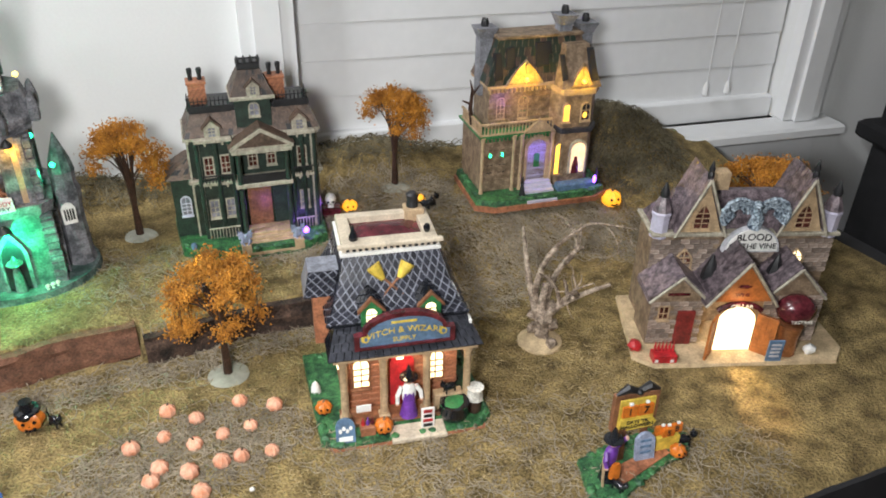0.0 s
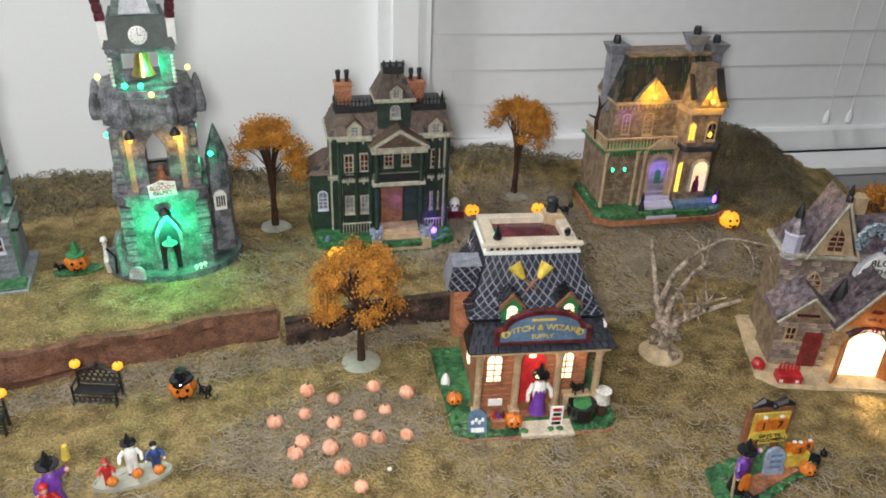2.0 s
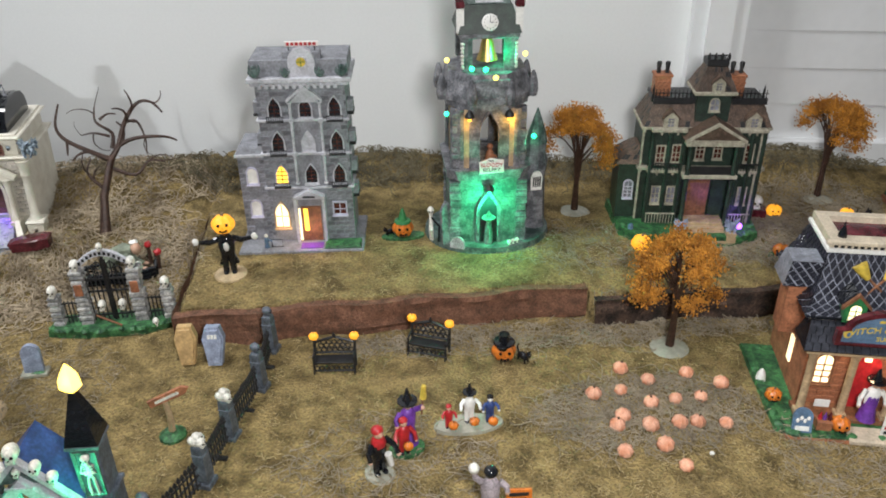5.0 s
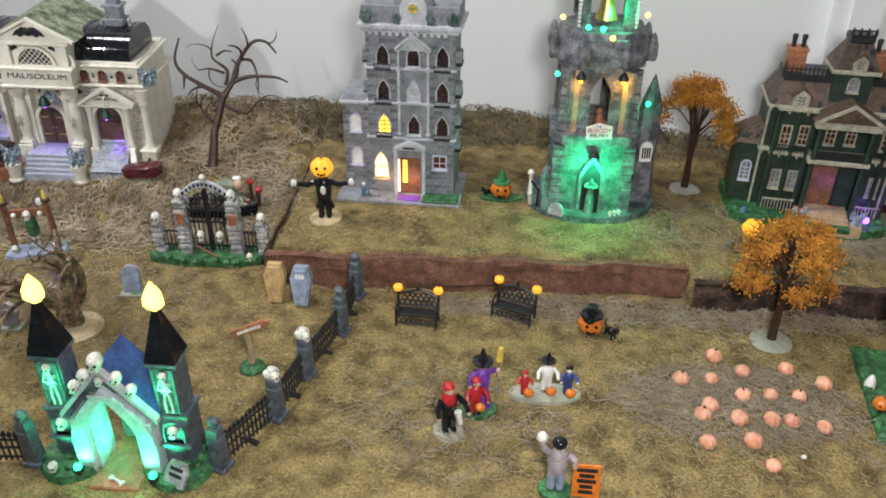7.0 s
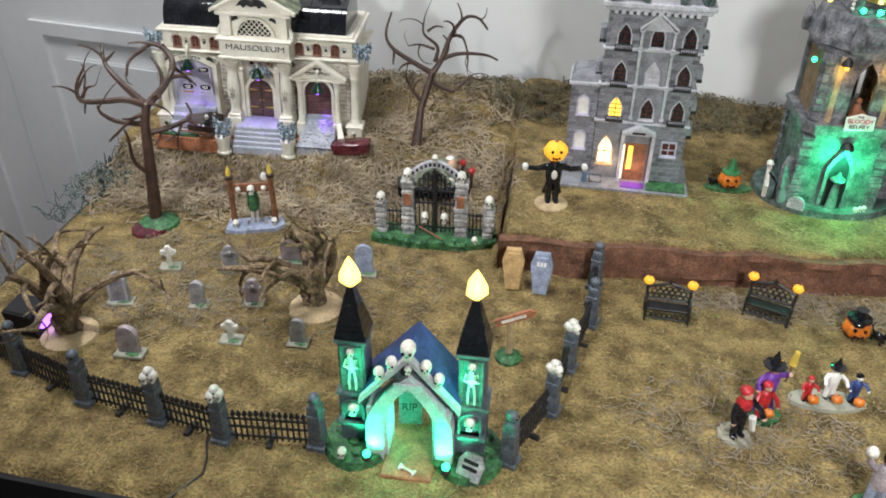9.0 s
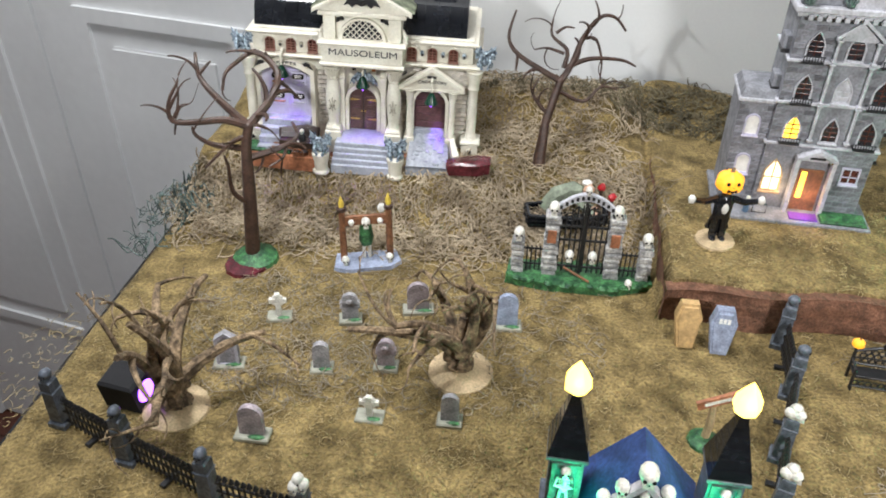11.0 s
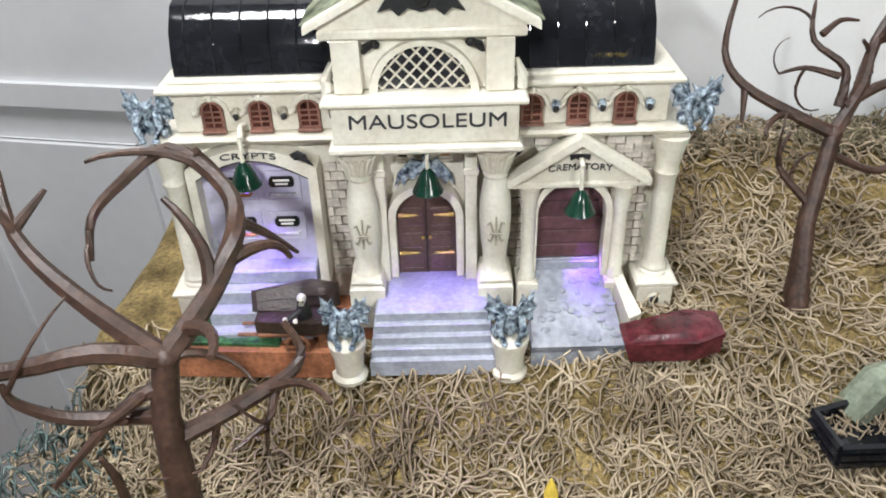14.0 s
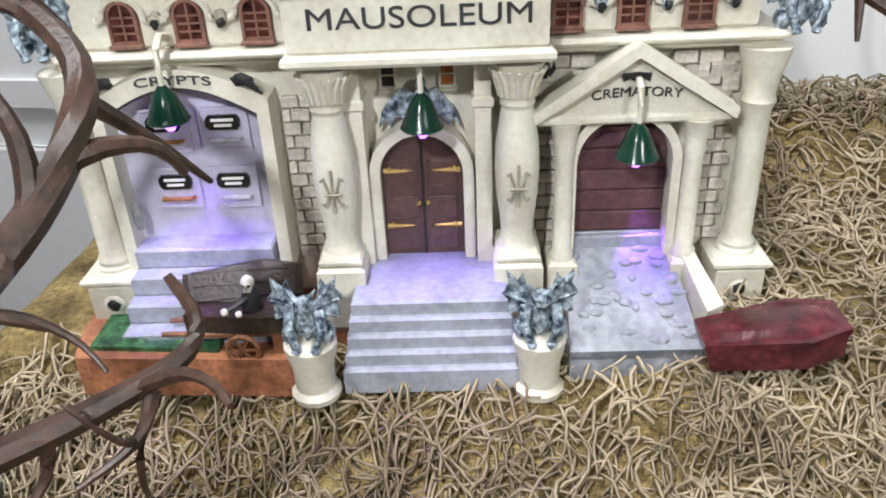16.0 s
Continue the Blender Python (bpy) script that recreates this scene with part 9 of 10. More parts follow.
driftwood(-0.641, 0.203, 0.0, 7, 31, "gnarled driftwood tree leaning over the graves", 1.10, 0.025, 0.75, 1.7)
driftwood(-0.780, 0.050, 0.0, 7, 37, "gnarled driftwood tree at the table edge", 1.15, 0.024, 0.75, 1.5)
driftwood(0.175, 0.595, 0.0, 5, 41, "gnarled pale driftwood tree on a sandy foot", 1.30, 0.022, 0.48, 1.5, 2, PALEDRIFT)


# ---- graveyard ----
def fence_post(x, y, turn_by, crown=True, h=0.043):
    t = thing("fence_post", pose(x, y, 0.0, 0, 0, turn_by), "blue-grey fence post topped with a white skull", "fence post", "fence posts")
    s = Shape(POST)
    s.box(-0.0068, 0.0068, -0.0068, 0.0068, -0.001, 0.005, lip=0.001)
    s.box(-0.0052, 0.0052, -0.0052, 0.0052, 0.005, h * 0.93, taper=0.0010, lip=0.001)
    s.box(-0.0052, 0.0052, -0.0052, 0.0052, h * 0.70, h * 0.74, lip=0.0008)
    part("shaft", s, t)
    s = Shape(BONE)
    if crown:
        for q in (0, 120, 240):
            skull(s, (0.0030 * math.cos(radians(q)), 0.0030 * math.sin(radians(q)), h * 0.90), 0.0042)
        skull(s, (0, 0, h * 0.98), 0.0040)
    else:
        s.use(POST)
        skull(s, (0, 0, h * 0.92), 0.0046, POST)
    part("skull", s, t, "white skulls")
    return t


def fence_panel(a, b, h=0.027):
    dx, dy = b[0] - a[0], b[1] - a[1]
    n = math.hypot(dx, dy)
    t = thing("iron_fence", pose(a[0], a[1], 0.0, 0, 0, math.degrees(math.atan2(dy, dx))), "black iron fence panel with spiked pickets", "fence", "fence panels")
    for z in (0.005, h * 0.52, h * 0.80):
        part("rail", Shape(IRON).box(0.006, n - 0.006, -0.0009, 0.0009, z, z + 0.0016, lip=0.0003), t)
    bar = Shape(IRON).tube([(0, 0, 0.002), (0, 0, h * 0.95)], 0.0008, 6)
    bar.lathe((0, 0, h * 0.93), [(0.0010, 0), (0.0021, 0.0018), (0.0003, 0.0058)], 6)
    me = bar.mesh("picket")
    k = 0.009
    while k < n - 0.007:
        ob = new("picket", me)
        ob.parent, ob.location = t, (k, 0, random.uniform(-0.0006, 0.0006))
        k += 0.0042
    part("foot", Shape(IRON).box(n / 2 - 0.002, n / 2 + 0.002, -0.007, 0.007, 0.0, 0.003, lip=0.0004), t)
    return t


RIGHT = [(-0.408, 0.156), (-0.410, 0.217), (-0.423, 0.267), (-0.436, 0.329), (-0.459, 0.381)]
LEFT = [(-0.525, 0.087), (-0.584, 0.050), (-0.636, 0.034), (-0.697, 0.013), (-0.767, 0.002), (-0.832, -0.006)]
for i, p in enumerate(RIGHT):
    fence_post(*p, 100, crown=i in (1, 2), h=0.044)
for i, p in enumerate(LEFT):
    fence_post(*p, 20, crown=i in (1, 2), h=0.045)
for line in (RIGHT, LEFT):
    for a, b in zip(line, line[1:]):
        fence_panel(a, b)


def build_gate():
    t = thing("cemetery_gate", pose(-0.4715, 0.130, 0.0, 0, 0, 27), "dark cemetery gatehouse model lit bright green with flame-topped towers", "gate")
    s = Shape(GREENBASE)
    for sx in (-1, 1):
        s.plate([(sx * 0.040 + 0.026 * math.cos(q), -0.004 + 0.030 * math.sin(q)) for q in (6.283 * k / 20 for k in range(20))], -0.001, 0.006, 0.10)
        for k in range(8):
            s.ball((sx * 0.040 + random.uniform(-0.02, 0.02), random.uniform(-0.026, 0.018), 0.006), (0.005, 0.005, 0.003), 7, rough=0.2)
    part("grass_base", s, t, "dark green painted grass")
    part("path", Shape(TERRA).box(-0.018, 0.018, -0.034, 0.012, -0.001, 0.0025, lip=0.001), t, "brown dirt path")
    for sx in (-1, 1):
        x = sx * 0.0405
        s = Shape(POST)
        s.box(x - 0.0105, x + 0.0105, -0.0085, 0.0125, 0.004, 0.050, lip=0.001)
        s.box(x - 0.0120, x + 0.0120, -0.0100, 0.0140, 0.048, 0.0515, lip=0.0008)
        s.box(x - 0.0090, x + 0.0090, -0.0070, 0.0110, 0.0515, 0.0935, lip=0.001)
        s.box(x - 0.0110, x + 0.0110, -0.0090, 0.0130, 0.0930, 0.0965, lip=0.0008)
        w = part("tower", s, t, "blue-grey stone tower")
        s = Shape(GLOSSBLACK)
        for k in range(6):
            f0, f1 = 1 - k / 6.6, 1 - (k + 0.85) / 6.6
            r0, r1 = 0.0100 * f0 + 0.0008, 0.0100 * f1 + 0.0008
            s.frustum(x - r0, x + r0, 0.002 - r0, 0.002 + r0, 0.0965 + 0.0064 * k, x - r1, x + r1, 0.002 - r1, 0.002 + r1, 0.0965 + 0.0064 * (k + 1))
        part("spire", s, w, "stepped black spire")
        part("flame", Shape(LIT_YELLOW).lathe((x, 0.002, 0.1345), [(0.0030, 0), (0.0066, 0.004), (0.0062, 0.010), (0.0034, 0.016), (0.0004, 0.021)], 12, ribs=5, rib=0.08), w, "glowing yellow flame bulb")
        s = Shape(BONE)
        skull(s, (x, -0.0085, 0.0830), 0.0034)
        s.use(BONE).tube([(x, -0.0085, 0.0830), (x, -0.0080, 0.0700)], [0.0012, 0.0016], 6)
        for q in (-1, 1):
            s.tube([(x + q * 0.0036, -0.0082, 0.0805), (x + q * 0.0050, -0.0090, 0.0745), (x - q * 0.002, -0.0100, 0.0735)], 0.0008, 5)
            s.tube([(x + q * 0.0016, -0.0080, 0.0695), (x + q * 0.0024, -0.0084, 0.0610), (x + q * 0.0022, -0.0080, 0.0535)], 0.0009, 5)
        for q in range(3):
            s.tube([(x - 0.0030, -0.0086, 0.0795 - 0.0022 * q), (x + 0.0030, -0.0086, 0.0795 - 0.0022 * q)], 0.0005, 5)
        part("skeleton", s, w, "bone-white skeleton relief")
        s = Shape(TEAL).ring(rect(x, 0.0530, 0.0150, 0.0385), rect(x, 0.0545, 0.0115, 0.0355), -0.0086, -0.0066)
        part("niche_frame", s, w)
        part("niche_skull", skull(Shape(BONE), (x, -0.0105, 0.034), 0.0046), w, "skull in a niche")
        s = Shape(POST).ring(arch(x, 0.028, 0.0165, 0.0190), arch(x, 0.028, 0.0130, 0.0165), -0.0115, -0.0080)
        part("niche_arch", s, w)
        part("coping", Shape(POST).box(x - 0.0115, x + 0.0115, -0.0130, -0.0060, 0.0235, 0.0275, lip=0.0008), w)
    # arch between the towers
    s = Shape(PALEGREY)
    for sx in (-1, 1):
        s.box(sx * 0.0235 - 0.0055, sx * 0.0235 + 0.0055, -0.018, 0.002, 0.002, 0.050, lip=0.001)
        s.box(sx * 0.0175 - 0.0018, sx * 0.0175 + 0.0018, -0.016, 0.006, 0.002, 0.052, lip=0.0006)
    s.ring(arch(0, 0.0010, 0.0600, 0.0790, True), arch(0, 0.0015, 0.0365, 0.0695, True), -0.0195, -0.008)
    part("archway", s, t, "pointed stone archway lit green")
    s = Shape(TEAL)
    s.slab([(-0.0180, 0.0730), (0.0180, 0.0730), (0, 0.0905)], -0.014, -0.008)
    part("gable", s, t)
    s = Shape(PALEGREY)
    for sx in (-1, 1):
        s.slab([(sx * 0.0345, 0.0500), (sx * 0.0345, 0.0545), (0, 0.0965), (0, 0.0915)], -0.0175, -0.012)
    part("gable_coping", s, t)
    s = Shape(BLUE)
    for sx in (-1, 1):
        s.put([(sx * 0.034, -0.012, 0.056), (0, -0.012, 0.0955), (0, 0.022, 0.0955), (sx * 0.034, 0.022, 0.056), (sx * 0.034, -0.012, 0.053), (0, -0.012, 0.0925), (0, 0.022, 0.0925), (sx * 0.034, 0.022, 0.053)], [(0, 1, 2, 3), (4, 5, 6, 7), (0, 1, 5, 4), (2, 3, 7, 6), (0, 3, 7, 4)])
    part("roof", s, t, "dark blue tiled roof")
    for x, z, r in ((0, 0.0945, 0.0062), (-0.0115, 0.0830, 0.0046), (0.0115, 0.0830, 0.0046), (-0.0200, 0.0735, 0.0044), (0.0200, 0.0735, 0.0044)):
        part("skull", skull(Shape(BONE), (x, -0.0145, z), r), t, "bone-white skull")
    part("gable_skull", skull(Shape(BONE), (0, -0.0165, 0.0825), 0.0032), t)
    part("lettering_bar", Shape(PALEGREY).box(-0.0090, 0.0090, -0.0203, -0.0190, 0.0728, 0.0748, lip=0), t)
    s = Shape(TOMB)
    s.m = pose(-0.007, 0.020, 0.0, -8, 0, 6)
    s.slab([(-0.0085, 0.0), (0.0085, 0.0), (0.0090, 0.028), (0.004, 0.0265), (-0.001, 0.029), (-0.0085, 0.026)], -0.0015, 0.0015)
    g = part("headstone", s, t, "broken grey headstone")
    text_mesh("lettering", "RIP", 0.0085, pose(-0.007, 0.0170, 0.0185, -8, 0, 6), IRON, g)
    s = Shape(TOMB)
    s.m = pose(0.0420, -0.0290, 0.004, -35, 0, -20)
    s.slab([(-0.0085, 0), (0.0085, 0), (0.0095, 0.012), (0.006, 0.018), (-0.006, 0.018), (-0.0095, 0.012)], -0.0012, 0.0012)
    s.use(IRON)
    for k in range(2):
        s.box(-0.0055, 0.0055, -0.0016, -0.0010, 0.0065 + 0.0045 * k, 0.0090 + 0.0045 * k, lip=0)
    part("name_stone", s, t, "leaning stone with unreadable letters")
    s = Shape(BONE).tube([(-0.004, -0.026, 0.0042), (0.005, -0.030, 0.0042)], 0.0011, 7)
    for x, y in ((-0.0045, -0.0250), (-0.0048, -0.0270), (0.0050, -0.0312), (0.0058, -0.0292)):
        s.ball((x, y, 0.0042), 0.0016, 7)
    part("bone", s, t, "small white bone")
    for x, y in ((-0.0290, -0.024), (0.0270, -0.026)):
        q = part("spotlight", Shape(IRON).lathe((x, y, 0.005), [(0.0035, 0), (0.0038, 0.003), (0.0030, 0.004)], 8), t)
        part("bulb", Shape(LIT_GREEN).ball((x, y, 0.0100), 0.0030, 8), q, "bright green bulb")
    part("crouching_skeleton", skull(Shape(BONE), (-0.0460, -0.026, 0.007), 0.0038), t)
    for x, y, z, p in ((-0.010, -0.006, 0.020, 0.026), (-0.036, -0.020, 0.075, 0.030), (0.036, -0.020, 0.075, 0.030)):
        lamp("green_light", "POINT", Matrix.Translation(t.matrix_world @ Vector((x, y, z))), p, (0.02, 1.0, 0.45), radius=0.003)
    for x, y in ((-0.0270, -0.027), (0.0250, -0.029)):
        a, b = t.matrix_world @ Vector((x, y, 0.0135)), t.matrix_world @ Vector((x * 0.85, -0.016, 0.040))
        cone = lamp("green_light", "SPOT", look(tuple(a), tuple(b)), 0.26, (0.02, 1.0, 0.45), radius=0.003)
        cone.data.spot_size, cone.data.spot_blend = radians(150), 0.5
    for sx in (-1, 1):
        lamp("flame_light", "POINT", Matrix.Translation(t.matrix_world @ Vector((sx * 0.0405, -0.006, 0.146))), 0.010, (1, 0.7, 0.2), radius=0.006)


build_gate()


def headstone(x, y, turn_by, w, h, kind, mat, lean=0.0):
    t = thing("headstone", pose(x, y, 0.0, 0, 0, turn_by), {"cross": "small weathered celtic cross on a pale foot", "slab": "small weathered grey headstone on a mossy foot", "plain": "worn lilac-grey headstone on a pale foot", "peak": "dark grey framed headstone on a pale foot"}[kind], "headstone", "graveyard headstones")
    s = Shape(mat)
    s.m = pose(0, 0, 0.002, lean, 0, 0)
    if kind == "cross":
        s.box(-w * 0.14, w * 0.14, -0.0018, 0.0018, 0, h, lip=0.0006)
        s.box(-w * 0.5, w * 0.5, -0.0016, 0.0016, h * 0.58, h * 0.80, lip=0.0006)
        ring = [(math.cos(q) * w * 0.33, 0, h * 0.69 + math.sin(q) * w * 0.33) for q in (6.283 * k / 14 for k in range(15))]
        s.tube(ring, 0.0012, 6)
    elif kind == "peak":
        s.slab([(-w / 2, 0), (w / 2, 0), (w / 2, h * 0.8), (0, h), (-w / 2, h * 0.8)], -0.0025, 0.0025)
        s.use(PALEGREY).ring([(-w / 2, 0), (w / 2, 0), (w / 2, h * 0.8), (0, h), (-w / 2, h * 0.8)], [(-w * 0.36, 0.002), (w * 0.36, 0.002), (w * 0.36, h * 0.74), (0, h * 0.9), (-w * 0.36, h * 0.74)], -0.0035, -0.002)
    else:
        s.slab(arch(0, 0, w, h), -0.0024, 0.0024)
        if kind == "slab":
            s.box(-w * 0.62, w * 0.62, -0.0024, 0.0024, h * 0.45, h * 0.72, lip=0.0008)
            s.ball((0, -0.0028, h * 0.72), (w * 0.22, 0.001, w * 0.2), 8)
    part("stone", s, t)
    part("foot", Shape(CLEARBASE).box(-w * 0.72, w * 0.72, -0.0065, 0.0065, -0.001, 0.0035, lip=0.001).use(GREENBASE).ball((w * 0.25, -0.004, 0.0035), (w * 0.4, 0.002, 0.0012), 8, rough=0.2), t, "pale mossy foot")


for a in ((-0.785, 0.103, 38, 0.0165, 0.031, "peak", TOMB), (-0.726, 0.142, 36, 0.0120, 0.024, "plain", TOMB), (-0.689, 0.173, 32, 0.0130, 0.024, "slab", TOMBLILAC), (-0.795, 0.164, 40, 0.0140, 0.023, "cross", BONE), (-0.747, 0.197, 40, 0.0130, 0.024, "slab", TOMB),
          (-0.711, 0.240, 40, 0.0180, 0.026, "plain", TOMBLILAC), (-0.642, 0.268, 34, 0.0165, 0.029, "plain", TOMBBLUE), (-0.718, 0.066, 30, 0.0170, 0.026, "plain", TOMBLILAC), (-0.665, 0.127, 30, 0.0140, 0.020, "cross", BONE), (-0.618, 0.158, 30, 0.0125, 0.022, "plain", TOMB)):
    headstone(*a, lean=random.uniform(-8, 2))
for x, y, mat, turn_by, lab in ((-0.521, 0.337, COFFINWOOD, 30, "pale wooden coffin standing upright"), (-0.4965, 0.346, TOMBBLUE, 26, "blue-grey coffin standing upright")):
    s = Shape(mat)
    s.m = pose(0, 0, 0.0195, 78, 0, 0)
    s.plate(coffin_outline(0.0205, 0.039), -0.004, 0.004, 0.02)
    s.plate(coffin_outline(0.0165, 0.034), 0.004, 0.0054, 0.05)
    if mat is TOMBBLUE:
        s.use(WHITE)
        for k in range(3):
            s.box(-0.0042 + 0.0030 * k, -0.0020 + 0.0030 * k, 0.0085, 0.0125, 0.0052, 0.0058, lip=0)
    solid("coffin", s, pose(x, y, 0.0, 0, 0, turn_by), lab, "coffin", "upright coffins")


def build_signpost():
    t = thing("wooden_signpost", pose(-0.469, 0.250, 0.0, 0, 0, 40), "crooked wooden signpost on a green foot", "signpost")
    part("post", Shape(BUFF).tube([(0, 0, 0.002), (0.001, 0, 0.020), (-0.001, 0, 0.042)], [0.0032, 0.0026, 0.0022], 7), t)
    s = Shape(TERRA)
    s.m = pose(0.002, -0.002, 0.042, 0, -18, 0)
    s.slab([(-0.015, -0.003), (0.014, -0.0035), (0.019, 0.0005), (0.014, 0.0042), (-0.015, 0.0036)], -0.0012, 0.0012)
    s.use(BONE).box(-0.010, 0.010, -0.0016, -0.0011, -0.001, 0.0016, lip=0)
    part("arrow_board", s, t, "brown arrow board with an unreadable line")
    part("foot", Shape(GREENBASE).lathe((0, 0, -0.001), [(0.0115, 0), (0.011, 0.003), (0.006, 0.007)], 14), t)


build_signpost()


PILLARSTONE = material("mottled_pillar_stone", (0.26, 0.26, 0.27), 0.75, 0.35, 600, 160, 0.7, tint=(0.50, 0.49, 0.47), random_tone=0.3)


def build_iron_gate():
    t = thing("stone_pillar_gate", pose(-0.627, 0.358, 0.002, 0, 0, 30) @ Matrix.Diagonal((1.03, 1.03, 1.14, 1)), "black iron gate between rough stone pillars with an arched sign", "gate")
    base_plate(t, [(-0.062, -0.012), (-0.02, -0.020), (0.03, -0.020), (0.062, -0.008), (0.060, 0.014), (-0.060, 0.014)], -0.006, 0.005)
    for x, h, r in ((-0.0255, 0.056, 0.0062), (0.0255, 0.056, 0.0062), (-0.052, 0.032, 0.0052), (0.052, 0.034, 0.0052)):
        p = part("stone_pillar", Shape(TOMB).box(x - r * 0.8, x + r * 0.8, -r * 0.8, r * 0.8, 0.003, h + 0.002, lip=0.0008), t, "rough pale stone pillar")
        z = 0.004
        while z < h:
            a = random.uniform(0.004, 0.0065)
            part("stone", Shape(PILLARSTONE).box(-r + x + random.uniform(-0.0008, 0.0008), r + x + random.uniform(-0.0008, 0.0008), -r - random.uniform(0, 0.0006), r, z, min(z + a - 0.0004, h + 0.002), lip=0.0012), p)
            z += a
        part("skull", skull(Shape(BONE), (x, -0.001, h + 0.001), 0.0052), p, "skull on the pillar")
        if h > 0.05:
            part("plaque", Shape(TERRA).box(x - 0.0036, x + 0.0036, -r - 0.0014, -r, h * 0.62, h * 0.82, lip=0.0004), p)
    n = 14
    arc = [(-0.0285 + 0.057 * k / n, 0.060 + 0.0155 * math.sin(math.pi * k / n)) for k in range(n + 1)]
    s = Shape(PALEGREY).slab(arc + [(x, z - 0.0055) for x, z in reversed(arc)], -0.002, 0.002)
    a = part("arched_sign", s, t, "pale arched sign with unreadable letters")
    s = Shape(IRON)
    for k in range(2, 13):
        x, z = arc[k]
        s.box(x - 0.0011, x + 0.0011, -0.0026, -0.0018, z - 0.0042, z - 0.0014, lip=0)
    part("lettering_bars", s, a)
    part("skull", skull(Shape(BONE), (0, 0, 0.0745), 0.0034), a)
    s = Shape(IRON)
    for z in (0.010, 0.034, 0.046):
        s.box(-0.0200, 0.0200, -0.0008, 0.0008, z, z + 0.0018, lip=0.0002)
    for k in range(10):
        x = -0.019 + 0.0042 * k
        s.tube([(x, 0, 0.006), (x, 0, 0.052 + 0.014 * math.sin(math.pi * (k + 0.5) / 10))], 0.0007, 5)
    for sx in (-1, 1):
        for k in range(3):
            c = (sx * (0.006 + 0.006 * (k % 2)), 0, 0.050 + 0.005 * k)
            s.tube([(c[0] + 0.0034 * math.cos(q), 0, c[2] + 0.0034 * math.sin(q)) for q in (6.283 * j / 10 for j in range(11))], 0.0006, 5)
    s.box(-0.0012, 0.0012, -0.0012, 0.0012, 0.005, 0.068, lip=0.0003)
    part("iron_gate", s, t, "black wrought iron double gate")
    for sx in (-1, 1):
        part("skull", skull(Shape(BONE), (sx * 0.0095, -0.0025, 0.0175), 0.0045), t, "white skull on the gate")
        s = Shape(IRON)
        for z in (0.010, 0.024):
            s.box(min(sx * 0.0315, sx * 0.047), max(sx * 0.0315, sx * 0.047), -0.0007, 0.0007, z, z + 0.0014, lip=0.0002)
        for k in range(4):
            s.tube([(sx * (0.0335 + 0.0036 * k), 0, 0.005), (sx * (0.0335 + 0.0036 * k), 0, 0.027)], 0.0006, 5)
        part("side_fence", s, t)
    part("scythe", Shape(TIMBER).tube([(-0.014, -0.010, 0.016), (0.008, -0.013, 0.006)], 0.0010, 6), t)
    part("small_skull", skull(Shape(BONE), (0.040, -0.014, 0.004), 0.0036), t)


build_iron_gate()


GHOUL = material("grey_green_cloth", (0.20, 0.23, 0.17), 0.7, 0.25, 500, 90, 0.5)


def build_open_coffin():
    t = thing("open_coffin", pose(-0.676, 0.420, at(-0.676, 0.420) - 0.001, 0, 0, 35) @ Matrix.Scale(1.18, 4), "open black coffin with a pale green ghoul figure and red flowers", "coffin")
    s = Shape(GLOSSBLACK)
    s.m = pose(0, 0, 0, 0, 0, -85)
    out = coffin_outline(0.030, 0.062)
    s.plate(out, 0.0, 0.004)
    for i in range(6):
        a, b = out[i], out[(i + 1) % 6]
        s.tube([(a[0], a[1], 0.003), (b[0], b[1], 0.003)], 0.0018, 6).tube([(a[0], a[1], 0.010), (b[0], b[1], 0.010)], 0.0018, 6).tube([(a[0], a[1], 0.0065), (b[0], b[1], 0.0065)], 0.0020, 6)
    part("coffin_box", s, t, "glossy black coffin box")
    part("skull", skull(Shape(BONE), (0.016, 0.0, 0.006), 0.0042), t)
    s = Shape(GHOUL).tube([(-0.016, 0.010, 0.004), (-0.006, 0.012, 0.016), (0.006, 0.010, 0.023), (0.013, 0.006, 0.024)], [0.0068, 0.0080, 0.0068, 0.0036], 9)
    s.use(SKIN).ball((0.0165, 0.003, 0.0262), (0.0048, 0.0050, 0.0056), 10, rough=0.06)
    s.use(WHITE).ball((0.0150, 0.006, 0.0315), (0.0040, 0.0040, 0.0022), 8, rough=0.15)
    for y0, y1 in ((0.006, -0.006), (0.014, 0.004)):
        s.use(GHOUL).tube([(0.006, y0, 0.021), (0.013, (y0 + y1) / 2, 0.012), (0.021, y1, 0.010)], [0.0030, 0.0026, 0.0020], 7)
        s.use(SKIN).ball((0.0225, y1, 0.0098), (0.0028, 0.0020, 0.0016), 7, rough=0.15)
    part("ghoul_figure", s, t, "grey-green ghoul climbing out of the coffin")
    for dx, dy, h in ((0.026, 0.006, 0.028), (0.034, 0.0, 0.022)):
        s = Shape(BARK).tube([(dx, dy, 0), (dx + 0.001, dy, h)], 0.0016, 6)
        s.use(RED).ball((dx + 0.001, dy, h), 0.0034, 8, rough=0.15)
        part("red_flower", s, t, "red flower on a dark stem")


build_open_coffin()


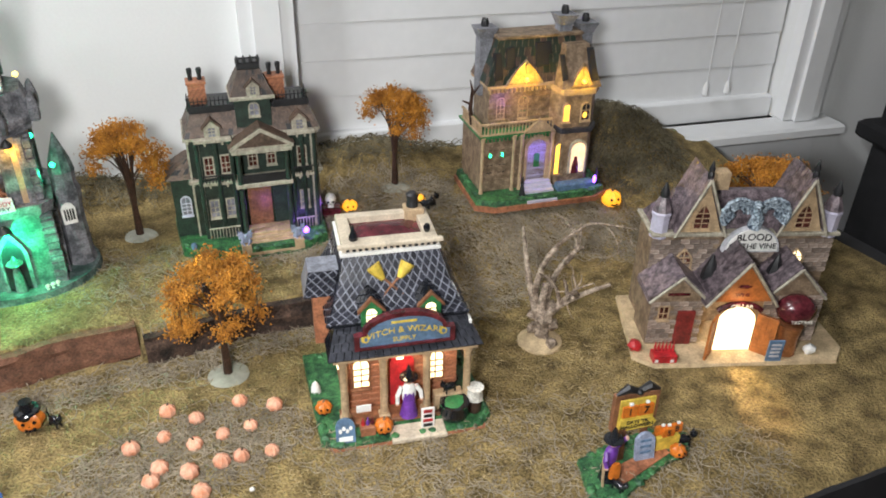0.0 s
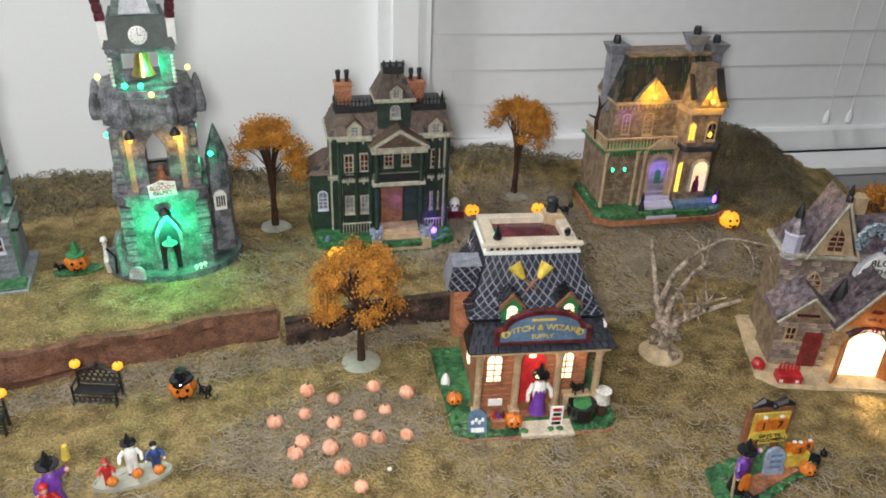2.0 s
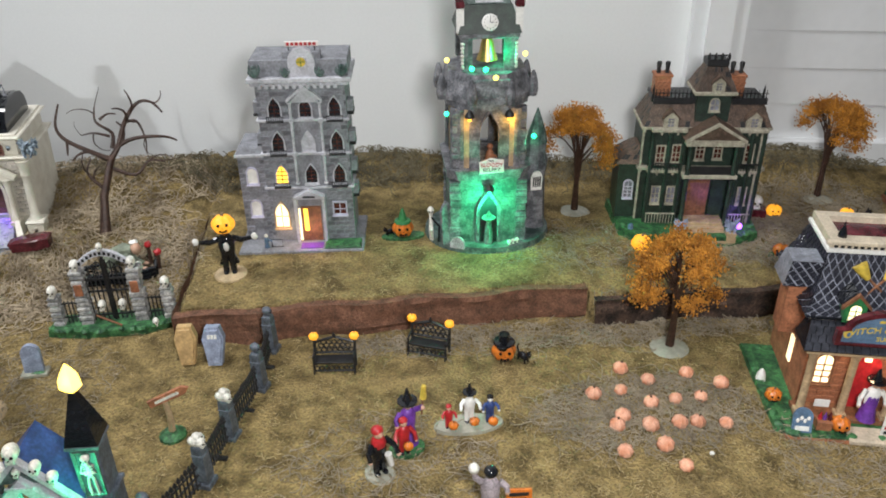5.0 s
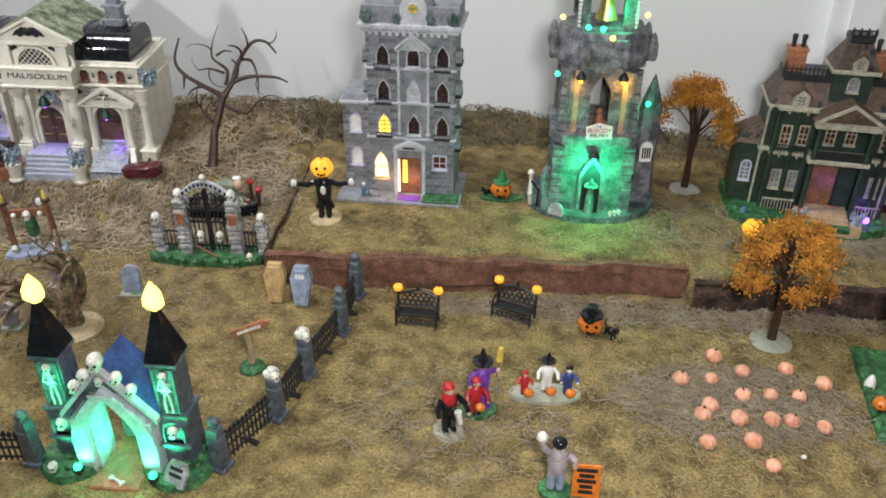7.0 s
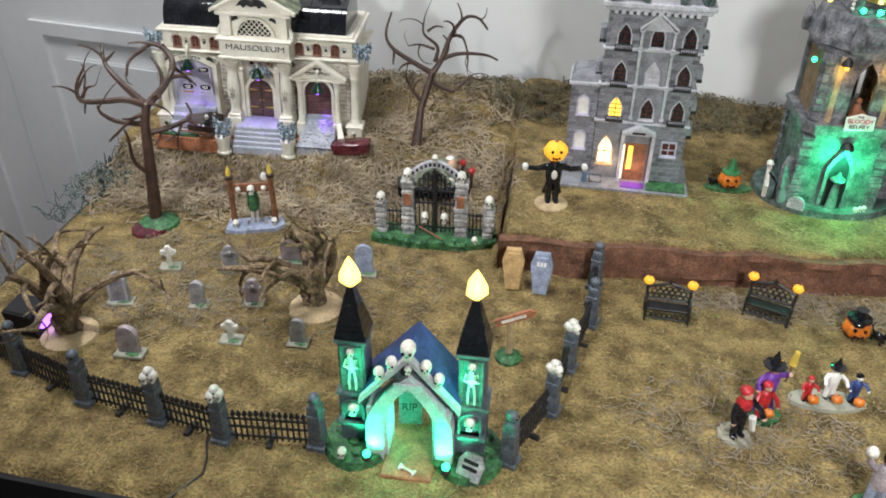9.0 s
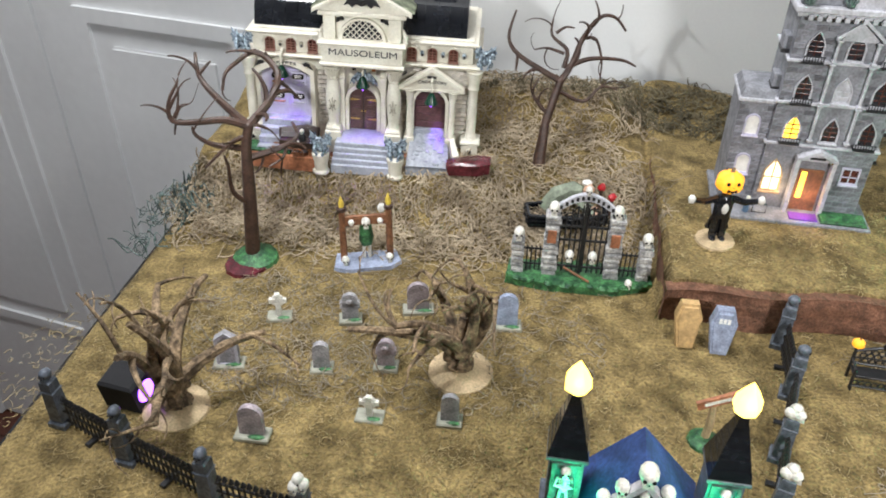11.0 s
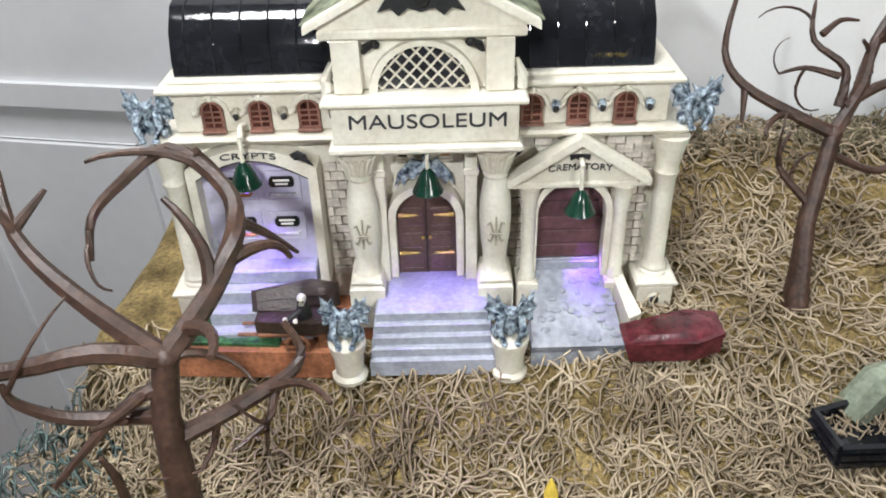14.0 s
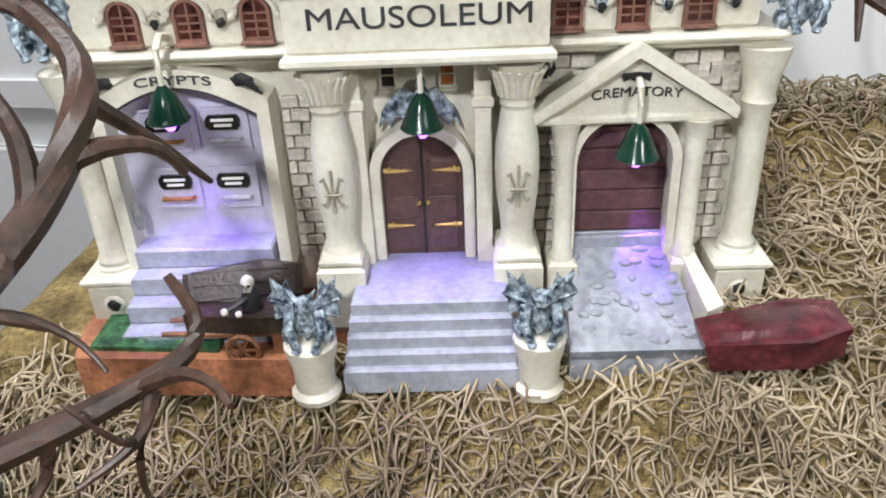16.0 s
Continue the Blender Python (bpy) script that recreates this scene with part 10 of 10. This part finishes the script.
def build_stocks():
    t = thing("stocks", pose(-0.789, 0.2655, 0.0, 0, 0, 45), "wooden stocks with a skeleton prisoner between candle posts", "stocks")
    part("slab_base", Shape(TOMBBLUE).plate([(-0.031, -0.010), (-0.02, -0.015), (0.02, -0.014), (0.031, -0.006), (0.028, 0.012), (-0.028, 0.012)], -0.001, 0.004, 0.05), t, "grey stone slab")
    for sx in (-1, 1):
        p = part("post", Shape(TIMBER).tube([(sx * 0.0205, 0, 0.003), (sx * 0.020, 0, 0.060)], [0.0032, 0.0028], 8), t)
        part("candle", Shape(YELLOW).lathe((sx * 0.020, 0, 0.0600), [(0.0024, 0), (0.0026, 0.004), (0.0014, 0.008), (0.0003, 0.011)], 8), p, "yellow candle flame")
        part("post_cap", Shape(BARK).lathe((sx * 0.020, 0, 0.0565), [(0.0042, 0), (0.0044, 0.003), (0.0034, 0.004)], 9), p)
        part("bones", skull(Shape(BONE), (sx * 0.0195, -0.0055, 0.004), 0.0040), p, "pile of white bones")
    part("board", Shape(TIMBER).box(-0.0185, 0.0185, -0.0014, 0.0014, 0.0410, 0.0510, lip=0.0008), t)
    s = Shape(GREENBASE).lathe((0, 0.004, 0.018), [(0.0050, 0), (0.0065, 0.006), (0.0052, 0.020), (0.0025, 0.025)], 10)
    s.use(BONE)
    skull(s, (0, -0.0035, 0.0405), 0.0046)
    s.use(BONE).ball((-0.0125, -0.0028, 0.0455), 0.0028, 7).ball((0.0125, -0.0028, 0.0455), 0.0028, 7)
    for sx in (-1, 1):
        s.use(BONE).tube([(sx * 0.0025, 0.003, 0.004), (sx * 0.0025, 0.003, 0.019)], 0.0015, 6)
    part("prisoner_figure", s, t, "skeleton prisoner in green rags")
    part("round_notice", Shape(WHITE).ball((0.0140, -0.001, 0.0575), (0.0034, 0.001, 0.0048), 10), t)


build_stocks()


def build_black_box():
    t = thing("black_spotlight", pose(-0.812, 0.036, 0.0, 0, 0, 20), "black boxy spotlight with a violet lens", "spotlight")
    s = Shape(BLACK)
    s.m = pose(0, 0, 0.014, 8, 0, 0)
    s.box(-0.014, 0.014, -0.012, 0.012, -0.014, 0.014, lip=0.002)
    part("housing", s, t)
    s = Shape(LIT_PURPLE)
    s.m = pose(0.0142, 0, 0.014, 0, 90, 0)
    s.lathe((0, 0, 0), [(0.0085, 0), (0.0080, 0.0008)], 14)
    part("lens", s, t, "glowing violet lens")


build_black_box()

# ---- figures and garden things ----
s = Shape(SAND).lathe((0, 0, -0.001), [(0.0175, 0), (0.0165, 0.003), (0.008, 0.005)], 16)
doll(s, pose(0, 0, 0.003), 0.062, GLOSSBLACK, GLOSSBLACK, None, ORANGE, arms=())
for sx in (-1, 1):
    s.use(GLOSSBLACK).tube([(sx * 0.006, 0, 0.043), (sx * 0.016, -0.001, 0.040), (sx * 0.026, -0.004, 0.043)], [0.0034, 0.0030, 0.0024], 7)
    s.slab([(sx * 0.004, 0.030), (sx * 0.010, 0.012), (sx * 0.004, 0.010), (0, 0.028)], 0.002, 0.005)
    s.use(WHITE).ball((sx * 0.0285, -0.0045, 0.0440), (0.0034, 0.0026, 0.0040), 8, rough=0.12)
s.use(WHITE).ball((0, -0.0055, 0.036), (0.003, 0.0016, 0.0055), 8)
pumpkin(s, (0, -0.001, 0.050), 0.0112, LIT_ORANGE)
solid("pumpkin_head_figure", s, pose(-0.541, 0.437, at(-0.541, 0.437), 0, 0, 35), "black-coated figure with a glowing pumpkin head on sand", "figurine")
s = Shape(GREENBASE).plate([(0.024 * math.cos(q), 0.010 * math.sin(q)) for q in (6.283 * k / 18 for k in range(18))], -0.001, 0.003)
pumpkin(s, (0, 0, 0.002), 0.0115, ORANGE)
s.use(GREENPAINT).lathe((0, 0, 0.0195), [(0.0095, 0), (0.0088, 0.002), (0.0050, 0.003), (0.0034, 0.010), (0.0008, 0.0165)], 10)
cat(s, pose(-0.0155, 0.002, 0.002, 0, 0, -60), 0.012)
solid("hatted_pumpkin", s, pose(-0.411, 0.576, at(-0.411, 0.576), 0, 0, 30), "orange pumpkin in a green witch hat with a black cat", "figurine")
s = Shape(ORANGE)
pumpkin(s, (0, 0, 0), 0.0112, ORANGE)
s.use(GLOSSBLACK).lathe((0, 0, 0.0185), [(0.0105, 0), (0.0098, 0.0018), (0.0058, 0.0028), (0.0040, 0.008), (0.0052, 0.0095)], 10)
s.ball((-0.002, -0.009, 0.0185), (0.006, 0.003, 0.003), 8, rough=0.2)
solid("hatted_pumpkin", s, pose(-0.249, 0.452, at(-0.249, 0.452), 0, 0, 25), "glossy orange pumpkin wearing a black witch hat", "figurine")
solid("black_cat", cat(Shape(GLOSSBLACK), pose(0, 0, 0), 0.0150), pose(-0.230, 0.455, at(-0.230, 0.455), 0, 0, 60), "glossy black cat figurine on the grass", "figurine")

s = Shape(CLEARBASE).lathe((0, 0.0, -0.001), [(0.0120, 0), (0.0115, 0.002)], 14, squash=1.2)
doll(s, pose(0, 0, 0.001), 0.050, GLOSSBLACK, GLOSSBLACK, RED, arms=((1, -0.22, 0.45), (-1, -0.1, 0.42)), brim=False)
s.use(RED).lathe((0, 0, 0.030), [(0.0055, 0), (0.0062, 0.004), (0.0040, 0.008)], 9)
s.use(WHITE).tube([(0.006, -0.008, 0.012), (0.004, -0.007, 0.024)], [0.002, 0.003], 6)
solid("pirate_figurine", s, pose(-0.2900, 0.277, 0.0, 0, 0, 60), "pirate figurine in black with a red head scarf", "figurine", "costumed figurines")
s = Shape(GREENBASE).plate([(0.015 * math.cos(q), 0.011 * math.sin(q)) for q in (6.283 * k / 18 for k in range(18))], -0.001, 0.0025)
doll(s, pose(0.0035, 0.005, 0.002), 0.050, PURPLE, PURPLE, GLOSSBLACK, skirt=True, arms=((1, -0.1, 0.75), (-1, -0.1, 0.5)))
doll(s, pose(-0.0035, -0.004, 0.002), 0.038, RED, RED, RED, brim=False, arms=((1, -0.15, 0.4), (-1, -0.15, 0.45)))
pumpkin(s, (-0.002, -0.0105, 0.010), 0.0040, ORANGE, face=False)
s.use(TIMBER).tube([(0.0145, 0.003, 0.030), (0.0160, 0.003, 0.048)], 0.0008, 6)
s.use(YELLOW).tube([(0.0160, 0.003, 0.046), (0.0168, 0.003, 0.058)], [0.0030, 0.0020], 7)
solid("witch_and_child_figurine", s, pose(-0.282, 0.309, 0.0, 0, 0, 45), "witch with a broom beside a child in red", "figurine", "costumed figurines")
s = Shape(CLEARBASE).plate([(0.030 * math.cos(q), 0.012 * math.sin(q)) for q in (6.283 * k / 22 for k in range(22))], -0.001, 0.0030, 0.03)
doll(s, pose(-0.0170, -0.002, 0.002), 0.026, RED, RED, RED, brim=False)
doll(s, pose(0.0010, 0.003, 0.002), 0.036, WHITE, WHITE, GLOSSBLACK, face=WHITE)
doll(s, pose(0.0180, 0.001, 0.002), 0.030, BLUE, BLUE, GLOSSBLACK, face=WHITE, brim=False)
for x, y in ((-0.014, -0.0085), (0.004, -0.006), (0.0195, -0.0075)):
    pumpkin(s, (x, y, 0.006), 0.0042, ORANGE, face=False)
solid("children_figurine", s, pose(-0.246, 0.354, 0.0, 0, 0, 30), "three costumed children with pumpkin pails on a grey foot", "figurine", "costumed figurines")
s = Shape(GREENBASE).plate([(0.012 * math.cos(q), 0.010 * math.sin(q)) for q in (6.283 * k / 16 for k in range(16))], -0.001, 0.0025)
doll(s, pose(0, 0, 0.001), 0.054, TOMBLILAC, TOMBBLUE, GLOSSBLACK, brim=False, arms=((1, 0.0, 0.86), (-1, 0.05, 0.52)))
s.use(BONE).ball((0.012, 0.0, 0.050), (0.0042, 0.004, 0.0045), 8)
solid("monster_figurine", s, pose(-0.196, 0.268, 0.0, 0, 0, 205), "monster figurine in a grey jacket seen from the back", "figurine", "costumed figurines")
s = Shape(ORANGE)
s.m = pose(0, 0, 0, -12, 0, 0)
s.box(-0.0095, 0.0095, -0.001, 0.001, 0.0, 0.0265, lip=0.0004)
s.use(IRON)
for k, w in enumerate((0.0050, 0.0045, 0.0066, 0.0052, 0.0072)):
    s.box(-w, w, -0.0016, -0.0009, 0.0035 + 0.0044 * k, 0.0062 + 0.0044 * k, lip=0)
solid("orange_notice_board", s, pose(-0.1760, 0.2745, 0.0, 0, 0, 26), "orange notice board with unreadable black lines", "sign")


def bench(x, y, turn_by):
    t = thing("garden_bench", pose(x, y, at(x, y), 0, 0, turn_by), "black lacy iron garden bench with pumpkin lamps", "bench", "garden benches")
    w = 0.0185
    s = Shape(IRON)
    for sx in (-1, 1):
        s.tube([(sx * w, 0.004, 0.0), (sx * w, 0.005, 0.030)], 0.0013, 6)
        s.tube([(sx * w, -0.008, 0.0), (sx * w, -0.008, 0.018), (sx * w, 0.004, 0.019)], 0.0011, 6)
        s.tube([(sx * w, -0.008, 0.0), (sx * w, -0.011, 0.001), (sx * w, -0.0105, 0.004)], 0.0008, 5)
    part("frame", s, t)
    part("seat", Shape(IRON).box(-w, w, -0.008, 0.004, 0.0105, 0.0125, lip=0.0004), t)
    s = Shape(IRON)
    s.tube([(-w, 0.0045, 0.026), (-w * 0.5, 0.005, 0.029), (0, 0.005, 0.032), (w * 0.5, 0.005, 0.029), (w, 0.0045, 0.026)], 0.0013, 6)
    s.tube([(-w, 0.0045, 0.0145), (w, 0.0045, 0.0145)], 0.001, 6)
    for row, z in enumerate((0.0175, 0.0225, 0.0262)):
        for k in range(7 - row):
            cx_ = (k - (6 - row) / 2) * 0.0050
            s.tube([(cx_ + 0.0023 * math.cos(q), 0.0047, z + 0.0023 * math.sin(q)) for q in (6.283 * j / 8 for j in range(9))], 0.0006, 5)
    s.lathe((0, 0.005, 0.031), [(0.0016, 0), (0.0020, 0.002), (0.0004, 0.006)], 6)
    part("backrest", s, t, "pierced scrollwork back")
    s = Shape(IRON)
    for k in range(8):
        cx_ = (k - 3.5) * 0.0045
        s.tube([(cx_ + 0.0022 * math.cos(q), -0.008, 0.0060 + 0.0024 * math.sin(q)) for q in (6.283 * j / 8 for j in range(9))], 0.0006, 5)
    s.tube([(-w, -0.008, 0.0030), (w, -0.008, 0.0030)], 0.0008, 5)
    part("apron", s, t, "pierced front apron")
    for sx in (-1, 1):
        part("pumpkin_lamp", pumpkin(Shape(LIT_ORANGE), (sx * w, 0.005, 0.029), 0.0044, LIT_ORANGE, face=False), t, "small orange pumpkin lamp")


bench(-0.389, 0.381, 24)
bench(-0.318, 0.436, 6)

rng = random.Random(77)
for x, y in ((-0.144, 0.472), (-0.118, 0.466), (-0.087, 0.488), (-0.058, 0.487), (-0.137, 0.445), (-0.071, 0.461), (-0.09, 0.451), (-0.158, 0.428), (-0.109, 0.437), (-0.048, 0.433), (-0.129, 0.41), (-0.084, 0.419), (-0.07, 0.425), (-0.106, 0.408), (-0.13, 0.395), (-0.09, 0.389), (-0.117, 0.37), (-0.071, 0.373)):
    s = pumpkin(Shape(PEACH), (0, 0, 0), rng.uniform(0.0056, 0.0072), PEACH, stem=rng.random() < 0.4, face=False)
    solid("pumpkin", s, pose(x, y, at(x, y) - 0.0008, rng.uniform(-12, 12), rng.uniform(-12, 12), rng.uniform(0, 360)), "small pale peach pumpkin lying in grey moss", "pumpkin", "pumpkin patch")
solid("white_pebble", Shape(WHITE).ball((0, 0, 0.0015), (0.0022, 0.0018, 0.0018), 8, rough=0.1), pose(-0.054, 0.396, at(-0.054, 0.396)), "tiny white bead on the grass", "bead")
for x, y, r in ((-0.162, 0.652, 0.0105), (0.278, 0.853, 0.0120)):
    solid("lit_pumpkin", pumpkin(Shape(LIT_ORANGE), (0, 0, 0), r, LIT_ORANGE, face=r > 0.011), pose(x, y, at(x, y), 0, 0, 15), "glowing orange pumpkin lamp on the grass", "pumpkin", "glowing pumpkins")
for x, y, r in ((-0.034, 0.791, 0.0085), (0.044, 0.812, 0.0080)):
    solid("lit_pumpkin", pumpkin(Shape(LIT_ORANGE), (0, 0, 0), r, LIT_ORANGE), pose(x, y, at(x, y), 0, 0, 15), "glowing yellow-orange pumpkin lamp", "pumpkin", "glowing pumpkins")
s = Shape(MAROON).box(-0.011, 0.011, -0.008, 0.008, 0.0, 0.012, lip=0.001)
skull(s, (0, 0, 0.012), 0.0075)
solid("skull_on_box", s, pose(-0.054, 0.780, at(-0.054, 0.780), 0, 0, 10), "white skull on a dark red box", "figurine")
solid("black_cat", cat(Shape(GLOSSBLACK), pose(0, 0, 0), 0.018), pose(0.060, 0.806, at(0.060, 0.806), 0, 0, 130), "arched black cat figurine on the bank", "figurine")
s = Shape(GREENBASE).lathe((0, 0, -0.001), [(0.013, 0), (0.012, 0.003)], 12)
pumpkin(s, (0, 0, 0.002), 0.0085, ORANGE)
solid("carved_pumpkin", s, pose(-0.022, 0.690, at(-0.022, 0.690), 0, 0, -10), "carved pumpkin on a green foot behind the shop", "pumpkin")


def build_countdown():
    t = thing("countdown_sign", pose(0.240, 0.440, 0.0, 0, 0, 17), "countdown sign scene with a witch, pumpkins and a wooden board", "figurine")
    base_plate(t, [(-0.052, -0.030), (-0.030, -0.036), (0.0, -0.018), (0.050, 0.002), (0.055, 0.016), (0.03, 0.028), (-0.045, 0.012)], -0.001, 0.004)
    part("path", Shape(TERRA).plate([(-0.022, -0.022), (0.030, 0.0), (0.026, 0.010), (-0.026, -0.006)], 0.004, 0.0050), t, "red-brown path")
    s = Shape(TIMBER)
    s.tube([(-0.013, 0.008, 0.004), (-0.013, 0.008, 0.034)], [0.0060, 0.0045], 8)
    s.tube([(0.012, 0.012, 0.004), (0.009, 0.012, 0.034)], [0.0035, 0.0030], 8)
    s.box(-0.0205, 0.0165, 0.009, 0.014, 0.028, 0.066, lip=0.0015)
    part("board_frame", s, t, "rough brown wooden board")
    part("panel", Shape(YELLOW).box(-0.0165, 0.0130, 0.0075, 0.0093, 0.0335, 0.0610, lip=0.0006), t, "yellow panel")
    for x, w in ((-0.0085, "1"), (0.0050, "7")):
        s = Shape(ORANGE)
        s.box(x - 0.0062, x + 0.0062, 0.0058, 0.0076, 0.0440, 0.0560, lip=0.0010)
        s.use(WHITE).tube([(x - 0.0012, 0.0060, 0.0580), (x + 0.0012, 0.0060, 0.0580)], 0.0014, 6)
        p = part("number_tile", s, t, "orange pumpkin number tile")
        text_mesh("number", w, 0.0095, pose(x, 0.0055, 0.0500), IRON, p)
    s = Shape(YELLOW)
    s.slab([(-0.0165, 0.0320), (0.0120, 0.0330), (0.0150, 0.0375), (0.0110, 0.0425), (-0.0155, 0.0430)], 0.0050, 0.0075)
    p = part("arrow_plank", s, t, "yellow arrow plank with black letters")
    text_mesh("lettering", "DAYS 'TIL", 0.0044, pose(-0.0015, 0.0047, 0.0403), IRON, p)
    text_mesh("lettering", "HALLOWEEN", 0.0046, pose(-0.0015, 0.0047, 0.0360), IRON, p)
    s = Shape(IRON)
    for sx in (-1, 1):
        s.tube([(-0.002, 0.010, 0.0665), (-0.002 + sx * 0.009, 0.010, 0.0705), (-0.002 + sx * 0.018, 0.010, 0.0655)], [0.0024, 0.0040, 0.0012], 7)
    s.ball((-0.002, 0.008, 0.0670), (0.003, 0.003, 0.0026), 8)
    part("bat", s, t, "black bat over the board")
    s = Shape(TOMBBLUE)
    s.m = pose(0.0065, -0.001, 0.004, -10, 0, 0)
    s.slab(arch(0, 0, 0.0165, 0.0250), -0.0015, 0.0015)
    s.use(SIGNBLUE)
    for k in range(3):
        s.box(-0.0048, 0.0048, -0.0020, -0.0014, 0.0070 + 0.0052 * k, 0.0090 + 0.0052 * k, lip=0)
    part("headstone", s, t, "blue-grey headstone with worn lines")
    s = Shape(PURPLE)
    doll(s, pose(-0.030, -0.012, 0.004, 0, 0, 25), 0.046, PURPLE, GLOSSBLACK, GLOSSBLACK, skirt=True, arms=((1, -0.1, 0.85), (-1, -0.1, 0.45)))
    s.use(ORANGE).lathe((-0.028, -0.0175, 0.010), [(0.0050, 0), (0.0048, 0.010), (0.003, 0.014)], 8, squash=0.5)
    s.use(BUFF).tube([(-0.037, -0.019, 0.002), (-0.038, -0.016, 0.032)], 0.0012, 6)
    part("witch_figure", s, t, "witch with an orange apron and a staff")
    part("black_cat", cat(Shape(GLOSSBLACK), pose(-0.027, -0.026, 0.004, 0, 0, 20), 0.013), t, "black cat")
    part("black_cat", cat(Shape(GLOSSBLACK), pose(0.046, 0.006, 0.004, 0, 0, 80), 0.016), t, "black cat")
    part("crate", Shape(YELLOW).box(0.0185, 0.0390, 0.004, 0.012, 0.004, 0.0185, lip=0.0008), t, "yellow crate")
    for x, z, w in ((0.0225, 0.0185, ""), (0.0280, 0.0175, "5"), (0.0360, 0.0185, "8")):
        s = Shape(ORANGE).box(x - 0.0050, x + 0.0050, 0.0035 if w == "5" else 0.0060, 0.0060 if w == "5" else 0.0085, z, z + 0.0105, lip=0.0012)
        s.use(WHITE).tube([(x - 0.0010, 0.0055, z + 0.0120), (x + 0.0012, 0.0055, z + 0.0120)], 0.0013, 6)
        p = part("number_tile", s, t, "spare orange number tile")
        if w:
            text_mesh("number", w, 0.0075, pose(x, 0.0032 if w == "5" else 0.0057, z + 0.0052), IRON, p)
    part("pumpkin", pumpkin(Shape(ORANGE), (0.0340, -0.004, 0.004), 0.0066), t, "carved orange pumpkin")


build_countdown()

s = Shape(IRON).tube([(-0.596, 0.046, 0.001), (-0.588, 0.038, 0.0012), (-0.578, 0.030, 0.001), (-0.570, 0.020, 0.001), (-0.571, 0.008, 0.0008), (-0.574, -0.006, -0.002), (-0.575, -0.016, -0.02)], 0.0008, 6)
solid("power_cable", s, Matrix.Identity(4), "thin black power cable over the table edge", "cable")
strands("wiry_moss", [(-0.775, 0.66, 0.035, 0.035, 60), (-0.776, 0.60, 0.02, 0.03, 20)], TEAL, "dark wiry moss sprigs at the mat's edge", 0.03, 0.0006, 2.2, 0.022, 15)
strands("wiry_moss", [(-0.42, 0.875, 0.12, 0.02, 120), (-0.05, 0.87, 0.25, 0.03, 200), (0.72, 0.74, 0.10, 0.05, 120)], DARKMOSS, "wiry moss sprigs against the wall", 0.03, 0.0006, 2.4, 0.011, 17)
